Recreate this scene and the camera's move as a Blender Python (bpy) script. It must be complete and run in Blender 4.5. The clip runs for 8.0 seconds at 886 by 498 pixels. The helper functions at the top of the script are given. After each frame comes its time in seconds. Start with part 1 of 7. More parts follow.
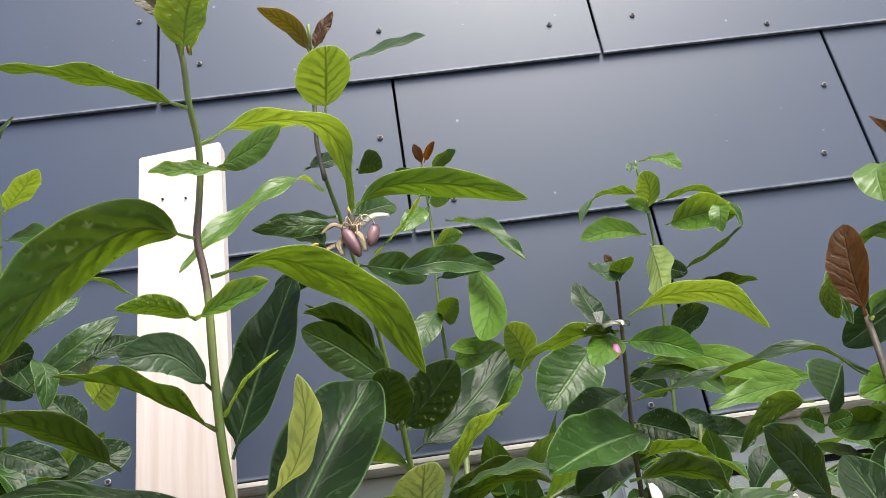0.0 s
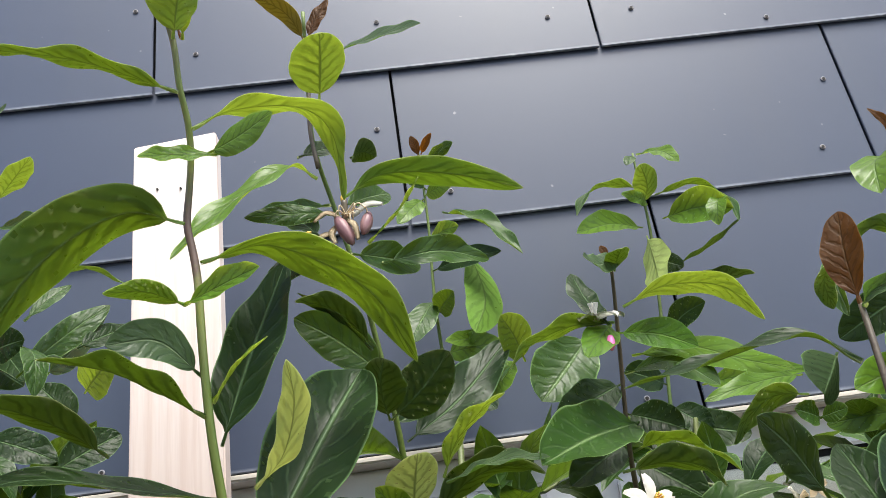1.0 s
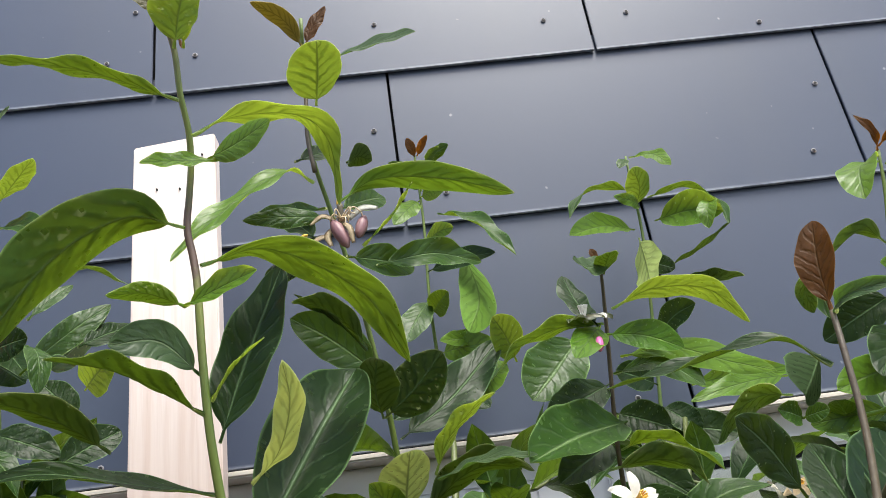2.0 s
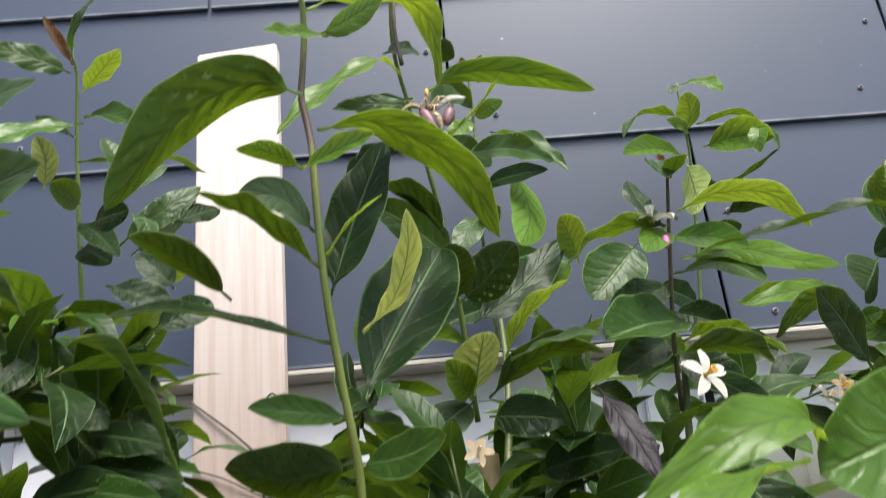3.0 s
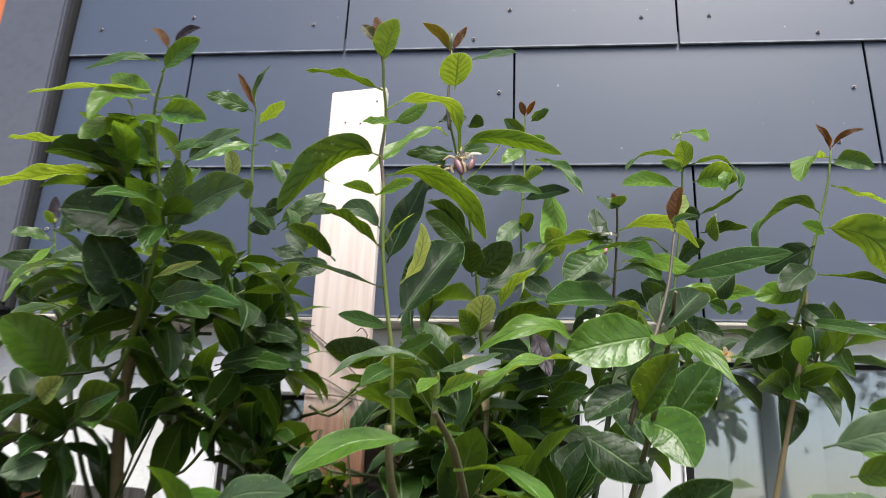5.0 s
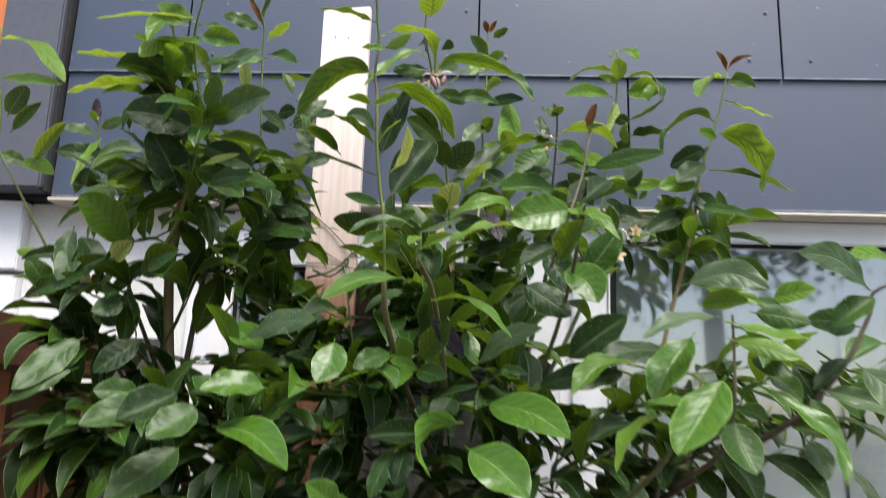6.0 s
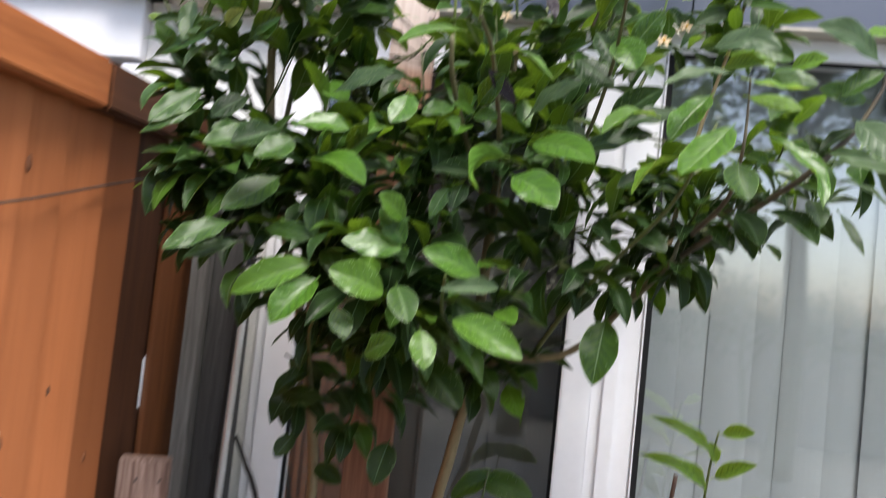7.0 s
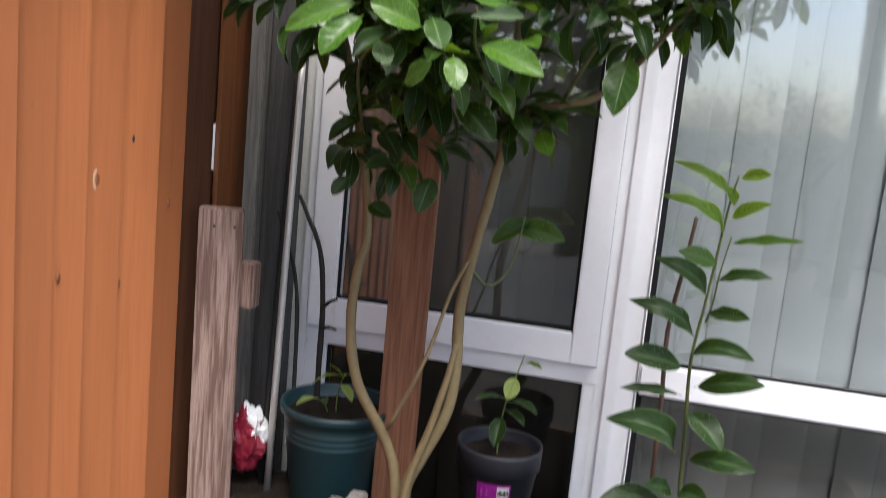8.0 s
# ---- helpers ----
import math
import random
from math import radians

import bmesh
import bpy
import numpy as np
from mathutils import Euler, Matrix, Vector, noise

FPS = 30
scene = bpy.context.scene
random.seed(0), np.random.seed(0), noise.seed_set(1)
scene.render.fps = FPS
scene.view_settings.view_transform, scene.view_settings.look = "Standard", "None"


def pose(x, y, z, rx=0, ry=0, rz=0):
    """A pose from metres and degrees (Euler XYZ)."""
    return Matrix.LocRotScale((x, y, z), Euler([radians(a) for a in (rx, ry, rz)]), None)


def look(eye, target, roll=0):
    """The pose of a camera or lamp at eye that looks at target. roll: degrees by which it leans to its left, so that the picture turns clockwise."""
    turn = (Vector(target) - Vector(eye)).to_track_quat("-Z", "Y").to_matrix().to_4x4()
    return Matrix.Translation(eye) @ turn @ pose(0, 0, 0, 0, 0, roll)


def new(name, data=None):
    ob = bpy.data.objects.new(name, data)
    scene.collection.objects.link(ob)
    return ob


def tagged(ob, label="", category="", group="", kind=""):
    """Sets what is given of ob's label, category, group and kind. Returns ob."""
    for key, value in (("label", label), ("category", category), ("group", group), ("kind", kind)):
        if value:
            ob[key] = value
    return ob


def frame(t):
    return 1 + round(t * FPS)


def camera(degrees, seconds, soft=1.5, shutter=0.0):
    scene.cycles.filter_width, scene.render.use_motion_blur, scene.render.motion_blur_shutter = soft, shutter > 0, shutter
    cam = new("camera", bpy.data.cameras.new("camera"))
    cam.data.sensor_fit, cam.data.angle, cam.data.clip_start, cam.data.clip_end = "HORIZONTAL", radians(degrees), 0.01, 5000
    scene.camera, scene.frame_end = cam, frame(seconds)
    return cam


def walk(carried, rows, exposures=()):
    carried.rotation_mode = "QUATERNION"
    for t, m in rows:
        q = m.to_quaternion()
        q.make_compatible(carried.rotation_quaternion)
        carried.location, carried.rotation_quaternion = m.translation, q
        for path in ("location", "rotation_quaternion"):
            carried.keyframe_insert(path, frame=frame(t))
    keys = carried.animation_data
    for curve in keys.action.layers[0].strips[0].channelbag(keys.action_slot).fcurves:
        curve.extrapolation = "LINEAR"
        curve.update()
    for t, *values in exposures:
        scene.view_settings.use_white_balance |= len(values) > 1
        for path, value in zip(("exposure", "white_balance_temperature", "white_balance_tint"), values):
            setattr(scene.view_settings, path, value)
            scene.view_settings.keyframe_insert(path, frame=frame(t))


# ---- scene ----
cam = camera(56.86, 8.0, soft=0.85, shutter=0.5)
walk(cam, [
    (0, look((0.0131, -0.0035, 1.9182), (0.1345, 1.8229, 2.7242), -8.83)),
    (0.5, look((0.0147, -0.0015, 1.9180), (0.1371, 1.8283, 2.7159), -8.66)),
    (1, look((0.0161, 0.0013, 1.9151), (0.1385, 1.8315, 2.7123), -8.54)),
    (2.3, look((0.0190, -0.0160, 1.9096), (0.1508, 1.8186, 2.6948), -8.00)),
    (2.5, look((0.0111, -0.0168, 1.9013), (0.1396, 1.8266, 2.6664), -7.51)),
    (3, look((-0.0328, -0.0204, 1.8701), (0.0589, 1.8563, 2.5554), -5.60)),
    (3.5, look((-0.0346, -0.0751, 1.8367), (0.0169, 1.8118, 2.4978), -2.79)),
    (4, look((0.0037, -0.1715, 1.8089), (-0.0220, 1.7001, 2.5133), 0.07)),
    (4.2, look((0.0272, -0.2101, 1.7859), (-0.0431, 1.6595, 2.4927), 0.82)),
    (5.3, look((0.0619, -0.4373, 1.7260), (-0.1488, 1.4578, 2.3295), 2.27)),
    (5.5, look((0.0597, -0.4945, 1.6991), (-0.1226, 1.4182, 2.2543), 1.94)),
    (6, look((0.0698, -0.6196, 1.6622), (-0.0399, 1.3330, 2.0812), 2.02)),
    (6.5, look((0.0908, -0.6815, 1.5775), (-0.0466, 1.2920, 1.8718), 4.50)),
    (7, look((0.1317, -0.7750, 1.4762), (-0.1645, 1.2000, 1.5847), 6.07)),
    (7.5, look((0.1783, -0.8628, 1.3962), (-0.2208, 1.0939, 1.2851), 6.43)),
    (8, look((0.2127, -0.9035, 1.3326), (-0.1916, 1.0318, 1.0309), 5.51)),
], exposures=((0, 1.49, 6350, 7), (3, 1.40, 6350, 7), (4, 1.46, 6350, 7), (5.5, 1.46, 6350, 7), (6.5, 1.51, 6300, 8), (7, 1.62, 6250, 9), (7.5, 1.64, 6200, 9), (8, 1.60, 6150, 9)))

# world, sun and exposure
SUN_TURN, SUN_HEIGHT = radians(152), radians(65)
world = bpy.data.worlds.new("world")
scene.world = world
world.use_nodes = True
wn = world.node_tree.nodes
sky = wn.new("ShaderNodeTexSky")
sky.sky_type, sky.sun_disc = "NISHITA", False
sky.sun_elevation, sky.sun_rotation = SUN_HEIGHT, SUN_TURN
sky.air_density, sky.dust_density, sky.ozone_density = 1.0, 3.5, 1.0
wn["Background"].inputs["Strength"].default_value = 0.125
world.node_tree.links.new(sky.outputs[0], wn["Background"].inputs[0])
sun = new("sun", bpy.data.lights.new("sun", "SUN"))
sun.data.energy, sun.data.angle, sun.data.color = 2.2, radians(26), (1.0, 0.95, 0.88)
sun_from = Vector((math.sin(SUN_TURN) * math.cos(SUN_HEIGHT), math.cos(SUN_TURN) * math.cos(SUN_HEIGHT), math.sin(SUN_HEIGHT)))
sun.matrix_world = look(tuple(sun_from * 10), (0, 0, 0))


# ---- materials ----
def material(name):
    m = bpy.data.materials.new(name)
    m.use_nodes = True
    return m, m.node_tree, m.node_tree.nodes["Principled BSDF"]


def node(tree, kind, **values):
    n = tree.nodes.new("ShaderNode" + kind)
    for key, value in values.items():
        if key in n.inputs:
            n.inputs[key].default_value = value
    return n


def calc(tree, operation, a, b=None, c=None):
    n = tree.nodes.new("ShaderNodeMath")
    n.operation = operation
    for k, v in enumerate((a, b, c)):
        if v is None:
            continue
        if isinstance(v, (int, float)):
            n.inputs[k].default_value = v
        else:
            tree.links.new(v, n.inputs[k])
    return n.outputs[0]


def blend(tree, fac, a, b):
    n = tree.nodes.new("ShaderNodeMix")
    n.data_type = "RGBA"
    for socket, v in ((n.inputs[0], fac), (n.inputs[6], a), (n.inputs[7], b)):
        if isinstance(v, (int, float)):
            socket.default_value = v
        elif isinstance(v, tuple):
            socket.default_value = (*v, 1)
        else:
            tree.links.new(v, socket)
    return n.outputs[2]


def ramp(tree, value, low, high):
    n = tree.nodes.new("ShaderNodeMapRange")
    n.inputs[1].default_value, n.inputs[2].default_value = low, high
    tree.links.new(value, n.inputs[0])
    return n.outputs[0]


def grain(tree, scale, stretch=(1, 1, 1), detail=4.0, where="Object", rough=0.55):
    c = tree.nodes.new("ShaderNodeTexCoord")
    p = tree.nodes.new("ShaderNodeMapping")
    p.inputs["Scale"].default_value = stretch
    tree.links.new(c.outputs[where], p.inputs[0])
    n = node(tree, "TexNoise", Scale=scale, Detail=detail, Roughness=rough)
    tree.links.new(p.outputs[0], n.inputs["Vector"])
    return n.outputs["Fac"]


def bump(tree, shader, height, strength, distance):
    b = node(tree, "Bump", Strength=strength, Distance=distance)
    tree.links.new(height, b.inputs["Height"])
    tree.links.new(b.outputs[0], shader.inputs["Normal"])


def mottled(name, a, b, rough, scale=8.0, fine=90.0, relief=0.2, depth=0.002, stretch=(1, 1, 1), spec=0.5, vary=0.0, metal=0.0, dirt=0.45):
    """A surface of two colours in stains, with a fine grain on top."""
    m, t, s = material(name)
    large, small = grain(t, scale, stretch), grain(t, fine, stretch, 3.0)
    col = blend(t, ramp(t, large, 0.3, 0.7), a, b)
    dark = tuple(0.72 * v for v in a)
    col = blend(t, calc(t, "MULTIPLY", ramp(t, small, 0.45, 0.75), dirt), col, dark)
    if vary:
        info = t.nodes.new("ShaderNodeObjectInfo")
        col = blend(t, calc(t, "MULTIPLY", info.outputs["Random"], vary), col, tuple(0.55 * v for v in b))
    t.links.new(col, s.inputs["Base Color"])
    t.links.new(ramp(t, large, -1.5, 2.5) if rough is None else calc(t, "ADD", calc(t, "MULTIPLY", small, 0.15), rough - 0.07), s.inputs["Roughness"])
    s.inputs["Specular IOR Level"].default_value = spec
    s.inputs["Metallic"].default_value = metal
    bump(t, s, small, relief, depth)
    return m


def timber(name, a, b, rough=0.65, rings=60.0, vary=0.25, relief=0.35, along="z", crisp=0.16, streak=0.35):
    """Sawn wood with grain running along one axis."""
    m, t, s = material(name)
    st = {"z": (1, 1, 0.045), "y": (1, 0.045, 1), "x": (0.045, 1, 1)}[along]
    lines, broad, fine = grain(t, rings, st, 3.0), grain(t, rings * 0.18, st, 2.0), grain(t, rings * 3, st, 2.0)
    col = blend(t, ramp(t, lines, 0.51 - crisp, 0.51 + crisp), a, b)
    col = blend(t, calc(t, "MULTIPLY", ramp(t, fine, 0.5, 0.62), streak), col, tuple(0.55 * v for v in b))
    col = blend(t, calc(t, "MULTIPLY", ramp(t, broad, 0.4, 0.75), 0.5), col, tuple(0.7 * v for v in b))
    info = t.nodes.new("ShaderNodeObjectInfo")
    col = blend(t, calc(t, "MULTIPLY", info.outputs["Random"], vary), col, tuple(0.6 * v for v in b))
    t.links.new(col, s.inputs["Base Color"])
    s.inputs["Roughness"].default_value = rough
    s.inputs["Specular IOR Level"].default_value = 0.3
    bump(t, s, calc(t, "ADD", lines, calc(t, "MULTIPLY", fine, 0.4)), relief, 0.002)
    return m


def leaf_material(name, base, young, lit, mix, rough=0.35, vein=(0.13, 0.24, 0.05), gloss=0.36, under=False):
    """One skin of a citrus leaf: waxy blade, midrib, side veins with quilted relief, with light let in. The lower skin is duller."""
    m, t, s = material(name)
    uv = t.nodes.new("ShaderNodeUVMap")
    sep = t.nodes.new("ShaderNodeSeparateXYZ")
    t.links.new(uv.outputs[0], sep.inputs[0])
    u, v = sep.outputs[0], sep.outputs[1]
    across = calc(t, "MULTIPLY", calc(t, "ABSOLUTE", calc(t, "SUBTRACT", u, 0.5)), 2.0)
    info, geo = t.nodes.new("ShaderNodeObjectInfo"), t.nodes.new("ShaderNodeNewGeometry")
    chance = calc(t, "FRACT", calc(t, "ADD", info.outputs["Random"], geo.outputs["Random Per Island"]))
    skin = t.nodes.new("ShaderNodeCombineXYZ")
    t.links.new(u, skin.inputs[0])
    t.links.new(calc(t, "MULTIPLY", v, 2.4), skin.inputs[1])
    t.links.new(calc(t, "MULTIPLY", chance, 40.0), skin.inputs[2])
    broad = node(t, "TexNoise", Scale=2.6, Detail=2.0)
    t.links.new(skin.outputs[0], broad.inputs["Vector"])
    spots = node(t, "TexNoise", Scale=34.0, Detail=4.0)
    t.links.new(skin.outputs[0], spots.inputs["Vector"])
    dapple = node(t, "TexNoise", Scale=6.5, Detail=3.0)
    t.links.new(skin.outputs[0], dapple.inputs["Vector"])
    # side veins run forward to the margin, each half a little out of step with the other
    half = calc(t, "MULTIPLY", calc(t, "GREATER_THAN", u, 0.5), 0.37)
    swing = calc(t, "SUBTRACT", calc(t, "MULTIPLY", v, calc(t, "ADD", 6.0, calc(t, "MULTIPLY", chance, 3.0))), calc(t, "MULTIPLY", calc(t, "POWER", across, 0.85), 1.7))
    wave = calc(t, "ADD", calc(t, "ADD", swing, half), calc(t, "MULTIPLY", broad.outputs["Fac"], 1.3))
    side = calc(t, "SINE", calc(t, "MULTIPLY", wave, 6.283))
    fade = calc(t, "SUBTRACT", 1.0, calc(t, "POWER", across, 3.0))
    line = calc(t, "MULTIPLY", ramp(t, side, 0.86, 1.0), fade)
    rib = calc(t, "SUBTRACT", 1.0, ramp(t, across, 0.015, 0.075))
    cell = calc(t, "MULTIPLY", ramp(t, side, 0.9, -0.6), calc(t, "MULTIPLY", ramp(t, dapple.outputs["Fac"], 0.32, 0.62), fade))
    col = blend(t, calc(t, "MULTIPLY", chance, 0.75), base, young)
    col = blend(t, calc(t, "MULTIPLY", ramp(t, broad.outputs["Fac"], 0.35, 0.7), 0.45), col, tuple(0.55 * c for c in base))
    col = blend(t, calc(t, "MULTIPLY", ramp(t, dapple.outputs["Fac"], 0.48, 0.75), 0.3), col, tuple(1.35 * c for c in young))
    col = blend(t, calc(t, "MULTIPLY", cell, 0.08), col, tuple(1.5 * c for c in young))
    col = blend(t, calc(t, "MULTIPLY", ramp(t, spots.outputs["Fac"], 0.58, 0.70), 0.07), col, tuple(1.5 * c for c in young))
    col = blend(t, calc(t, "MAXIMUM", calc(t, "MULTIPLY", rib, 0.9), calc(t, "MULTIPLY", line, 0.10 if under else 0.22)), col, vein)
    col = blend(t, calc(t, "MULTIPLY", ramp(t, across, 0.94, 0.985), 0.6), col, tuple(1.6 * c for c in vein))
    t.links.new(col, s.inputs["Base Color"])
    t.links.new(calc(t, "ADD", rough - 0.06, calc(t, "MULTIPLY", spots.outputs["Fac"], 0.18)), s.inputs["Roughness"])
    s.inputs["Specular IOR Level"].default_value = gloss
    sink = calc(t, "ADD", calc(t, "MULTIPLY", ramp(t, side, 0.0, 1.0), calc(t, "MULTIPLY", ramp(t, dapple.outputs["Fac"], 0.25, 0.7), 0.30)), calc(t, "MULTIPLY", rib, 0.6))
    rise = calc(t, "ADD", calc(t, "MULTIPLY", broad.outputs["Fac"], 0.7), calc(t, "MULTIPLY", dapple.outputs["Fac"], 0.10))
    bump(t, s, calc(t, "ADD", rise, sink) if under else calc(t, "SUBTRACT", rise, sink), 0.7, 0.0015)
    glow = node(t, "BsdfTranslucent")
    shine = blend(t, chance, lit, tuple(0.65 * c for c in lit))
    shine = blend(t, calc(t, "MULTIPLY", ramp(t, dapple.outputs["Fac"], 0.40, 0.65), 0.35), shine, tuple(0.5 * c for c in lit))
    dark = calc(t, "MAXIMUM", rib, calc(t, "MULTIPLY", ramp(t, side, 0.1, 1.0), calc(t, "MULTIPLY", fade, 0.8)))
    t.links.new(blend(t, calc(t, "MULTIPLY", dark, 0.75), shine, tuple(0.22 * c for c in lit)), glow.inputs["Color"])
    both = node(t, "MixShader", Fac=mix)
    t.links.new(s.outputs[0], both.inputs[1])
    t.links.new(glow.outputs[0], both.inputs[2])
    t.links.new(both.outputs[0], t.nodes["Material Output"].inputs["Surface"])
    return m


# each kind: upper skin, lower skin; and for the inner foliage one skin that does for both
TONES = {
    "D": ("deep_green", (0.009, 0.025, 0.005), (0.018, 0.041, 0.008), (0.13, 0.20, 0.018), 0.22, 0.36, (0.12, 0.20, 0.08), 0.20),
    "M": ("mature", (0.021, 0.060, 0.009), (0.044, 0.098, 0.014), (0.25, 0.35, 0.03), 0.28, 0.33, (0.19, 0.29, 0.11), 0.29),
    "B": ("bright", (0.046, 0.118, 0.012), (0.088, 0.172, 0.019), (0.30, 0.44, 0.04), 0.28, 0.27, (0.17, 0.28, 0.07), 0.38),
    "L": ("young", (0.082, 0.174, 0.021), (0.132, 0.236, 0.030), (0.44, 0.62, 0.07), 0.42, 0.31, (0.19, 0.30, 0.08), 0.40),
    "Y": ("new", (0.290, 0.370, 0.120), (0.340, 0.410, 0.140), (0.53, 0.58, 0.24), 0.52, 0.40, (0.24, 0.33, 0.10), 0.36),
    "G": ("greyed", (0.056, 0.096, 0.042), (0.080, 0.120, 0.054), (0.16, 0.28, 0.06), 0.25, 0.36, (0.17, 0.24, 0.12), 0.30),
    "P": ("purple", (0.024, 0.018, 0.024), (0.034, 0.026, 0.032), (0.07, 0.05, 0.045), 0.2, 0.45, (0.040, 0.028, 0.036), 0.24),
    "O": ("olive", (0.058, 0.058, 0.018), (0.075, 0.070, 0.024), (0.26, 0.24, 0.03), 0.35, 0.4, (0.14, 0.13, 0.05), 0.36),
    "R": ("bronze", (0.092, 0.040, 0.010), (0.076, 0.034, 0.009), (0.40, 0.17, 0.02), 0.32, 0.5, (0.12, 0.062, 0.020), 0.2),
}
LEAF, UNDER, INNER = {}, {}, {}
for key, (word, base, young, lit, mix, rough, vein, gloss) in TONES.items():
    LEAF[key] = leaf_material("leaf_" + word, base, young, tuple(min(0.9, 1.7 * c) for c in lit), mix + 0.10, rough, vein, gloss)
    lift = 0.001 if key in "RP" else 0.012
    UNDER[key] = leaf_material("leaf_underside_" + word, tuple(2.0 * c + lift for c in base), tuple(2.0 * c + lift for c in young), (0.88, 0.96, 0.46) if key not in "RPO" else (0.95, 0.75, 0.40), 0.64, 0.52, tuple(1.2 * c for c in vein), 0.25, True)
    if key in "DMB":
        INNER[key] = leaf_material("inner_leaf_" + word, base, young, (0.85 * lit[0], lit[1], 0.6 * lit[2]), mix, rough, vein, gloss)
DARK_TWIG = mottled("purple_brown_twig", (0.080, 0.058, 0.040), (0.115, 0.095, 0.052), 0.5, 30, 300, 0.3, 0.001)
GREEN_BARK = mottled("green_bark", (0.11, 0.172, 0.030), (0.165, 0.22, 0.048), 0.55, 30, 300, 0.3, 0.001)
BROWN_TWIG = mottled("brown_twig", (0.085, 0.065, 0.035), (0.13, 0.13, 0.05), 0.6, 30, 300, 0.3, 0.001)
OLIVE_TWIG = mottled("olive_twig", (0.065, 0.075, 0.020), (0.09, 0.12, 0.028), 0.5, 40, 300, 0.3, 0.001)
TAN_BARK = mottled("tan_bark", (0.165, 0.120, 0.055), (0.230, 0.175, 0.085), 0.7, 14, 160, 0.5, 0.002, (1, 1, 0.35))


def leader_bark():
    """Green young bark that browns round one stretch of nodes and near the tip."""
    m, t, s = material("leader_bark")
    c = t.nodes.new("ShaderNodeTexCoord")
    sep = t.nodes.new("ShaderNodeSeparateXYZ")
    t.links.new(c.outputs["Object"], sep.inputs[0])
    z = calc(t, "ADD", sep.outputs[2], calc(t, "MULTIPLY", calc(t, "SUBTRACT", grain(t, 160.0), 0.5), 0.03))
    brown = calc(t, "MULTIPLY", ramp(t, z, 2.062, 2.080), calc(t, "SUBTRACT", 1.0, ramp(t, z, 2.105, 2.145)))
    brown = calc(t, "ADD", brown, calc(t, "MULTIPLY", ramp(t, z, 2.17, 2.20), 0.55))
    col = blend(t, ramp(t, grain(t, 60.0, (1, 1, 0.2)), 0.35, 0.65), (0.13, 0.185, 0.035), (0.22, 0.25, 0.07))
    t.links.new(blend(t, brown, col, (0.105, 0.066, 0.048)), s.inputs["Base Color"])
    s.inputs["Roughness"].default_value = 0.42
    bump(t, s, grain(t, 300.0, (1, 1, 0.3)), 0.3, 0.001)
    return m


DARK_STICK = mottled("dark_stick", (0.010, 0.008, 0.007), (0.020, 0.016, 0.012), 0.7, 30, 200)


def panel_material():
    """Smooth grey fibre-cement sheet with faint streaks; its whitish lower edge is wear and a painted bevel glint."""
    m, t, s = material("grey_sheet")
    stains, streak, fine = grain(t, 2.2), grain(t, 9.0, (1, 1, 0.12)), grain(t, 60.0)
    col = blend(t, ramp(t, stains, 0.3, 0.7), (0.033, 0.045, 0.080), (0.041, 0.054, 0.092))
    col = blend(t, calc(t, "MULTIPLY", ramp(t, streak, 0.52, 0.75), 0.25), col, (0.050, 0.058, 0.078))
    c = t.nodes.new("ShaderNodeTexCoord")
    sep = t.nodes.new("ShaderNodeSeparateXYZ")
    t.links.new(c.outputs["Object"], sep.inputs[0])
    # pale lower edge: patchy wear, plus the bevel's highlight as colour
    edge = calc(t, "SUBTRACT", 1.0, ramp(t, sep.outputs[2], 0.0005, 0.0045))
    worn_glint = calc(t, "MULTIPLY", edge, ramp(t, grain(t, 16.0, (1, 1, 0.4)), 0.30, 0.58))
    col = blend(t, calc(t, "MULTIPLY", worn_glint, 0.65), col, (0.40, 0.42, 0.47))
    speck = ramp(t, grain(t, 48.0, (1, 1, 1), 2.0), 0.77, 0.81)
    col = blend(t, calc(t, "MULTIPLY", speck, 0.5), col, (0.35, 0.35, 0.37))
    t.links.new(col, s.inputs["Base Color"])
    t.links.new(calc(t, "ADD", 0.40, calc(t, "MULTIPLY", stains, 0.10)), s.inputs["Roughness"])
    s.inputs["Specular IOR Level"].default_value = 0.8
    bump(t, s, fine, 0.08, 0.001)
    return m


def stake_material():
    """Fresh pale pine, with red-brown preservative up from the foot; the slow brightening to the top is painted light.
    """
    m, t, s = material("pale_sawn_pine")
    st = (1, 1, 0.045)
    lines, broad = grain(t, 150, st, 3.0), grain(t, 6, (1, 1, 0.5), 2.0)
    fresh = blend(t, ramp(t, lines, 0.40, 0.62), (0.88, 0.79, 0.74), (0.84, 0.70, 0.63))
    stain_and_shade = blend(t, ramp(t, lines, 0.36, 0.66), (0.250, 0.118, 0.066), (0.150, 0.066, 0.038))
    c = t.nodes.new("ShaderNodeTexCoord")
    sep = t.nodes.new("ShaderNodeSeparateXYZ")
    t.links.new(c.outputs["Object"], sep.inputs[0])
    high = calc(t, "ADD", sep.outputs[2], calc(t, "MULTIPLY", broad, 0.05))
    # short step: edge of the stain; long ramp: light growing upwards, painted in
    level = calc(t, "ADD", calc(t, "MULTIPLY", ramp(t, high, 1.572, 1.592), 0.25), calc(t, "MULTIPLY", ramp(t, high, 1.50, 1.98), 0.75))
    t.links.new(blend(t, level, stain_and_shade, fresh), s.inputs["Base Color"])
    s.inputs["Roughness"].default_value = 0.7
    s.inputs["Specular IOR Level"].default_value = 0.3
    bump(t, s, lines, 0.3, 0.002)
    return m


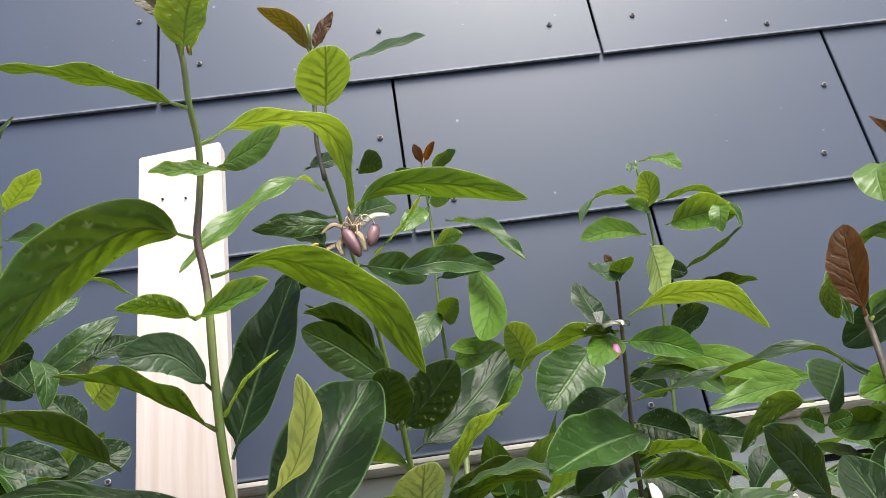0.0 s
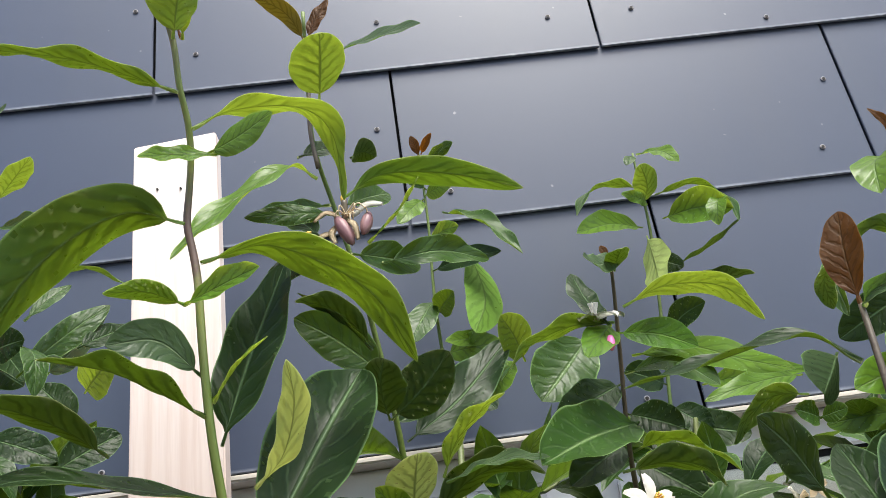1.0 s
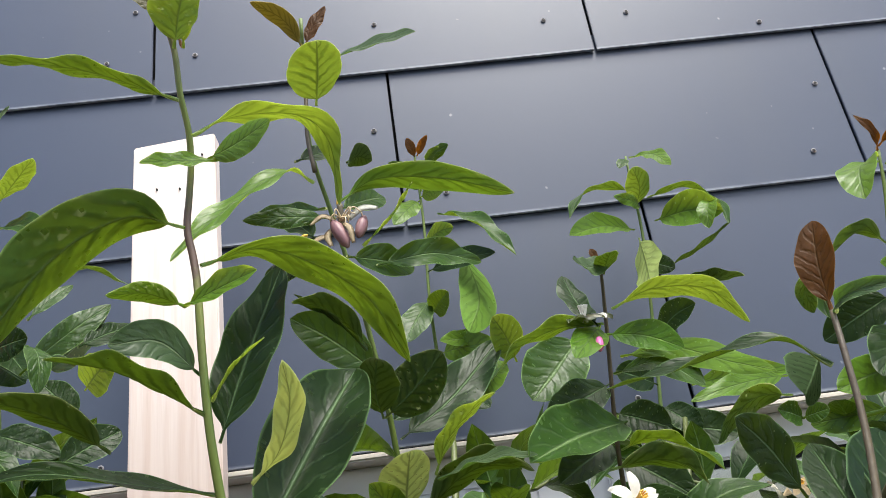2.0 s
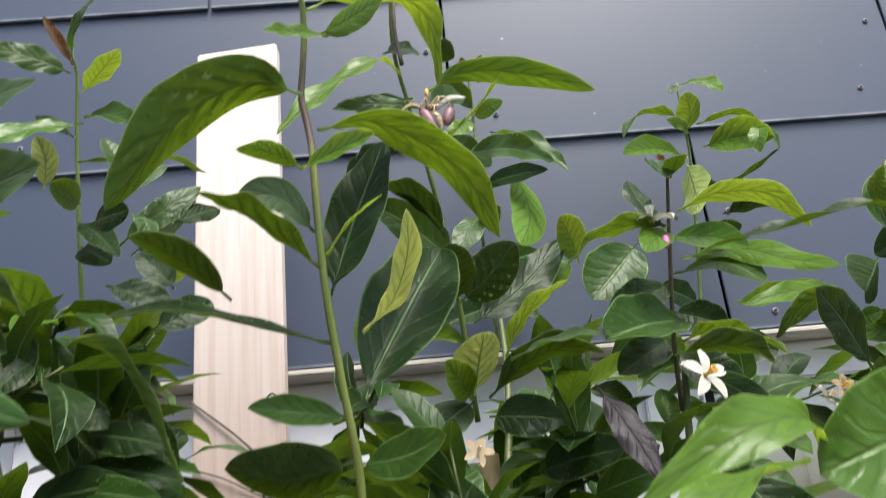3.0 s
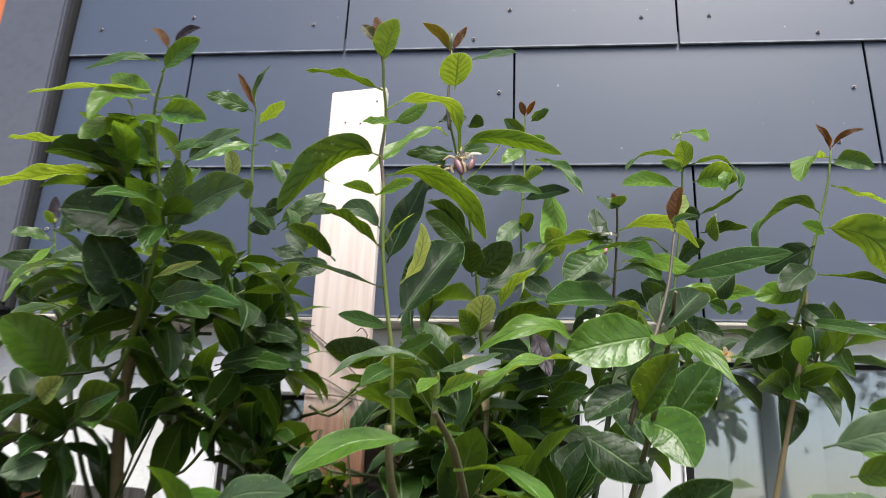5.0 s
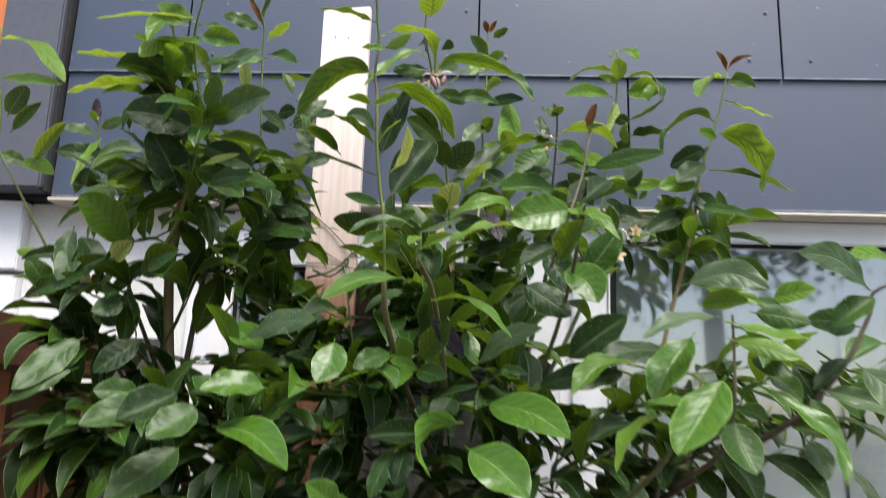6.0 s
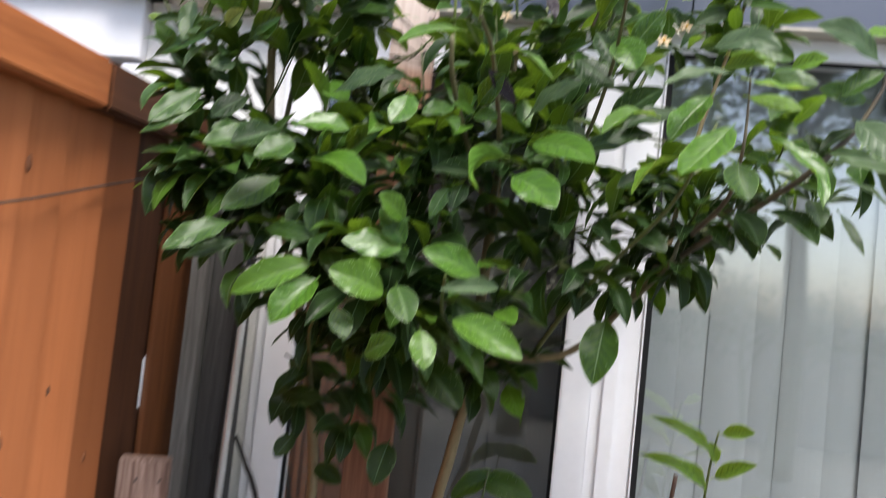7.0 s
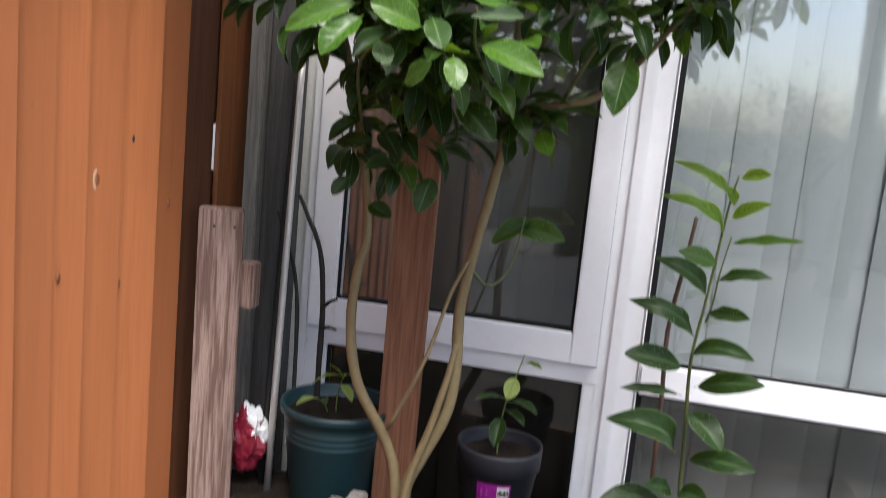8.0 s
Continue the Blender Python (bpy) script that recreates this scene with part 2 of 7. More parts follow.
SHEET = panel_material()
FLASHING = mottled("grey_flashing", (0.079, 0.081, 0.101), (0.094, 0.096, 0.116), 0.45, 3, 60, 0.1)
ORANGE_SHEET = timber("orange_painted_sheet", (0.62, 0.17, 0.055), (0.70, 0.22, 0.08), 0.6, 50, 0.1, 0.5)
BLACK = mottled("black_membrane", (0.012, 0.012, 0.014), (0.02, 0.02, 0.02), 0.8)
RENDER_WALL = mottled("white_render", (0.78, 0.77, 0.75), (0.70, 0.69, 0.66), 0.7, 5, 150, 0.2)
UPVC = mottled("white_upvc", (0.80, 0.79, 0.81), (0.76, 0.75, 0.77), 0.35, 3, 40, 0.03, 0.001, dirt=0.12)
CREAM = mottled("cream_sealant", (0.62, 0.57, 0.48), (0.50, 0.46, 0.40), 0.7, 12, 90)
GASKET = mottled("black_gasket", (0.008, 0.008, 0.009), (0.012, 0.012, 0.012), 0.8, spec=0.2)
SCREW = mottled("galvanised_screw", (0.34, 0.33, 0.35), (0.17, 0.14, 0.13), 0.7, 60, 200, 0.2, 0.001)
STAKE_WOOD = stake_material()
FENCE_WOOD = timber("orange_stained_softwood", (0.49, 0.170, 0.062), (0.42, 0.138, 0.048), 0.6, 45, 0.45, 0.3, "z", 0.30, 0.12)
RAIL_WOOD = timber("orange_stained_rail", (0.52, 0.175, 0.056), (0.38, 0.115, 0.035), 0.6, 45, 0.1, 0.35, "y")
GREY_WOOD = timber("weathered_grey_wood", (0.230, 0.215, 0.200), (0.130, 0.120, 0.110), 0.85, 110, 0.3, 0.7)
DARK_GREY_WOOD = timber("dark_grey_wood", (0.095, 0.090, 0.085), (0.055, 0.052, 0.050), 0.85, 110, 0.3, 0.7)
# fence wood by the house: shade of wall and tree put into the colour
SHADED_FENCE = timber("shaded_softwood", (0.12, 0.045, 0.018), (0.078, 0.028, 0.012), 0.6, 45, 0.2, 0.35)
HALF_SHADED_FENCE = timber("half_shaded_softwood", (0.27, 0.098, 0.034), (0.19, 0.066, 0.024), 0.6, 45, 0.2, 0.35)
SHADED_RAIL = timber("shaded_rail", (0.15, 0.056, 0.022), (0.095, 0.034, 0.014), 0.6, 45, 0.1, 0.35, "y")
WORN_WOOD = timber("weathered_brown_wood", (0.34, 0.235, 0.195), (0.150, 0.090, 0.070), 0.85, 120, 0.1, 0.9, "z", 0.10)
SOIL = mottled("dark_soil", (0.011, 0.008, 0.006), (0.026, 0.019, 0.014), 0.95, 20, 120, 1.0, 0.01, (1, 1, 1), 0.12)
STONE = mottled("rubble_stone", (0.35, 0.32, 0.28), (0.22, 0.20, 0.18), 0.85, 12, 80, 0.6, 0.006, vary=0.4)
CONCRETE = mottled("paving_concrete", (0.11, 0.107, 0.10), (0.075, 0.073, 0.068), 0.85, 2, 60, 0.3)
GREEN_PLASTIC = mottled("dark_green_plastic", (0.009, 0.032, 0.038), (0.013, 0.040, 0.046), 0.42, 8, 120, 0.1)
BLACK_PLASTIC = mottled("black_plastic", (0.016, 0.017, 0.022), (0.022, 0.023, 0.028), 0.5, 8, 120, 0.1, 0.002, (1, 1, 1), 0.3)
PURPLE = mottled("purple_label", (0.40, 0.02, 0.36), (0.36, 0.02, 0.32), 0.4, 10, 90, 0.02)
PAPER = mottled("white_label", (0.82, 0.82, 0.82), (0.75, 0.75, 0.75), 0.4, 10, 90, 0.02)
RED_FILM = mottled("red_plastic_film", (0.20, 0.010, 0.030), (0.30, 0.03, 0.05), 0.3, 25, 120, 0.2)
STEEL = mottled("brushed_steel", (0.74, 0.71, 0.67), (0.60, 0.57, 0.53), 0.30, 20, 200, 0.1, 0.001, (1, 1, 0.1), metal=0.5)
CABLE = mottled("dark_cable", (0.03, 0.025, 0.022), (0.05, 0.04, 0.03), 0.6)
STRING = mottled("green_string", (0.03, 0.055, 0.045), (0.05, 0.08, 0.06), 0.7)
FABRIC = mottled("pale_blind_fabric", (0.310, 0.328, 0.338), (0.290, 0.308, 0.318), 0.8, 4, 300, 0.1, 0.001, vary=0.3)
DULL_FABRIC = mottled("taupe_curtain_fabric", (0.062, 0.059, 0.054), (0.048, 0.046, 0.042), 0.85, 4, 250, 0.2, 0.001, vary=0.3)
PLASTER = mottled("room_plaster", (0.30, 0.29, 0.27), (0.25, 0.24, 0.23), 0.9, 3, 60)
PETAL = mottled("white_petal", (0.80, 0.78, 0.70), (0.86, 0.84, 0.77), 0.55, 40, 200, 0.1)
FADED_PETAL = mottled("faded_cream_petal", (0.58, 0.45, 0.28), (0.68, 0.56, 0.38), 0.6, 40, 200, 0.2)
PINK = mottled("pink_bud", (0.155, 0.060, 0.080), (0.33, 0.19, 0.18), 0.5, 170, 400, 0.2, 0.001, (1, 1, 0.25))
YELLOW = mottled("yellow_stamen", (0.70, 0.42, 0.05), (0.75, 0.50, 0.10), 0.6, 40, 200)
BRICK_RED = timber("far_fence_wood", (0.42, 0.38, 0.33), (0.34, 0.31, 0.27), 0.7, 40, 0.3)


def glass_material(name, tint, sheen):
    m, t, s = material(name)
    clear = node(t, "BsdfTransparent")
    clear.inputs[0].default_value = (*tint, 1)
    gloss = node(t, "BsdfGlossy", Roughness=0.035)
    fres = node(t, "LayerWeight", Blend=0.5)
    both = t.nodes.new("ShaderNodeMixShader")
    t.links.new(calc(t, "ADD", sheen, calc(t, "MULTIPLY", calc(t, "POWER", fres.outputs["Facing"], 4.0), 0.5)), both.inputs[0])
    t.links.new(clear.outputs[0], both.inputs[1])
    t.links.new(gloss.outputs[0], both.inputs[2])
    t.links.new(both.outputs[0], t.nodes["Material Output"].inputs["Surface"])
    t.nodes.remove(s)
    return m


GLASS = glass_material("window_glass", (0.97, 0.985, 0.98), 0.165)
SASH_GLASS = glass_material("sash_window_glass", (0.97, 0.985, 0.98), 0.10)
# lower panes: darker tint and less sheen than the upper ones
DARKER_GLASS = glass_material("darker_window_glass", (0.72, 0.71, 0.69), 0.05)


# ---- building helpers ----
def part(name, bm, mat, parent=None, label="", smooth=False):
    """Links a bmesh as one mesh object, under a thing if one is given."""
    data = bpy.data.meshes.new(name)
    bm.to_mesh(data)
    bm.free()
    data.materials.append(mat)
    if smooth:
        data.shade_smooth()
    ob = new(name, data)
    ob.parent = parent
    return tagged(ob, label)


def thing(name, x, y, z, label, category, group="", kind=""):
    ob = new(name)
    ob.location = (x, y, z)
    ob.empty_display_size = 0.05
    bpy.context.view_layer.update()
    return tagged(ob, label, category, group, kind)


def under(ob, parent):
    """Puts a mesh built in world coordinates under a thing that stands elsewhere."""
    ob.parent = parent
    ob.matrix_parent_inverse = Matrix.Translation(-parent.location)
    return ob


def box(x0, x1, y0, y1, z0, z1, bevel=0.0, bm=None, turn=None):
    fresh = bm is None
    bm = bm or bmesh.new()
    made = bmesh.ops.create_cube(bm, size=1)["verts"]
    m = Matrix.Translation(((x0 + x1) / 2, (y0 + y1) / 2, (z0 + z1) / 2)) @ (turn or Matrix()) @ Matrix.Diagonal((x1 - x0, y1 - y0, z1 - z0, 1))
    bmesh.ops.transform(bm, matrix=m, verts=made)
    if bevel and fresh:
        bmesh.ops.bevel(bm, geom=bm.edges[:], offset=bevel, segments=2, affect="EDGES")
    return bm


def smooth_line(points, steps):
    """A soft line over the points."""
    p = [Vector(q) for q in points]
    p = [p[0] * 2 - p[1]] + p + [p[-1] * 2 - p[-2]]
    line = []
    for k in range(1, len(p) - 2):
        for s in range(steps):
            f = s / steps
            a, b, c, d = p[k - 1 : k + 3]
            line.append(0.5 * (2 * b + (c - a) * f + (2 * a - 5 * b + 4 * c - d) * f * f + (3 * b - a - 3 * c + d) * f ** 3))
    return line + [p[-2]]


def tube(points, r0, r1, sides=8, steps=4, rough=0.0, bm=None):
    """A tapered round rod along a soft line, closed at both ends."""
    bm = bm or bmesh.new()
    line = smooth_line(points, steps)
    rings, side = [], Vector((1, 0.2, 0)).normalized()
    for k, p in enumerate(line):
        way = (line[min(k + 1, len(line) - 1)] - line[max(k - 1, 0)]).normalized()
        side = (side - way * side.dot(way)).normalized()
        other = way.cross(side)
        r = r0 + (r1 - r0) * k / (len(line) - 1)
        ring = []
        for j in range(sides):
            a = 2 * math.pi * j / sides
            rr = r * (1 + rough * noise.noise(p * 40 + Vector((j * 3.1, 0, 0))))
            ring.append(bm.verts.new(p + (side * math.cos(a) + other * math.sin(a)) * rr))
        rings.append(ring)
    for a, b in zip(rings, rings[1:]):
        for j in range(sides):
            bm.faces.new((a[j], a[(j + 1) % sides], b[(j + 1) % sides], b[j]))
    bm.faces.new(rings[0][::-1])
    bm.faces.new(rings[-1])
    return bm


def turned(profile, sides=40, bm=None):
    """A body of revolution about z from (radius, height) pairs; a first or last radius of 0 closes it."""
    bm = bm or bmesh.new()
    rings = []
    for r, z in profile:
        if r == 0:
            rings.append([bm.verts.new((0, 0, z))])
        else:
            rings.append([bm.verts.new((r * math.cos(2 * math.pi * k / sides), r * math.sin(2 * math.pi * k / sides), z)) for k in range(sides)])
    for a, b in zip(rings, rings[1:]):
        for k in range(sides):
            n = (k + 1) % sides
            if len(a) == 1:
                bm.faces.new((a[0], b[n], b[k]))
            elif len(b) == 1:
                bm.faces.new((a[k], a[n], b[0]))
            else:
                bm.faces.new((a[k], a[n], b[n], b[k]))
    bmesh.ops.recalc_face_normals(bm, faces=bm.faces)
    return bm


# ---- ground and house ----
g = bmesh.new()
bmesh.ops.create_grid(g, x_segments=1, y_segments=1, size=400)
tagged(part("ground", g, CONCRETE), "dull grey concrete garden ground", "ground", kind="structure")

WALL_Y = 0.90
# upper wall core behind the sheets, and the white rendered wall beside the window
upper = part("wall_upper", box(-3.7, 3.2, 0.925, 1.2, 2.078, 4.6), BLACK)
tagged(upper, "house wall behind grey cladding sheets", "wall", kind="structure")
side_wall = part("wall_side", box(-0.86, -0.515, 0.955, 1.2, 0, 2.074), RENDER_WALL)
tagged(side_wall, "white rendered wall strip beside the window frame", "wall", kind="structure")
tagged(part("wall_end", box(2.3, 3.2, 0.93, 1.2, 0, 2.074), RENDER_WALL), "white rendered house wall", "wall", kind="structure")
tagged(part("roof_edge", box(-3.7, 3.2, 0.80, 1.3, 4.6, 4.75, 0.01), FLASHING), "dark grey roof edge over the cladding", "roof", kind="structure")
# lower trim under the sheets
tagged(part("trim", box(-0.80, 2.3, 0.894, 0.952, 2.0665, 2.0735, 0.002), CREAM), "cream sealant strip under the cladding", "trim", kind="structure")

# room behind the glass
tagged(part("room_floor", box(-0.5, 2.3, 1.2, 3.6, 0.02, 0.06), PLASTER), "floor of the room behind the window", "floor", kind="structure")
tagged(part("room_back_wall", box(-0.6, 2.4, 3.6, 3.7, 0, 2.5), PLASTER), "plain back wall of the room", "wall", kind="structure")
tagged(part("room_wall_west", box(-0.62, -0.515, 1.2, 3.6, 0, 2.5), PLASTER), "plain side wall of the room", "wall", kind="structure")
tagged(part("room_wall_east", box(2.3, 2.4, 1.2, 3.6, 0, 2.5), PLASTER), "plain side wall of the room", "wall", kind="structure")
tagged(part("ceiling", box(-0.6, 2.4, 1.2, 3.6, 2.4, 2.5), PLASTER), "room ceiling", "ceiling", kind="structure")


def bars(name, x0, x1, z0, z1, left, right, low, high, y0, y1, parent, label=""):
    """A rectangular frame of four mitred bars as one mesh."""
    bm = bmesh.new()
    box(x0, x0 + left, y0, y1, z0, z1, bm=bm)
    box(x1 - right, x1, y0, y1, z0, z1, bm=bm)
    box(x0 + left, x1 - right, y0, y1, z0, z0 + low, bm=bm)
    box(x0 + left, x1 - right, y0, y1, z1 - high, z1, bm=bm)
    bmesh.ops.bevel(bm, geom=bm.edges[:], offset=0.003, segments=2, affect="EDGES")
    return part(name, bm, UPVC, parent, label)


def pane(x0, x1, z0, z1, y, parent, seal=0.009, glass=None):
    p = part("pane", box(x0, x1, y, y + 0.006, z0, z1), glass or GLASS, parent)
    p.visible_shadow = False
    bm = bmesh.new()
    for a, b, c, d in ((x0, x0 + seal, z0, z1), (x1 - seal, x1, z0, z1), (x0 + seal, x1 - seal, z0, z0 + 0.011), (x0 + seal, x1 - seal, z1 - 0.008, z1)):
        box(a, b, y - 0.006, y - 0.001, c, d, bm=bm)
    part("gasket", bm, GASKET, parent)


# one glazed screen: opening light and fixed light on the tree's side, wide light beside it
window = thing("window_1", 0.2, 0.95, 0, "white plastic window screen with large glass panes", "window", kind="structure")
window.location = (0, 0, 0)
bars("window_frame", -0.515, 0.30, 0.03, 2.066, 0.022, 0.0925, 0.06, 0.041, 0.94, 1.01, window)
bars("sash", -0.490, 0.207, 0.822, 2.024, 0.067, 0.060, 0.072, 0.07, 0.926, 0.985, window, "white opening sash with rounded edges")
pane(-0.425, 0.149, 0.892, 1.956, 0.945, window, 0.009, SASH_GLASS)
part("transom", box(-0.492, 0.212, 0.938, 0.995, 0.777, 0.820, 0.003), UPVC, window)
pane(-0.440, 0.184, 0.10, 0.779, 0.958, window, 0.009, DARKER_GLASS)
part("jamb", box(-0.493, -0.440, 0.9395, 0.99, 0.09, 0.776, 0.003), UPVC, window)
part("jamb", box(0.182, 0.212, 0.9395, 0.99, 0.09, 0.776, 0.003), UPVC, window)
part("mullion_cover", box(0.232, 0.262, 0.932, 0.939, 0.05, 2.02, 0.002), UPVC, window)
bars("wide_frame", 0.3005, 2.29, 0.03, 2.066, 0.004, 0.06, 0.06, 0.045, 0.936, 1.008, window)
part("transom", box(0.305, 2.23, 0.93, 0.995, 0.775, 0.846, 0.004), UPVC, window)
pane(0.303, 2.232, 0.845, 2.022, 0.95, window, 0.014)
pane(0.303, 2.232, 0.09, 0.776, 0.95, window, 0.014, DARKER_GLASS)
part("window_sill", box(-0.52, 2.3, 0.90, 1.0, 0.0, 0.029, 0.004), UPVC, window)


def blind(x0, x1, z0, z1, y, step, mat, label, turn, gap=None):
    """Vertical louvre blind: bowed fabric slats that overlap, hung from a head rail."""
    b = thing("vertical_blind", (x0 + x1) / 2, y, z0, label, "blind")
    part("headrail", box(x0 - b.location.x, x1 - b.location.x, -0.02, 0.02, z1 - z0, z1 - z0 + 0.03, 0.003), UPVC, b)
    half = step * 0.62
    bm = bmesh.new()
    loops = []
    for z in (0, z1 - z0):
        front = [(w * half, -0.007 * (1 - w * w)) for w in np.linspace(-1, 1, 9)]
        loops.append([bm.verts.new((px, py, z)) for px, py in front] + [bm.verts.new((px, py + 0.0012, z)) for px, py in front[::-1]])
    for k in range(18):
        n = (k + 1) % 18
        bm.faces.new((loops[0][k], loops[0][n], loops[1][n], loops[1][k]))
    data = None
    count = round((x1 - x0) / step)
    for k in range(count):
        x = x0 + step * (k + 0.5)
        if gap and gap[0] < x < gap[1]:
            continue
        s = part("slat", bm, mat, b) if data is None else new("slat", data)
        data = s.data
        s.parent = b
        s.matrix_local = pose(x - b.location.x, 0.006 * (k % 2), 0, 0, 0, turn + random.uniform(-3, 3))
    return b


random.seed(4)
for a, b in ((0.302, 0.761), (0.773, 2.25)):
    blind(a, b, 0.08, 2.06, 1.03, (b - a) / round((b - a) / 0.078), FABRIC, "pale grey-green vertical fabric blind behind the window", 3)
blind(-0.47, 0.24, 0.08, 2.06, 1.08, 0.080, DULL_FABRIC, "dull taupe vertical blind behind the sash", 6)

# neighbouring white window frame and its glass, past the fence
nb = thing("window_2", -1.4, 0.95, 0, "white neighbouring window frame with grey glass", "window", kind="structure")
nb.location = (0, 0, 0)
part("window_frame", box(-3.7, -0.861, 0.925, 1.2, 1.932, 2.073, 0.003), UPVC, nb)
part("window_frame", box(-0.905, -0.861, 0.93, 1.2, 0.0, 1.922, 0.003), UPVC, nb)
part("pane", box(-3.7, -0.906, 0.96, 0.975, 0.0, 1.926), GLASS, nb)
part("lining", box(-3.7, -0.86, 1.21, 1.3, 0, 2.07), DULL_FABRIC, nb)


# ---- raised bed with soil ----
bed = thing("raised_bed", 0.1, 0.65, 0, "low timber raised bed filled with dark soil under the window", "planter")
for k in range(3):
    under(part("plank", box(-0.66, 0.95, 0.40, 0.43, 0.01 + 0.15 * k, 0.157 + 0.15 * k, 0.004), timber("bed_plank", (0.30, 0.22, 0.15), (0.2, 0.14, 0.09), 0.8, 50, 0.3, 0.5, "x") if k == 0 else bpy.data.materials["bed_plank"]), bed)
under(part("end_board", box(0.92, 0.949, 0.432, 0.895, 0.01, 0.457, 0.004), bpy.data.materials["bed_plank"]), bed)
sb = bmesh.new()
bmesh.ops.create_grid(sb, x_segments=60, y_segments=20, size=0.5)
for v in sb.verts:
    v.co = Vector((-0.655 + (v.co.x + 0.5) * 1.57, 0.432 + (v.co.y + 0.5) * 0.462, 0.452))
    v.co.z += 0.012 * noise.noise(v.co * 14) + 0.006 * noise.noise(v.co * 45)
under(part("soil", sb, SOIL, smooth=True), bed)
tagged(part("soil_fill", box(-0.655, 0.915, 0.433, 0.893, 0.0, 0.43), SOIL), "packed dark soil under the bed surface", "soil", kind="structure")


def rubble(x, y, r, seed, label="pale rough rubble stone lying on the soil"):
    bm = bmesh.new()
    bmesh.ops.create_icosphere(bm, subdivisions=2, radius=r)
    for v in bm.verts:
        v.co *= 1 + 0.35 * noise.noise(v.co / r * 1.1 + Vector((seed, 0, 0)))
        v.co.z *= 0.62
    s = part("stone", bm, STONE)
    s.location = (x, y, 0.455 + 0.4 * r)
    tagged(s, label, "stone", "rubble on the soil")


for k, (x, y, r) in enumerate(((-0.45, 0.60, 0.03), (-0.40, 0.57, 0.022), (-0.50, 0.58, 0.026), (-0.02, 0.56, 0.03), (0.05, 0.60, 0.025), (0.02, 0.52, 0.035), (-0.33, 0.55, 0.02), (0.22, 0.6, 0.03))):
    rubble(x, y, r, k * 3.7)
blk = part("wood_block", box(-0.262, -0.225, 0.59, 0.67, 0.462, 0.552, 0.004), GREY_WOOD)
tagged(blk, "small offcut of weathered grey timber on the soil", "wood block")
blk = part("wood_block", box(-0.305, -0.272, 0.60, 0.66, 0.46, 0.535, 0.004), GREY_WOOD)
tagged(blk, "small offcut of weathered grey timber on the soil", "wood block")

# ---- stake ----
stake = thing("wooden_stake", -0.2015, 0.772, 0.35, "tall flat sawn pine stake beside the citrus tree", "stake")
sk = box(-0.0435, 0.0435, -0.011, 0.011, 0, 2.062, 0.0015)
for v in sk.verts:
    if v.co.z > 2.05:
        v.co.z += 0.004 * v.co.x / 0.04
part("board", sk, STAKE_WOOD, stake)
for x, z in ((-0.018, 2.003), (0.006, 2.001), (0.030, 2.04)):
    h = bmesh.new()
    bmesh.ops.create_cone(h, cap_ends=True, segments=10, radius1=0.0015, radius2=0.0010, depth=0.003)
    o = part("nail_hole", h, DARK_STICK, stake)
    o.matrix_local = pose(x, -0.0112, z, 90)
for x0, z0, x1, z1, r in ((-0.045, 1.672, 0.040, 1.595, 0.0011), (-0.046, 1.610, 0.021, 1.580, 0.0009), (-0.045, 1.578, 0.044, 1.569, 0.0010)):
    sag = (z0 + z1) / 2 + 0.003
    back = ((0.047, 0.014, z1 + 0.004), (0, 0.016, sag + 0.01), (-0.047, 0.014, z0)) if x1 > 0.03 else ((0.030, -0.020, 1.588), (0.024, -0.019, 1.583))
    part("wire_tie", tube(((-0.0455, -0.013, z0), ((x0 + x1) / 2, -0.0145, sag), (x1, -0.0135, z1), *back), r, r, 6, 4), CABLE, stake, "thin dark wire wound round the stake")
part("wire_hook", tube(((0.025, -0.013, 1.668), (0.033, -0.018, 1.672), (0.041, -0.017, 1.662), (0.036, -0.014, 1.652), (0.028, -0.0125, 1.655)), 0.0009, 0.0008, 6, 4), CABLE, stake, "small bent wire hook")
knot = bmesh.new()
for k in range(3):
    tube([(0.027 + 0.006 * math.cos(2.1 * i + k), -0.0165 - 0.002 * math.sin(3.1 * i + k), 1.581 + 0.005 * math.sin(2.1 * i + 1.3 * k)) for i in range(5)], 0.0007, 0.0006, 5, 4, bm=knot)
tube(((0.03, -0.02, 1.58), (0.036, -0.024, 1.562), (0.043, -0.026, 1.545)), 0.0007, 0.0005, 5, 4, bm=knot)
tagged(part("string", knot, STRING, stake, "tangled dark green garden string"), kind="stuff")

# ---- weathered posts, rod, sticks and bag in the corner ----
post = thing("timber_post", -0.598, 0.69, 0, "short weathered brown timber post with raised grain", "post")
pb = box(-0.046, 0.046, -0.02, 0.02, 0, 1.113, 0.003)
for v in pb.verts:
    v.co.x -= 0.007 * v.co.z / 1.113
part("board", pb, WORN_WOOD, post).matrix_local = pose(0, 0, 0, 0, 0, 22)
part("block", box(0.03, 0.072, 0.0, 0.04, 0.90, 1.0, 0.003), WORN_WOOD, post, "small timber block fixed behind")
for x in (-0.02, 0.022):
    h = bmesh.new()
    bmesh.ops.create_cone(h, cap_ends=True, segments=10, radius1=0.003, radius2=0.003, depth=0.003)
    part("nail", h, DARK_STICK, post).matrix_local = pose(0, 0, 0, 0, 0, 22) @ pose(x, -0.0205, 1.075, 90)
gp = thing("fence_post", -0.58, 0.88, 0, "tall weathered grey square fence post", "post")
part("board", box(-0.062, -0.024, -0.028, 0.045, 0, 1.80, 0.003), GREY_WOOD, gp)
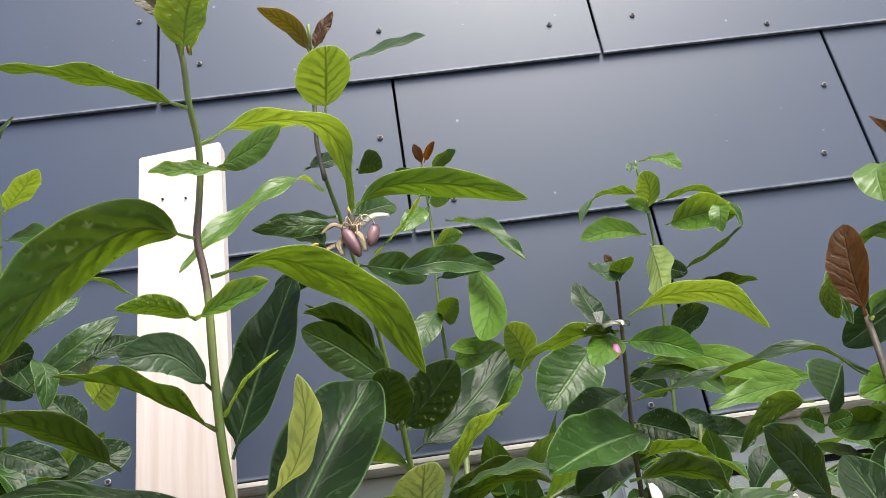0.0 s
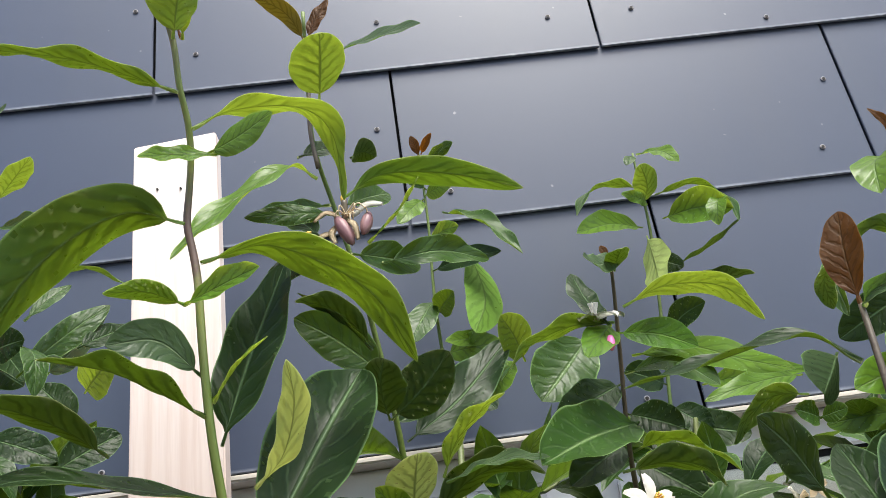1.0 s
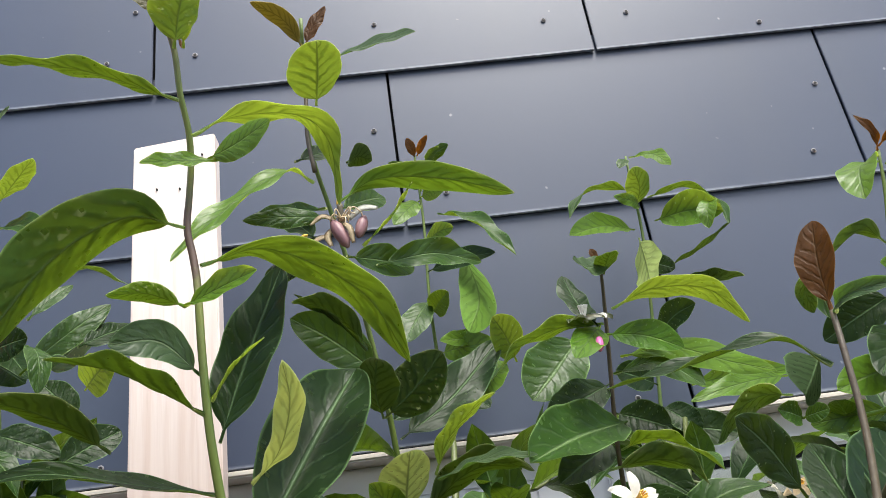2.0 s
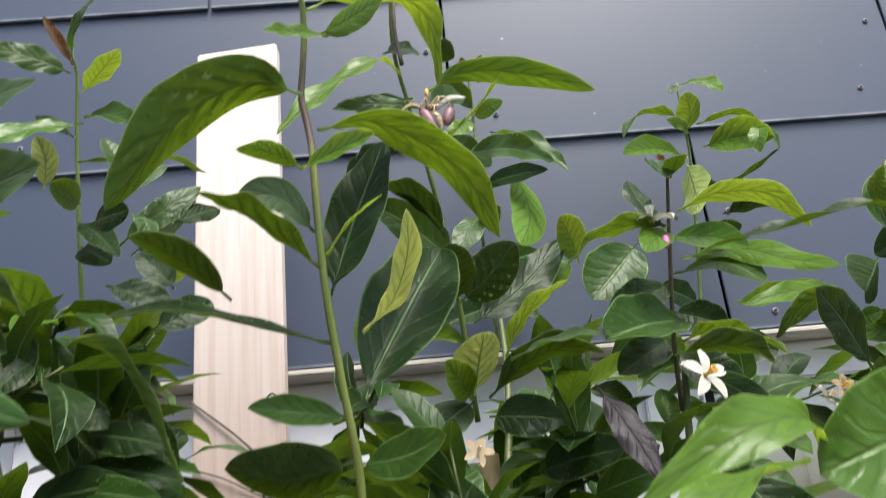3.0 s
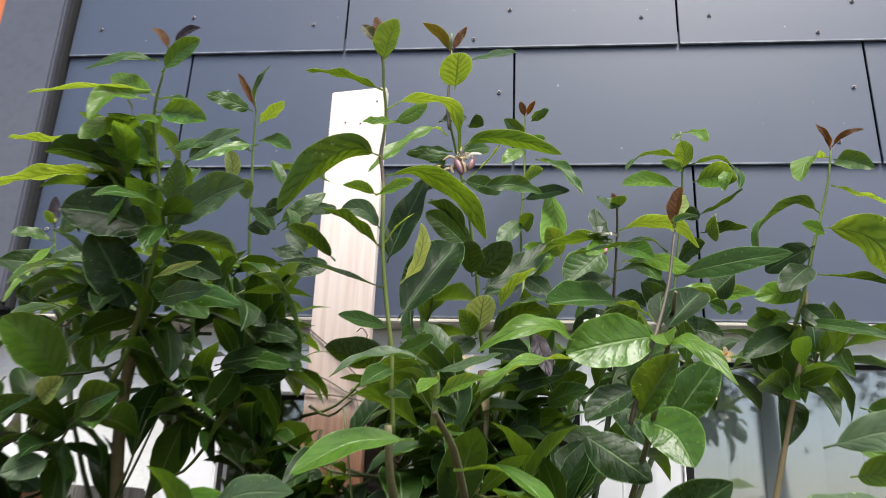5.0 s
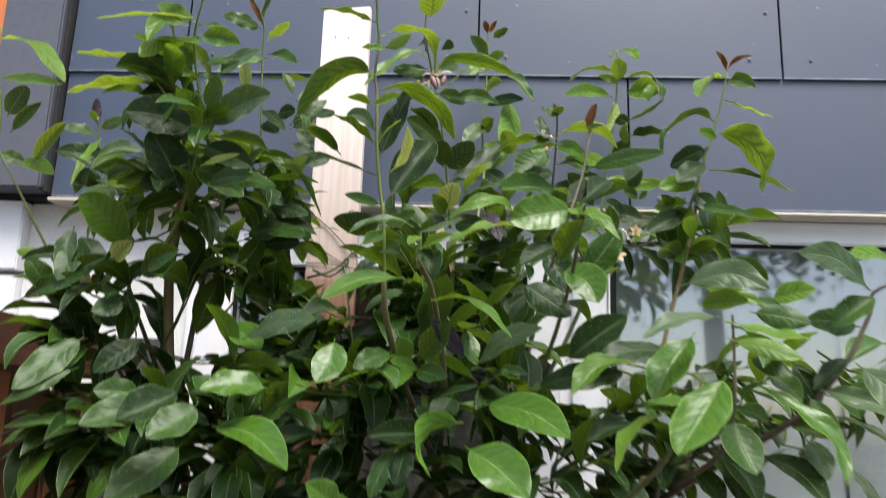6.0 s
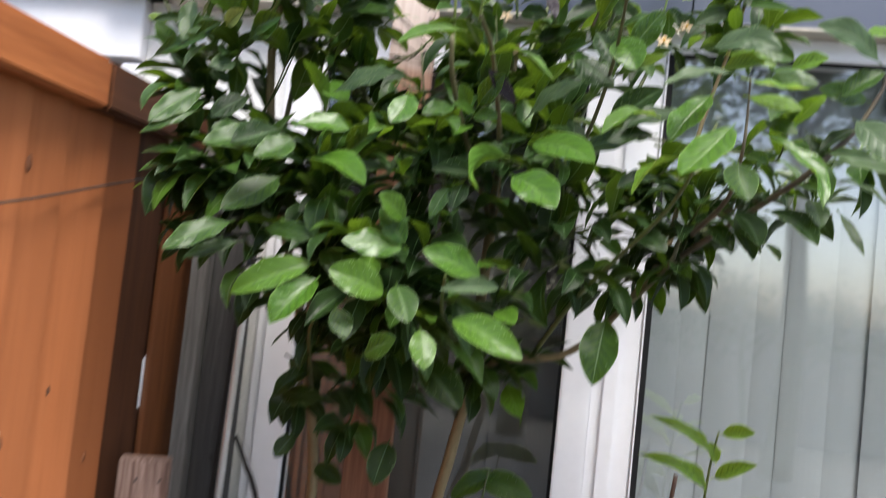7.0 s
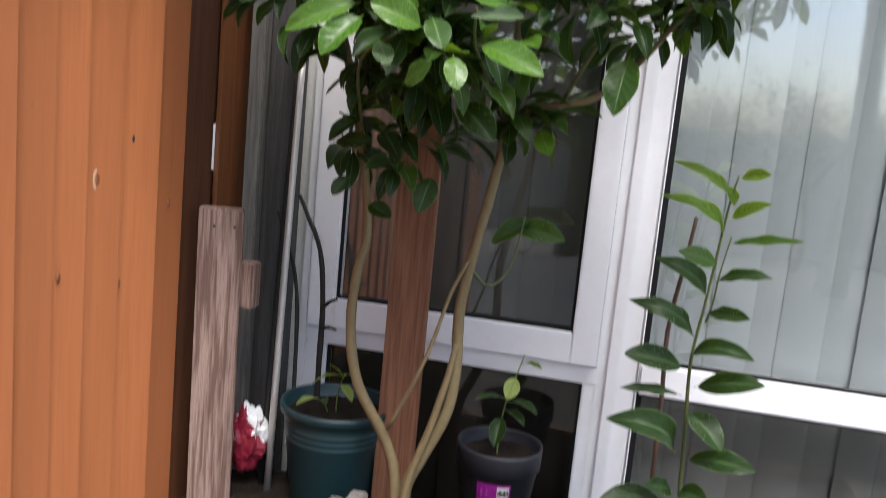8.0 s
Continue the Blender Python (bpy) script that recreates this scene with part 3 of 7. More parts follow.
# second board of the post, a darker grey than the first
part("board", box(-0.022, 0.052, -0.006, 0.045, 0, 1.80, 0.003), DARK_GREY_WOOD, gp)
rod = thing("metal_rod", -0.52, 0.80, 0.45, "slim shiny metal rod leaning in the corner", "rod")
part("shaft", tube(((0.015, -0.01, 0.0), (0.010, 0.02, 0.52), (0.008, 0.05, 1.04)), 0.0088, 0.0075, 12, 3), STEEL, rod, smooth=True)
part("tip", tube(((0.008, 0.05, 1.04), (0.008, 0.051, 1.06)), 0.008, 0.006, 10, 2), BLACK_PLASTIC, rod)
pole = part("dark_pole", tube(((-0.533, 0.815, 0.45), (-0.53, 0.84, 0.95), (-0.527, 0.868, 1.5)), 0.009, 0.008, 10, 3), DARK_STICK, smooth=True)
tagged(pole, "slim dark pole leaning beside the metal rod", "pole")


def stick(points, r, twigs, label):
    bm = tube(points, r, r * 0.6, 8, 5, 0.3)
    for a, b in twigs:
        tube((a, (Vector(a) + Vector(b)) / 2 + Vector((0, 0, 0.004)), b), r * 0.7, r * 0.4, 6, 3, 0.2, bm)
    tagged(part("dry_stick", bm, DARK_STICK, smooth=True), label, "stick", "dry sticks in the corner")


stick(((-0.415, 0.84, 0.47), (-0.420, 0.845, 0.72), (-0.424, 0.85, 0.90), (-0.440, 0.85, 1.02), (-0.475, 0.855, 1.09), (-0.503, 0.86, 1.14)), 0.0075, (((-0.42, 0.846, 0.89), (-0.385, 0.835, 0.915)), ((-0.42, 0.846, 0.84), (-0.38, 0.83, 0.845))), "crooked blackened dry stick with side stubs")
stick(((-0.470, 0.83, 0.47), (-0.475, 0.835, 0.75), (-0.495, 0.85, 0.95), (-0.553, 0.86, 1.095)), 0.006, (), "thin blackened dry stick leaning on the post")

bag = bmesh.new()
bmesh.ops.create_icosphere(bag, subdivisions=4, radius=1)
for v in bag.verts:
    n = noise.noise(v.co * 2.3) * 0.3 + noise.noise(v.co * 6) * 0.16
    v.co = v.co * (1 + n)
    v.co = Vector((v.co.x * 0.046, v.co.y * 0.032, v.co.z * 0.078))
bg = part("plastic_bag", bag, RED_FILM, smooth=False)
bg.location = (-0.562, 0.79, 0.566)
bg.data.materials.append(PAPER)
for p in bg.data.polygons:
    if p.center.z + 0.9 * p.center.x > 0.058 + 0.03 * noise.noise(Vector(p.center) * 30) or noise.noise(Vector(p.center) * 45) > 0.52:
        p.material_index = 1
tagged(bg, "crumpled red and white plastic bag behind the post", "bag")

# ---- pots ----


def pot(name, x, y, z, r, h, mat, label, rim, ribs):
    t = thing(name, x, y, z, label, "plant pot")
    prof = [(0, 0.0), (0.70 * r, 0.0), (0.72 * r, 0.006)]
    for k in range(ribs):
        zz = h * (0.66 + 0.06 * k)
        rr = r * (0.72 + 0.22 * zz / h)
        prof += [(rr, zz), (rr + 0.0013, zz + 0.002), (rr + 0.0013, zz + 0.005), (rr, zz + 0.007)]
    rr = r * 0.93
    prof += [(rr, h - rim), (r * 0.985, h - rim + 0.003), (r, h - 0.006), (r * 0.995, h), (r * 0.94, h), (r * 0.92, h - 0.006), (r * 0.88, h - 0.05), (0, h - 0.05)]
    part("body", turned(prof), mat, t, smooth=True)
    sl = bmesh.new()
    bmesh.ops.create_circle(sl, cap_ends=True, segments=40, radius=r * 0.89)
    bmesh.ops.subdivide_edges(sl, edges=sl.edges[:], cuts=3, use_grid_fill=True)
    for v in sl.verts:
        v.co.z += 0.006 * noise.noise(v.co * 40)
    part("soil", sl, SOIL, t).location = (0, 0, h - 0.028)
    return t


green_pot = pot("green_pot", -0.350, 0.79, 0.458, 0.127, 0.235, GREEN_PLASTIC, "dark green ribbed plastic pot with soil and a seedling", 0.022, 3)
black_pot = pot("black_pot", 0.025, 0.80, 0.455, 0.094, 0.205, BLACK_PLASTIC, "black plastic nursery pot with a purple label", 0.05, 0)


def pot_skin(bm, a, z, out, size):
    """A thin print that follows the black pot's side at an angle and height."""
    r = 0.0677 + 0.132 * (z - 0.006) + out
    box(-size[0] / 2, size[0] / 2, -0.0002, 0.0002, -size[1] / 2, size[1] / 2, bm=bm)
    m = Matrix.Translation((r * math.sin(a), -r * math.cos(a), z)) @ Matrix.Rotation(a, 4, "Z") @ Matrix.Rotation(-0.13, 4, "X")
    bmesh.ops.transform(bm, matrix=m, verts=bm.verts[-8:])


for name, mat, a0, a1, z0, z1, out in (("label", PURPLE, -0.36, 0.50, 0.082, 0.143, 0.0010), ("barcode_field", PAPER, 0.16, 0.46, 0.108, 0.139, 0.0022)):
    bm = bmesh.new()
    rows = [[bm.verts.new(((0.0677 + 0.132 * (z - 0.006) + out) * math.sin(a), -(0.0677 + 0.132 * (z - 0.006) + out) * math.cos(a), z)) for a in np.linspace(a0, a1, 9)] for z in (z0, z1)]
    for k in range(8):
        bm.faces.new((rows[0][k], rows[0][k + 1], rows[1][k + 1], rows[1][k]))
    bmesh.ops.solidify(bm, geom=bm.faces[:], thickness=0.0006)
    part(name, bm, mat, black_pot, "purple paper label with a white field" if name == "label" else "")
bm = bmesh.new()
random.seed(3)
for k in range(11):
    pot_skin(bm, 0.19 + 0.024 * k, 0.128, 0.0032, (random.choice((0.0008, 0.0014)), 0.016))
part("bars", bm, BLACK_PLASTIC, black_pot)
bm = bmesh.new()
for k in range(2):
    pot_skin(bm, -0.22 + 0.13 * k, 0.122, 0.0022, (0.005, 0.018))
part("bars", bm, mottled("dark_purple_print", (0.16, 0.01, 0.14), (0.14, 0.01, 0.12), 0.5), black_pot)

# ---- leaves ----
CURRENT = []


def outline(s, lean, blunt):
    """Half the width of a citrus blade, as a share of its width, from its foot (0) to its tip (1)."""
    return 0.5 * math.sin(math.pi * s ** lean) ** blunt if 0 < s < 1 else 0.0


def inner_blade(arch, variant, rows):
    """A unit blade from (0,0,0) to (0,1,0) for the inner foliage: one skin, folded along the midrib."""
    verts, uvs, faces = [], [], []
    cols = (-1, -0.5, 0, 0.5, 1)
    k = variant % 5
    sway, keel = (0.05, -0.055, 0.015, 0.03, -0.02)[k], (0.42, 0.20, 0.32, 0.05, 0.55)[k]
    for i in range(rows + 1):
        v = i / rows
        half = max(outline(max(0.0, (v - 0.06) / 0.94), 0.92, 0.78), 0.02 if v < 0.1 else 0.002)
        for c in cols:
            z = 4 * arch * v * (1 - v) + keel * half * abs(c) ** 1.3 * 0.42 - 0.2 * max(0.0, v - 0.7) ** 1.5
            verts.append((c * half + sway * math.sin(math.pi * v) * (0.5 + v), v, z + 0.02 * math.sin(15 * v + k + 1.7 * c) * c * c * half * 2))
            uvs.append((0.5 + 0.5 * c, v))
    n = len(cols)
    for i in range(rows):
        for j in range(n - 1):
            a = i * n + j
            faces.append((a, a + 1, a + n + 1, a + n))
    return verts, faces, uvs


def leaf_pose(base, tip, width, roll):
    base, tip = Vector(base), Vector(tip)
    way = tip - base
    length = way.length
    way.normalize()
    ref = Vector((0, 0, 1)) - way * way.z
    if ref.length < 0.05:
        ref = Vector((0, -1, 0)) + way * way.y
    ref.normalize()
    side = way.cross(ref)
    up = ref * math.cos(radians(roll)) + side * math.sin(radians(roll))
    m = Matrix((way.cross(up) * width, way * length, up * length)).transposed().to_4x4()
    return Matrix.Translation(base) @ m


def leaf(base, tip, width, roll, arch, kind, bends=()):
    """One leaf: stalk, and a blade of two skins that follows a soft line from base to tip, over the bends if there are any."""
    base, tip = Vector(base), Vector(tip)
    up = leaf_pose(base, tip, 1, roll).to_3x3().col[2].normalized()
    way = tip - base
    points = [base, *[Vector(p) for p in bends], tip] if bends else [base, base + way * 0.33 + up * way.length * arch * 0.9, base + way * 0.68 + up * way.length * arch * 0.88, tip]
    line = smooth_line([p - base for p in points], 16)
    span = [0.0]
    for p, q in zip(line, line[1:]):
        span.append(span[-1] + (q - p).length)
    full = span[-1]
    low_down = base.z < 1.9
    if low_down:
        width = min(width, 0.25 * full + 0.5 * width)
    n = len(CURRENT)
    luck = random.Random(n * 17 + len(kind))
    fold, lean, blunt = luck.uniform(0.16, 0.48), luck.uniform(0.84, 1.02), max(0.48, min(0.84, (0.94 - 0.48 * width / full if low_down else 0.72 - 0.28 * width / full) + luck.uniform(-0.06, 0.06)))
    wavy, droop, twist, phase = luck.uniform(0.005, 0.022), luck.uniform(-0.12, 0.30), luck.uniform(-0.25, 0.25), luck.uniform(0, 6.28)
    pucker = luck.uniform(0.3, 1.0)
    rows, cols = 30, 9
    spine = []
    k = 0
    for i in range(rows + 1):
        d = full * i / rows
        while k < len(span) - 2 and span[k + 1] < d:
            k += 1
        f = (d - span[k]) / max(1e-9, span[k + 1] - span[k])
        spine.append(line[k].lerp(line[k + 1], min(1.0, f)))
    tangents = [(spine[min(i + 1, rows)] - spine[max(i - 1, 0)]).normalized() for i in range(rows + 1)]
    ups = [None] * (rows + 1)
    mid = rows // 2
    ups[mid] = (up - tangents[mid] * up.dot(tangents[mid])).normalized()
    for order in (range(mid + 1, rows + 1), range(mid - 1, -1, -1)):
        last = ups[mid]
        for i in order:
            last = (last - tangents[i] * last.dot(tangents[i])).normalized()
            ups[i] = last
    top, low, uvs, faces = [], [], [], []
    stalk = min(0.10, 0.009 / full)
    for i in range(rows + 1):
        v = i / rows
        s = (v - stalk) / (1 - stalk)
        half = width * outline(max(0.0, s), lean, blunt) * (1 + 0.010 * math.sin(21 * v + phase) + 0.008 * math.sin(37 * v))
        rod = 0.0009 * min(1.0, max(0.0, 1.6 - v / max(stalk, 1e-6)))
        half = max(half, rod, 0.0003)
        turn = Matrix.Rotation(twist * (v - 0.4), 3, tangents[i])
        rise = turn @ ups[i]
        side = tangents[i].cross(rise)
        for j in range(cols):
            c = 2 * j / (cols - 1) - 1
            lift = half * (math.tan(fold) * abs(c) ** 1.25 - droop * c * c) + wavy * full * math.sin(17 * v + phase + 1.9 * c) * c * c * min(1.0, 3.0 * half / width)
            lift += pucker * 0.0005 * math.sin(6.283 * (7 * v - 1.7 * abs(c) ** 0.85) + phase) * (1 - c * c) * abs(c) * 4 * min(1.0, 2 * half / width)
            p = spine[i] + side * (c * half) + rise * lift
            thick = (0.00020 + rod) * (1 - c * c) + 0.00007
            top.append(p + rise * thick)
            low.append(p - rise * thick)
            uvs.append((0.5 + 0.5 * c, v))
    m = len(top)
    for i in range(rows):
        for j in range(cols - 1):
            a = i * cols + j
            faces.append((a, a + 1, a + cols + 1, a + cols))
    data = bpy.data.meshes.new("leaf")
    data.from_pydata([tuple(p) for p in top + low], [], faces + [tuple(m + q for q in f[::-1]) for f in faces])
    layer = data.uv_layers.new(name="UVMap")
    flat = np.array(uvs + uvs, dtype=np.float32)[[l.vertex_index for l in data.loops]]
    layer.data.foreach_set("uv", flat.ravel())
    data.materials.append(LEAF[kind])
    data.materials.append(UNDER[kind])
    data.polygons.foreach_set("material_index", [0] * len(faces) + [1] * len(faces))
    data.shade_smooth()
    ob = new("leaf", data)
    ob.matrix_world = Matrix.Translation(base)
    CURRENT.append(ob)


def twig(points, r0, r1, mat=None, name="twig"):
    ob = part(name, tube(points, r0, r1, 8, 4, 0.12), mat or GREEN_BARK, smooth=True)
    CURRENT.append(ob)
    return ob


def gather(tree):
    for ob in CURRENT:
        m = ob.matrix_world.copy() if ob.name.startswith("leaf") else Matrix()
        ob.parent = tree
        ob.matrix_parent_inverse = Matrix.Translation(-tree.location)
        ob.matrix_basis = m
    CURRENT.clear()


def leader_shoot():
    twig(((-0.061, 0.410, 1.838), (-0.063, 0.400, 1.872), (-0.064, 0.390, 1.913), (-0.069, 0.381, 1.950), (-0.074, 0.371, 1.997), (-0.076, 0.366, 2.035), (-0.077, 0.363, 2.068), (-0.079, 0.363, 2.086), (-0.0815, 0.362, 2.102), (-0.080, 0.361, 2.120), (-0.0785, 0.359, 2.138), (-0.078, 0.353, 2.154), (-0.080, 0.345, 2.172), (-0.081, 0.338, 2.194), (-0.085, 0.330, 2.213), (-0.086, 0.326, 2.226)), 0.0023, 0.0014, leader_bark())
    leaf((-0.078, 0.335, 2.160), (-0.138, 0.270, 2.144), 0.013, 2, 0, 'M', ((-0.111, 0.302, 2.158),))
    leaf((-0.075, 0.350, 2.148), (-0.006, 0.387, 2.118), 0.020, 4, 0, 'L', ((-0.056, 0.359, 2.163), (-0.023, 0.368, 2.166), (-0.008, 0.378, 2.153),))
    leaf((-0.065, 0.360, 2.138), (-0.095, 0.330, 2.123), 0.011, -64, 0, 'L', ((-0.083, 0.345, 2.131),))
    leaf((-0.070, 0.360, 2.139), (-0.034, 0.340, 2.146), 0.019, 89, 0, 'L', ((-0.052, 0.350, 2.141),))
    leaf((-0.079, 0.348, 2.095), (-0.174, 0.342, 2.036), 0.035, 30, 0, 'M', ((-0.107, 0.346, 2.103), (-0.141, 0.344, 2.083),))
    leaf((-0.072, 0.350, 2.075), (0.022, 0.420, 2.035), 0.026, -17, 0, 'M', ((-0.042, 0.373, 2.090), (0.001, 0.397, 2.070),))
    leaf((-0.078, 0.370, 2.027), (-0.111, 0.340, 2.037), 0.020, -88, 0, 'G', ((-0.093, 0.355, 2.041),))
    leaf((-0.075, 0.370, 2.007), (-0.117, 0.290, 2.017), 0.019, -9, 0, 'D', ((-0.101, 0.330, 2.020),))
    leaf((-0.073, 0.385, 1.997), (-0.040, 0.394, 2.089), 0.033, 60, 0, 'D', ((-0.061, 0.390, 2.035),))
    leaf((-0.073, 0.370, 2.014), (-0.042, 0.340, 2.032), 0.006, 42, 0, 'L', ((-0.058, 0.355, 2.026),))
    leaf((-0.057, 0.378, 1.975), (-0.031, 0.316, 2.013), 0.015, 13, 0, 'Y', ((-0.041, 0.357, 1.984), (-0.032, 0.337, 2.000),))
    leaf((-0.061, 0.400, 1.946), (-0.010, 0.466, 2.048), 0.050, 43, 0, 'D', ((-0.031, 0.433, 2.006),))
    leaf((-0.073, 0.390, 1.973), (-0.166, 0.330, 1.979), 0.020, -30, 0, 'D', ((-0.105, 0.370, 1.979), (-0.142, 0.350, 1.986),))
    leaf((-0.067, 0.400, 1.937), (-0.111, 0.360, 1.939), 0.017, -72, 0, 'M', ((-0.090, 0.380, 1.938),))
    leaf((-0.065, 0.400, 1.913), (-0.021, 0.360, 1.919), 0.024, 70, 0, 'M', ((-0.041, 0.380, 1.913),))
    leaf((-0.066, 0.400, 1.915), (-0.131, 0.400, 1.917), 0.035, 52, 0, 'D', ((-0.100, 0.400, 1.908),))
    leaf((-0.063, 0.400, 1.897), (-0.079, 0.330, 1.868), 0.020, -33, 0.05, 'M')
    leaf((-0.063, 0.400, 1.876), (-0.034, 0.320, 1.857), 0.025, 37, 0.05, 'D')
    leaf((-0.080, 0.335, 2.192), (-0.064, 0.310, 2.225), 0.029, 17, 0, 'L', ((-0.074, 0.323, 2.208),))
    leaf((-0.087, 0.335, 2.214), (-0.103, 0.330, 2.232), 0.013, -90, 0.05, 'O')
    leaf((-0.082, 0.360, 2.059), (-0.109, 0.330, 2.057), 0.012, 33, 0, 'B', ((-0.096, 0.345, 2.062),))
    leaf((-0.083, 0.360, 2.059), (-0.043, 0.335, 2.063), 0.015, 76, 0, 'L', ((-0.064, 0.348, 2.061),))
    leaf((-0.083, 0.360, 2.213), (-0.096, 0.360, 2.263), 0.016, -69, 0.02, 'R')
    leaf((-0.082, 0.360, 2.212), (-0.073, 0.330, 2.238), 0.013, 153, 0.02, 'L')


def flower_shoot():
    twig(((0.011, 0.600, 1.957), (0.008, 0.584, 1.991), (0.004, 0.569, 2.042), (-0.003, 0.553, 2.094), (-0.009, 0.538, 2.128), (-0.021, 0.522, 2.183), (-0.028, 0.507, 2.211), (-0.030, 0.491, 2.229), (-0.028, 0.476, 2.268), (-0.026, 0.460, 2.308)), 0.0023, 0.0013)
    twig(((-0.025, 0.464, 2.184), (-0.028, 0.463, 2.213), (-0.026, 0.461, 2.253), (-0.025, 0.460, 2.285)), 0.0016, 0.0010, DARK_TWIG)
    leaf((-0.026, 0.460, 2.282), (-0.058, 0.440, 2.310), 0.015, 14, 0, 'O', ((-0.037, 0.450, 2.300),))
    leaf((-0.024, 0.460, 2.284), (-0.008, 0.460, 2.317), 0.011, 78, 0, 'R', ((-0.018, 0.460, 2.300),))
    leaf((-0.007, 0.460, 2.271), (0.051, 0.420, 2.255), 0.019, 53, 0, 'G', ((0.024, 0.440, 2.264),))
    leaf((-0.020, 0.460, 2.233), (-0.013, 0.420, 2.256), 0.040, 22, 0, 'L', ((-0.016, 0.440, 2.245),))
    leaf((-0.026, 0.460, 2.174), (-0.101, 0.400, 2.102), 0.019, -33, 0, 'L', ((-0.042, 0.440, 2.173), (-0.080, 0.420, 2.136),))
    leaf((-0.010, 0.460, 2.158), (0.101, 0.450, 2.145), 0.020, -42, 0, 'B', ((0.015, 0.457, 2.170), (0.057, 0.453, 2.163),))
    leaf((-0.019, 0.460, 2.154), (-0.077, 0.500, 2.174), 0.014, -63, 0, 'M', ((-0.045, 0.480, 2.164),))
    leaf((-0.003, 0.460, 2.186), (0.013, 0.480, 2.197), 0.018, -40, 0, 'D', ((0.004, 0.470, 2.196),))
    leaf((-0.037, 0.460, 2.191), (-0.010, 0.520, 2.229), 0.015, 58, 0.05, 'D')
    leaf((-0.027, 0.460, 2.133), (-0.059, 0.500, 2.172), 0.019, -40, 0, 'D', ((-0.040, 0.480, 2.154),))
    leaf((0.009, 0.470, 2.115), (0.081, 0.520, 2.129), 0.021, 85, 0, 'M', ((0.047, 0.495, 2.129),))
    leaf((0.002, 0.460, 2.125), (0.036, 0.420, 2.145), 0.005, 43, 0, 'L', ((0.022, 0.440, 2.134),))
    leaf((0.001, 0.520, 2.058), (-0.052, 0.500, 2.097), 0.033, -92, 0, 'M', ((-0.027, 0.510, 2.082),))
    leaf((-0.004, 0.500, 2.069), (-0.046, 0.480, 2.106), 0.015, -18, 0, 'D', ((-0.020, 0.490, 2.086),))
    leaf((0.002, 0.530, 2.030), (0.045, 0.520, 2.068), 0.036, -57, 0, 'D', ((0.025, 0.525, 2.047),))
    leaf((0.001, 0.530, 2.030), (0.002, 0.500, 2.063), 0.031, -22, 0, 'D', ((-0.002, 0.515, 2.047),))
    leaf((0.011, 0.540, 2.017), (0.093, 0.587, 2.091), 0.035, 55, 0, 'D', ((0.050, 0.564, 2.046),))
    leaf((0.031, 0.540, 1.991), (0.074, 0.500, 2.031), 0.017, -4, 0, 'L', ((0.041, 0.527, 2.010), (0.058, 0.513, 2.024),))
    leaf((0.032, 0.520, 1.985), (0.088, 0.460, 1.983), 0.013, 33, 0, 'G', ((0.061, 0.490, 1.989),))
    leaf((-0.003, 0.500, 2.071), (-0.045, 0.460, 2.093), 0.019, 10, 0.16, 'D')
    leaf((0.008, 0.560, 1.970), (0.016, 0.520, 2.005), 0.037, 11, 0, 'Y', ((0.012, 0.540, 1.990),))
    leaf((0.005, 0.560, 1.967), (-0.012, 0.520, 1.988), 0.023, -127, 0.04, 'L')
    leaf((0.018, 0.560, 1.967), (0.090, 0.500, 1.980), 0.026, -29, 0.22, 'D')
    leaf((-0.017, 0.460, 2.147), (-0.069, 0.440, 2.142), 0.015, -88, 0.05, 'M')
    leaf((-0.009, 0.460, 2.119), (0.033, 0.500, 2.122), 0.023, 92, 0.05, 'M')
    leaf((-0.012, 0.460, 2.152), (0.019, 0.520, 2.188), 0.018, 68, 0.05, 'M')
    leaf((-0.029, 0.460, 2.120), (-0.071, 0.520, 2.132), 0.021, -93, 0.05, 'D')
    leaf((0.007, 0.560, 1.965), (-0.028, 0.540, 1.941), 0.029, -55, 0.05, 'D')
    leaf((0.017, 0.560, 1.954), (0.066, 0.540, 1.945), 0.032, 73, 0.05, 'D')


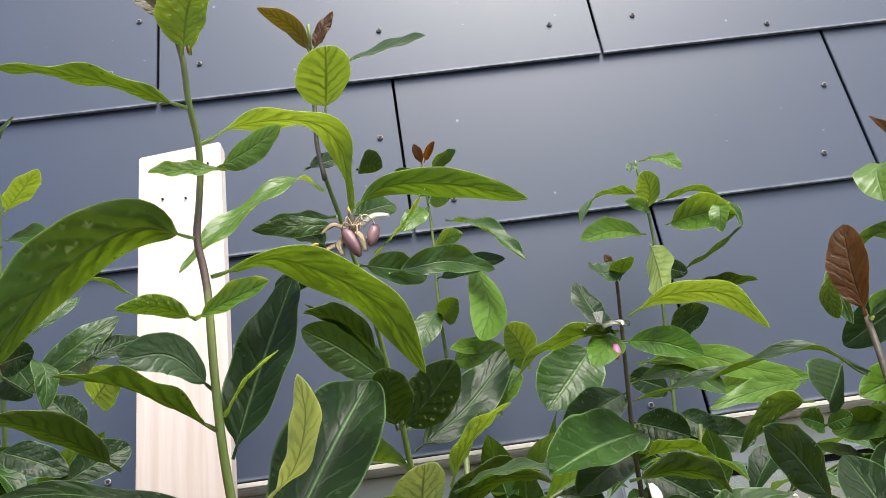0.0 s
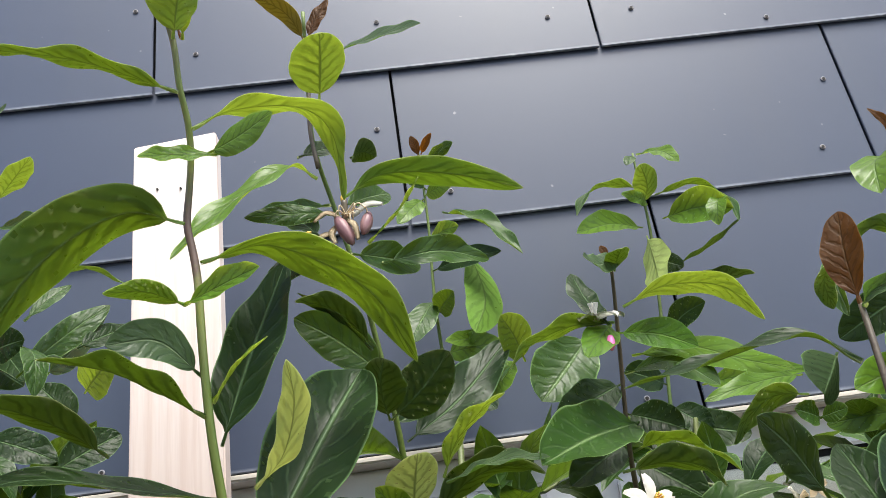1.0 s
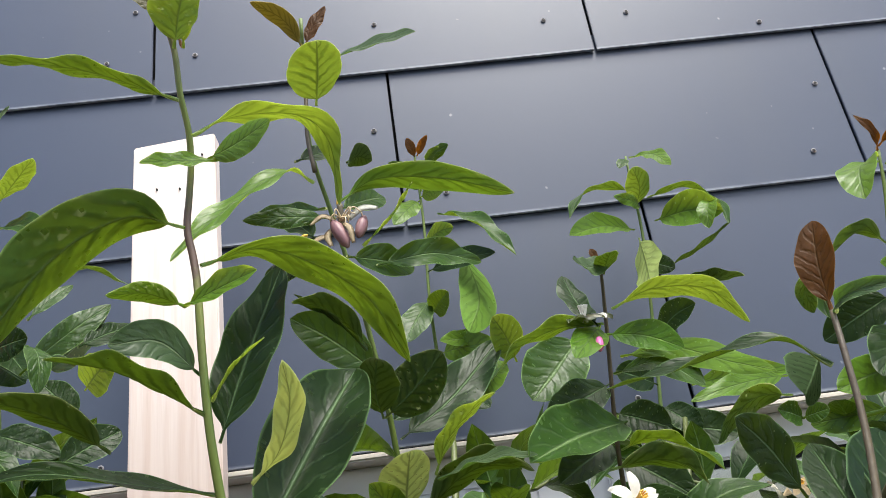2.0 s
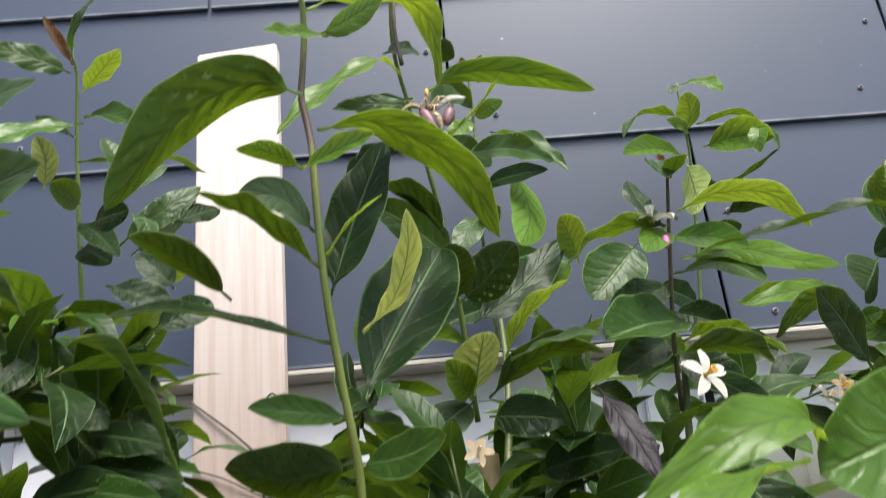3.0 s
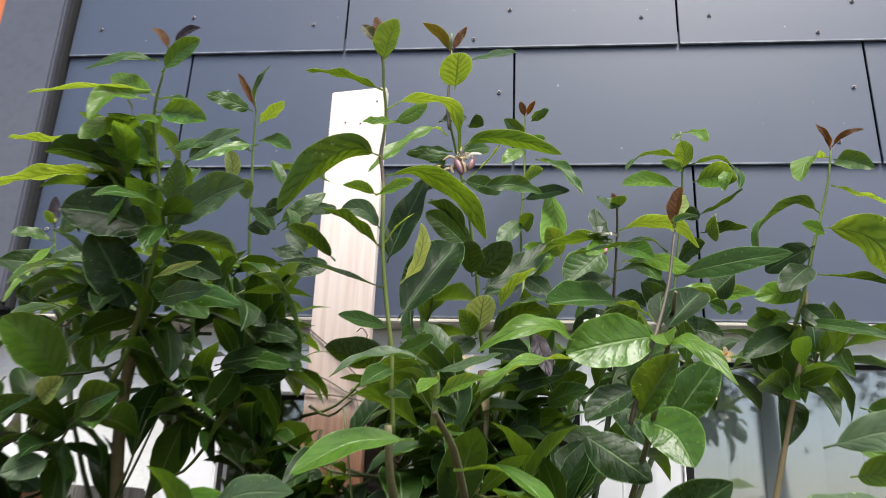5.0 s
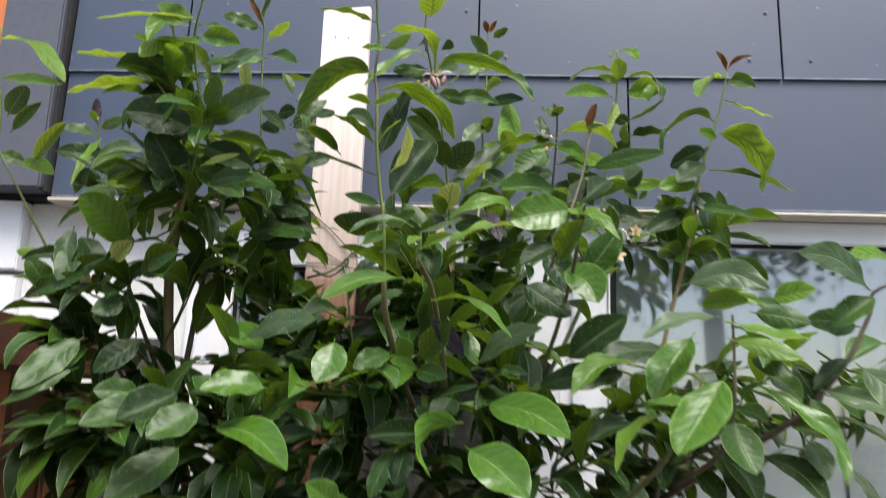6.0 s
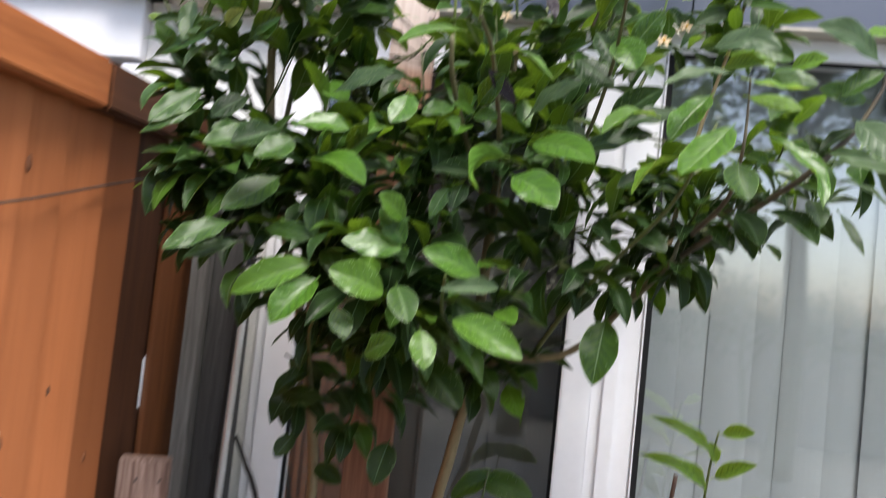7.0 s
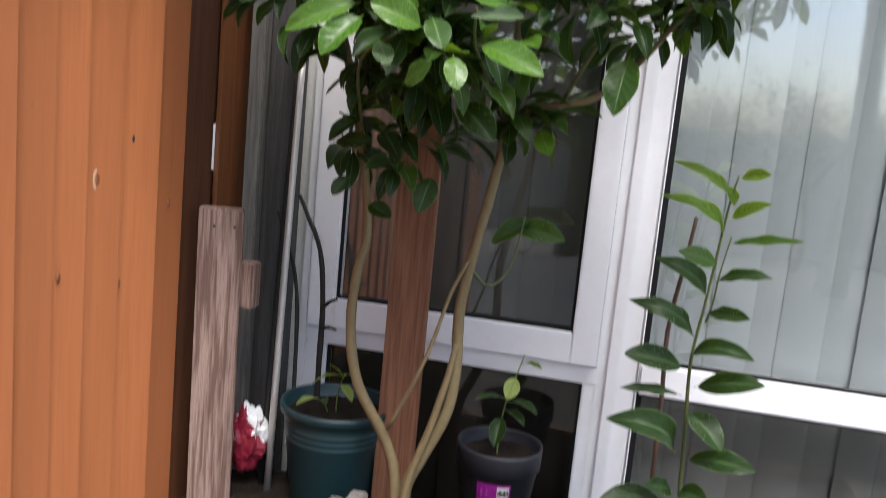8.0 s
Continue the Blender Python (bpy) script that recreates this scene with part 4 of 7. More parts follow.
def wall_shoot():
    twig(((0.059, 0.840, 2.068), (0.056, 0.840, 2.143), (0.055, 0.840, 2.222), (0.060, 0.840, 2.315), (0.060, 0.840, 2.394), (0.060, 0.840, 2.412)), 0.0022, 0.0012)
    leaf((0.060, 0.840, 2.403), (0.053, 0.830, 2.425), 0.012, -133, 0.05, 'R')
    leaf((0.063, 0.840, 2.405), (0.077, 0.820, 2.420), 0.010, 126, 0.05, 'R')
    leaf((0.074, 0.840, 2.396), (0.098, 0.800, 2.392), 0.018, 92, 0.05, 'M')
    leaf((0.060, 0.840, 2.349), (0.092, 0.800, 2.343), 0.023, 94, 0.05, 'L')
    leaf((0.059, 0.840, 2.345), (0.025, 0.800, 2.299), 0.025, -48, 0.05, 'L')
    leaf((0.077, 0.830, 2.321), (0.146, 0.760, 2.230), 0.024, 25, 0, 'M', ((0.113, 0.795, 2.290),))
    leaf((0.100, 0.830, 2.267), (0.088, 0.780, 2.160), 0.044, 141, 0, 'L', ((0.106, 0.805, 2.205),))
    leaf((0.059, 0.840, 2.280), (0.088, 0.780, 2.279), 0.022, 93, 0, 'L', ((0.069, 0.810, 2.286),))
    leaf((0.057, 0.840, 2.206), (0.074, 0.800, 2.214), 0.027, 126, 0.05, 'M')
    leaf((0.057, 0.840, 2.255), (0.128, 0.780, 2.244), 0.027, 75, 0.06, 'D')
    leaf((0.055, 0.840, 2.222), (0.023, 0.800, 2.164), 0.032, -35, 0.05, 'M')
    leaf((0.119, 0.840, 2.169), (0.058, 0.800, 2.161), 0.022, -70, 0, 'L', ((0.088, 0.820, 2.166),))
    leaf((0.058, 0.840, 2.159), (0.115, 0.800, 2.152), 0.033, 79, 0.05, 'L')
    leaf((0.059, 0.840, 2.128), (0.099, 0.800, 2.086), 0.033, 49, 0.05, 'D')
    leaf((0.055, 0.840, 2.112), (0.002, 0.800, 2.086), 0.030, -63, 0.05, 'D')
    leaf((0.071, 0.840, 2.394), (0.087, 0.800, 2.391), 0.012, 109, 0.05, 'M')
    leaf((0.063, 0.840, 2.357), (0.027, 0.800, 2.377), 0.025, -111, 0.05, 'M')


def pale_shoot():
    twig(((0.267, 0.820, 2.020), (0.274, 0.820, 2.062), (0.287, 0.820, 2.151), (0.301, 0.820, 2.262), (0.303, 0.820, 2.333), (0.304, 0.820, 2.362)), 0.0024, 0.0012)
    leaf((0.308, 0.820, 2.360), (0.330, 0.760, 2.313), 0.020, 32, 0, 'L', ((0.324, 0.790, 2.345),))
    leaf((0.303, 0.820, 2.358), (0.287, 0.800, 2.337), 0.014, -34, 0.08, 'M')
    leaf((0.299, 0.820, 2.317), (0.204, 0.740, 2.255), 0.021, 6, 0, 'M', ((0.264, 0.793, 2.312), (0.227, 0.767, 2.291),))
    leaf((0.317, 0.820, 2.306), (0.364, 0.740, 2.229), 0.024, -17, 0, 'M', ((0.351, 0.793, 2.302), (0.372, 0.767, 2.267),))
    leaf((0.319, 0.820, 2.276), (0.363, 0.740, 2.243), 0.042, 76, 0, 'L', ((0.344, 0.780, 2.266),))
    leaf((0.364, 0.760, 2.265), (0.343, 0.740, 2.226), 0.021, -13, 0.20, 'L')
    leaf((0.293, 0.820, 2.268), (0.200, 0.740, 2.236), 0.030, -68, 0, 'L', ((0.247, 0.780, 2.259),))
    leaf((0.305, 0.820, 2.295), (0.260, 0.760, 2.283), 0.015, -103, 0.08, 'L')
    leaf((0.296, 0.820, 2.257), (0.275, 0.760, 2.173), 0.044, -134, 0, 'Y', ((0.287, 0.790, 2.212),))
    leaf((0.321, 0.820, 2.220), (0.376, 0.760, 2.239), 0.016, 7, 0, 'M', ((0.349, 0.790, 2.225),))
    leaf((0.301, 0.820, 2.295), (0.295, 0.780, 2.326), 0.032, 21, 0, 'L', ((0.304, 0.800, 2.310),))
    leaf((0.295, 0.820, 2.229), (0.320, 0.800, 2.209), 0.023, 79, 0.05, 'D')
    leaf((0.324, 0.820, 2.192), (0.383, 0.780, 2.185), 0.032, -13, 0, 'D', ((0.357, 0.800, 2.191),))
    leaf((0.286, 0.820, 2.139), (0.316, 0.760, 2.155), 0.033, 85, 0, 'D', ((0.301, 0.790, 2.153),))
    leaf((0.277, 0.820, 2.091), (0.232, 0.800, 2.107), 0.032, -91, 0.05, 'D')
    leaf((0.306, 0.800, 2.082), (0.366, 0.700, 2.062), 0.026, 67, 0.05, 'L')
    leaf((0.275, 0.820, 2.069), (0.304, 0.800, 2.036), 0.030, 58, 0.05, 'D')
    leaf((0.273, 0.820, 2.048), (0.341, 0.800, 2.029), 0.040, 72, 0.05, 'D')


def round_leaf_shoot():
    leaf((0.136, 0.500, 1.974), (0.174, 0.440, 1.953), 0.020, -50, 0.19, 'D')
    leaf((0.167, 0.560, 2.077), (0.201, 0.500, 2.044), 0.024, 56, 0, 'B', ((0.186, 0.530, 2.064),))
    leaf((0.319, 0.620, 2.042), (0.224, 0.580, 2.024), 0.019, -64, 0.06, 'L')
    leaf((0.154, 0.520, 1.965), (0.181, 0.460, 1.923), 0.020, 40, 0.06, 'D')
    leaf((0.070, 0.440, 1.946), (0.085, 0.400, 1.892), 0.018, 24, 0.06, 'P')
    leaf((0.102, 0.260, 1.889), (0.027, 0.220, 1.876), 0.019, -54, 0.28, 'L')
    twig(((0.166, 0.600, 1.951), (0.164, 0.582, 2.002), (0.168, 0.565, 2.063), (0.169, 0.548, 2.102), (0.167, 0.530, 2.122)), 0.0020, 0.0012, DARK_TWIG)
    leaf((0.174, 0.530, 2.125), (0.141, 0.500, 2.115), 0.018, -61, 0, 'G', ((0.155, 0.515, 2.113),))
    leaf((0.168, 0.530, 2.113), (0.168, 0.500, 2.117), 0.018, 7, 0.05, 'D')
    leaf((0.165, 0.530, 2.124), (0.162, 0.530, 2.133), 0.006, -90, 0.05, 'R')
    leaf((0.156, 0.530, 2.074), (0.144, 0.560, 2.126), 0.023, 1, 0, 'D', ((0.147, 0.545, 2.100),))
    leaf((0.168, 0.530, 2.086), (0.252, 0.508, 2.058), 0.025, -22, 0, 'L', ((0.198, 0.523, 2.095), (0.233, 0.515, 2.087),))
    leaf((0.162, 0.540, 2.079), (0.071, 0.480, 2.034), 0.024, 22, 0, 'M', ((0.127, 0.520, 2.074), (0.094, 0.500, 2.058),))
    leaf((0.162, 0.620, 2.096), (0.112, 0.600, 2.044), 0.050, -62, 0, 'M', ((0.136, 0.610, 2.068),))
    leaf((0.171, 0.570, 2.014), (0.083, 0.460, 1.979), 0.043, -52, 0, 'M', ((0.125, 0.515, 1.999),))
    leaf((0.105, 0.600, 2.076), (0.087, 0.560, 2.101), 0.029, -131, 0, 'L', ((0.097, 0.580, 2.091),))
    leaf((0.156, 0.540, 1.991), (0.192, 0.460, 1.961), 0.021, -24, 0, 'M', ((0.170, 0.513, 1.992), (0.187, 0.487, 1.977),))
    leaf((0.175, 0.560, 2.059), (0.238, 0.460, 2.013), 0.023, 48, 0, 'L', ((0.203, 0.527, 2.052), (0.224, 0.493, 2.030),))
    leaf((0.167, 0.560, 2.047), (0.208, 0.500, 2.018), 0.025, 42, 0, 'M', ((0.192, 0.530, 2.044),))
    leaf((0.169, 0.580, 2.045), (0.112, 0.560, 2.017), 0.031, -64, 0.05, 'D')
    leaf((0.166, 0.580, 2.023), (0.199, 0.560, 2.004), 0.027, 66, 0.05, 'D')
    leaf((0.168, 0.600, 2.006), (0.118, 0.580, 1.979), 0.031, -58, 0.05, 'D')
    leaf((0.167, 0.600, 1.995), (0.210, 0.580, 1.958), 0.034, 63, 0.05, 'D')
    leaf((0.162, 0.550, 2.080), (0.130, 0.500, 2.046), 0.024, -37, 0.05, 'L')
    leaf((0.092, 0.600, 2.081), (0.073, 0.580, 2.046), 0.027, -31, 0.05, 'L')


def bronze_tip_shoot():
    twig(((0.138, 0.250, 1.831), (0.150, 0.256, 1.870), (0.161, 0.262, 1.901), (0.168, 0.267, 1.921), (0.176, 0.273, 1.950), (0.181, 0.279, 1.978), (0.185, 0.285, 1.996)), 0.0019, 0.0011, DARK_TWIG)
    leaf((0.185, 0.285, 1.996), (0.192, 0.290, 2.036), 0.0165, 1, 0, 'R', ((0.187, 0.287, 2.016),))
    leaf((0.186, 0.285, 1.995), (0.196, 0.250, 1.994), 0.007, 80, 0.23, 'G')
    leaf((0.178, 0.285, 1.975), (0.100, 0.318, 1.984), 0.011, -24, 0, 'D', ((0.165, 0.296, 1.990), (0.132, 0.307, 1.987),))
    leaf((0.206, 0.400, 1.937), (0.166, 0.360, 1.973), 0.024, -119, 0, 'D', ((0.186, 0.380, 1.960),))
    leaf((0.285, 0.550, 2.014), (0.214, 0.520, 1.984), 0.026, 49, 0, 'M', ((0.257, 0.540, 2.014), (0.230, 0.530, 2.000),))
    leaf((0.288, 0.550, 1.997), (0.263, 0.530, 2.002), 0.017, -97, 0.04, 'M')
    leaf((0.288, 0.550, 1.997), (0.298, 0.530, 1.998), 0.014, 76, 0.04, 'M')
    leaf((0.287, 0.500, 2.028), (0.260, 0.480, 2.000), 0.036, 93, 0, 'D', ((0.275, 0.490, 2.015),))
    leaf((0.247, 0.400, 2.056), (0.250, 0.420, 2.034), 0.012, -12, 0, 'M', ((0.244, 0.410, 2.047),))
    leaf((0.183, 0.285, 1.955), (0.255, 0.220, 1.953), 0.023, 79, 0.04, 'M')
    leaf((0.166, 0.270, 1.906), (0.177, 0.320, 1.952), 0.020, -5, 0.03, 'D')
    leaf((0.168, 0.270, 1.904), (0.210, 0.320, 1.952), 0.033, 30, 0.03, 'D')
    leaf((0.166, 0.270, 1.902), (0.092, 0.245, 1.881), 0.043, -77, 0.05, 'B')
    leaf((0.168, 0.270, 1.893), (0.204, 0.200, 1.852), 0.016, 33, 0.21, 'L')
    leaf((0.145, 0.260, 1.837), (0.170, 0.220, 1.877), 0.031, 106, 0.04, 'M')
    leaf((0.147, 0.260, 1.860), (0.105, 0.240, 1.831), 0.027, -49, 0.04, 'D')
    leaf((0.168, 0.270, 1.903), (0.167, 0.240, 1.888), 0.020, 22, 0.05, 'L')
    leaf((0.115, 0.300, 1.889), (0.026, 0.220, 1.845), 0.020, -14, 0, 'L', ((0.076, 0.273, 1.882), (0.046, 0.247, 1.866),))


def near_shoot():
    twig(((-0.006, 0.250, 1.826), (-0.004, 0.245, 1.852), (-0.004, 0.240, 1.865)), 0.0026, 0.0018)
    leaf((-0.011, 0.240, 1.870), (-0.081, 0.222, 1.856), 0.016, -32, 0, 'G', ((-0.028, 0.234, 1.876), (-0.058, 0.228, 1.871),))
    leaf((-0.007, 0.240, 1.864), (0.046, 0.200, 1.871), 0.016, 46, 0, 'G', ((0.021, 0.220, 1.867),))
    leaf((-0.004, 0.240, 1.860), (-0.012, 0.200, 1.842), 0.013, -12, 0.05, 'L')
    leaf((-0.003, 0.240, 1.846), (0.034, 0.200, 1.854), 0.014, 76, 0.05, 'L')
    leaf((-0.005, 0.240, 1.844), (0.013, 0.220, 1.830), 0.014, 37, 0.05, 'D')


def curled_shoot():
    twig(((0.360, 0.580, 1.968), (0.380, 0.579, 2.023), (0.396, 0.578, 2.078), (0.409, 0.577, 2.118), (0.423, 0.576, 2.167), (0.431, 0.575, 2.209)), 0.0026, 0.0013)
    leaf((0.430, 0.575, 2.209), (0.411, 0.560, 2.236), 0.009, -120, 0.20, 'R')
    leaf((0.433, 0.575, 2.213), (0.462, 0.550, 2.224), 0.008, 90, 0.30, 'R')
    leaf((0.427, 0.575, 2.199), (0.375, 0.530, 2.147), 0.031, -2, 0, 'L', ((0.395, 0.552, 2.184),))
    leaf((0.433, 0.575, 2.196), (0.458, 0.530, 2.163), 0.025, 66, 0.08, 'M')
    leaf((0.426, 0.575, 2.162), (0.471, 0.500, 2.105), 0.023, -10, 0, 'L', ((0.453, 0.537, 2.131),))
    leaf((0.409, 0.575, 2.126), (0.320, 0.530, 2.059), 0.028, 18, 0, 'M', ((0.381, 0.560, 2.134), (0.332, 0.545, 2.099),))
    leaf((0.414, 0.575, 2.108), (0.444, 0.480, 1.989), 0.063, -74, 0, 'L', ((0.445, 0.543, 2.086), (0.458, 0.512, 2.040),))
    leaf((0.399, 0.575, 2.050), (0.505, 0.530, 2.003), 0.028, 4, 0, 'M', ((0.454, 0.552, 2.034),))
    leaf((0.412, 0.575, 2.101), (0.375, 0.540, 2.099), 0.017, -94, 0.05, 'L')
    leaf((0.399, 0.575, 2.085), (0.347, 0.600, 2.061), 0.034, -86, 0.05, 'D')
    leaf((0.393, 0.575, 2.061), (0.341, 0.530, 2.015), 0.033, -44, 0.05, 'D')
    leaf((0.384, 0.580, 2.031), (0.318, 0.550, 2.013), 0.030, -75, 0.05, 'L')
    leaf((0.376, 0.580, 2.015), (0.400, 0.550, 1.976), 0.029, 51, 0.05, 'D')
    leaf((0.367, 0.580, 1.992), (0.443, 0.500, 1.957), 0.017, 56, 0.06, 'M')
    leaf((0.367, 0.580, 1.984), (0.300, 0.550, 1.946), 0.032, -60, 0.05, 'D')
    leaf((0.371, 0.580, 1.999), (0.326, 0.620, 2.002), 0.025, -80, 0.05, 'L')


def red_bud_shoot():
    twig(((-0.303, 0.660, 1.952), (-0.303, 0.650, 2.020), (-0.305, 0.640, 2.091), (-0.307, 0.630, 2.151), (-0.308, 0.620, 2.210), (-0.307, 0.610, 2.253), (-0.305, 0.600, 2.286), (-0.307, 0.590, 2.301)), 0.0024, 0.0012)
    leaf((-0.304, 0.590, 2.287), (-0.329, 0.580, 2.333), 0.010, -91, 0.03, 'R')
    leaf((-0.305, 0.590, 2.294), (-0.278, 0.560, 2.332), 0.008, 132, 0.24, 'G')
    leaf((-0.306, 0.590, 2.280), (-0.361, 0.560, 2.290), 0.025, -90, 0.08, 'M')
    leaf((-0.295, 0.590, 2.260), (-0.251, 0.550, 2.273), 0.023, 12, 0, 'L', ((-0.273, 0.570, 2.266),))
    leaf((-0.293, 0.590, 2.230), (-0.350, 0.530, 2.179), 0.023, -49, 0, 'B', ((-0.326, 0.560, 2.210),))
    leaf((-0.292, 0.590, 2.236), (-0.234, 0.550, 2.202), 0.023, 51, 0, 'M', ((-0.264, 0.570, 2.225),))
    leaf((-0.299, 0.600, 2.200), (-0.184, 0.580, 2.169), 0.018, 2, 0, 'M', ((-0.228, 0.590, 2.194),))
    leaf((-0.303, 0.600, 2.223), (-0.347, 0.620, 2.259), 0.013, -57, 0.05, 'D')
    leaf((-0.303, 0.620, 2.170), (-0.312, 0.580, 2.171), 0.025, -109, 0.05, 'M')
    leaf((-0.339, 0.630, 2.191), (-0.345, 0.620, 2.239), 0.021, -124, 0, 'Y', ((-0.338, 0.625, 2.218),))
    leaf((-0.303, 0.620, 2.153), (-0.246, 0.560, 2.097), 0.022, 34, 0.05, 'D')
    leaf((-0.300, 0.620, 2.131), (-0.267, 0.600, 2.107), 0.028, 61, 0.05, 'D')
    leaf((-0.244, 0.580, 2.105), (-0.177, 0.520, 2.126), 0.030, 98, 0, 'G', ((-0.209, 0.550, 2.115),))
    leaf((-0.246, 0.660, 2.114), (-0.210, 0.620, 2.127), 0.034, 122, 0.04, 'L')


def tall_shoot():
    leaf((-0.225, 0.500, 2.081), (-0.176, 0.520, 2.130), 0.022, 74, 0.05, 'M')
    leaf((-0.213, 0.480, 2.110), (-0.194, 0.500, 2.139), 0.011, 49, 0.04, 'M')
    leaf((-0.201, 0.420, 2.025), (-0.163, 0.420, 2.008), 0.020, 61, 0.05, 'D')
    leaf((-0.189, 0.500, 2.095), (-0.167, 0.540, 2.120), 0.017, 59, 0.05, 'D')
    leaf((-0.223, 0.500, 2.130), (-0.240, 0.500, 2.164), 0.017, -47, 0.05, 'M')
    leaf((-0.200, 0.500, 2.019), (-0.167, 0.520, 2.042), 0.024, 70, 0.05, 'D')
    leaf((-0.254, 0.480, 1.983), (-0.219, 0.480, 1.956), 0.024, 55, 0.05, 'D')
    leaf((-0.266, 0.480, 2.001), (-0.281, 0.460, 1.978), 0.021, -51, 0.05, 'D')
    leaf((-0.212, 0.500, 1.937), (-0.183, 0.520, 1.954), 0.023, 60, 0.05, 'D')
    leaf((-0.277, 0.500, 1.916), (-0.207, 0.480, 1.923), 0.032, 75, 0.05, 'D')
    leaf((-0.195, 0.520, 1.912), (-0.252, 0.500, 1.902), 0.029, -73, 0.05, 'D')
    leaf((-0.234, 0.500, 1.939), (-0.195, 0.500, 1.914), 0.025, 68, 0.05, 'M')
    leaf((-0.220, 0.540, 1.897), (-0.269, 0.520, 1.918), 0.027, -68, 0.05, 'D')
    leaf((0.049, 0.580, 1.915), (0.106, 0.550, 1.923), 0.034, 72, 0.05, 'D')
    leaf((0.083, 0.580, 1.894), (0.132, 0.550, 1.908), 0.031, 73, 0.05, 'M')
    leaf((-0.244, 0.500, 1.957), (-0.182, 0.480, 1.942), 0.025, 61, 0.05, 'D')
    leaf((-0.246, 0.500, 1.937), (-0.173, 0.480, 1.921), 0.023, 59, 0.05, 'D')
    leaf((-0.215, 0.500, 1.973), (-0.184, 0.500, 1.929), 0.021, 60, 0.05, 'D')
    leaf((-0.252, 0.500, 1.923), (-0.179, 0.460, 1.908), 0.023, 56, 0.05, 'M')
    leaf((-0.183, 0.520, 1.915), (-0.205, 0.500, 1.933), 0.020, -79, 0.05, 'M')
    leaf((-0.243, 0.500, 2.099), (-0.212, 0.480, 2.098), 0.023, 91, 0.05, 'D')
    leaf((-0.187, 0.500, 2.047), (-0.211, 0.500, 2.074), 0.022, -63, 0.05, 'D')
    leaf((-0.203, 0.460, 2.085), (-0.186, 0.440, 2.049), 0.015, -6, 0.20, 'M')
    leaf((-0.123, 0.380, 1.998), (-0.154, 0.320, 2.013), 0.018, 20, 0.08, 'D')
    twig(((-0.382, 0.480, 1.892), (-0.357, 0.458, 1.930), (-0.337, 0.435, 1.996), (-0.324, 0.413, 2.062), (-0.330, 0.390, 2.127), (-0.327, 0.368, 2.161), (-0.312, 0.345, 2.195)), 0.0034, 0.0013)
    twig(((-0.333, 0.420, 2.043), (-0.371, 0.413, 2.085), (-0.401, 0.407, 2.124), (-0.412, 0.400, 2.140)), 0.0024, 0.0014)
    leaf((-0.320, 0.345, 2.205), (-0.389, 0.330, 2.187), 0.016, -66, 0, 'M', ((-0.353, 0.337, 2.207),))
    leaf((-0.314, 0.345, 2.192), (-0.271, 0.330, 2.220), 0.023, 108, 0, 'B', ((-0.294, 0.338, 2.210),))
    leaf((-0.311, 0.345, 2.219), (-0.330, 0.340, 2.242), 0.010, -69, 0, 'R', ((-0.319, 0.343, 2.234),))
    leaf((-0.307, 0.345, 2.222), (-0.277, 0.340, 2.241), 0.011, 93, 0, 'P', ((-0.294, 0.343, 2.238),))
    leaf((-0.322, 0.345, 2.170), (-0.438, 0.320, 2.155), 0.018, -22, 0, 'L', ((-0.378, 0.332, 2.167),))
    leaf((-0.326, 0.345, 2.160), (-0.368, 0.320, 2.124), 0.023, -63, 0, 'L', ((-0.359, 0.333, 2.158),))
    leaf((-0.312, 0.345, 2.145), (-0.251, 0.330, 2.126), 0.027, 90, 0, 'B', ((-0.281, 0.338, 2.138),))
    leaf((-0.316, 0.350, 2.163), (-0.272, 0.340, 2.149), 0.012, 44, 0, 'M', ((-0.294, 0.345, 2.160),))
    leaf((-0.318, 0.345, 2.164), (-0.378, 0.360, 2.197), 0.022, -71, 0.04, 'L')
    leaf((-0.412, 0.400, 2.139), (-0.492, 0.380, 2.136), 0.022, -9, 0, 'L', ((-0.453, 0.390, 2.136),))
    leaf((-0.390, 0.400, 2.105), (-0.480, 0.350, 2.066), 0.031, 6, 0, 'L', ((-0.433, 0.375, 2.090),))
    leaf((-0.359, 0.380, 2.155), (-0.380, 0.330, 2.108), 0.025, -46, 0, 'L', ((-0.372, 0.355, 2.137),))
    leaf((-0.361, 0.380, 2.155), (-0.310, 0.350, 2.135), 0.014, 44, 0.07, 'L')
    leaf((-0.323, 0.400, 2.034), (-0.404, 0.360, 2.046), 0.056, -82, 0, 'D', ((-0.363, 0.380, 2.047),))
    leaf((-0.342, 0.420, 1.951), (-0.378, 0.380, 2.028), 0.056, -100, 0, 'D', ((-0.357, 0.400, 1.991),))
    leaf((-0.308, 0.400, 2.041), (-0.215, 0.360, 2.073), 0.044, 96, 0, 'G', ((-0.258, 0.380, 2.066),))
    leaf((-0.340, 0.420, 2.116), (-0.405, 0.400, 2.141), 0.044, -88, 0, 'D', ((-0.370, 0.410, 2.135),))
    leaf((-0.334, 0.400, 2.113), (-0.366, 0.370, 2.110), 0.021, -82, 0, 'B', ((-0.352, 0.385, 2.115),))
    leaf((-0.338, 0.400, 2.125), (-0.350, 0.380, 2.147), 0.020, -114, 0.07, 'M')
    leaf((-0.310, 0.420, 2.122), (-0.251, 0.420, 2.163), 0.025, 82, 0, 'G', ((-0.282, 0.420, 2.148),))
    leaf((-0.334, 0.420, 2.140), (-0.272, 0.420, 2.149), 0.018, 68, 0, 'M', ((-0.301, 0.420, 2.148),))
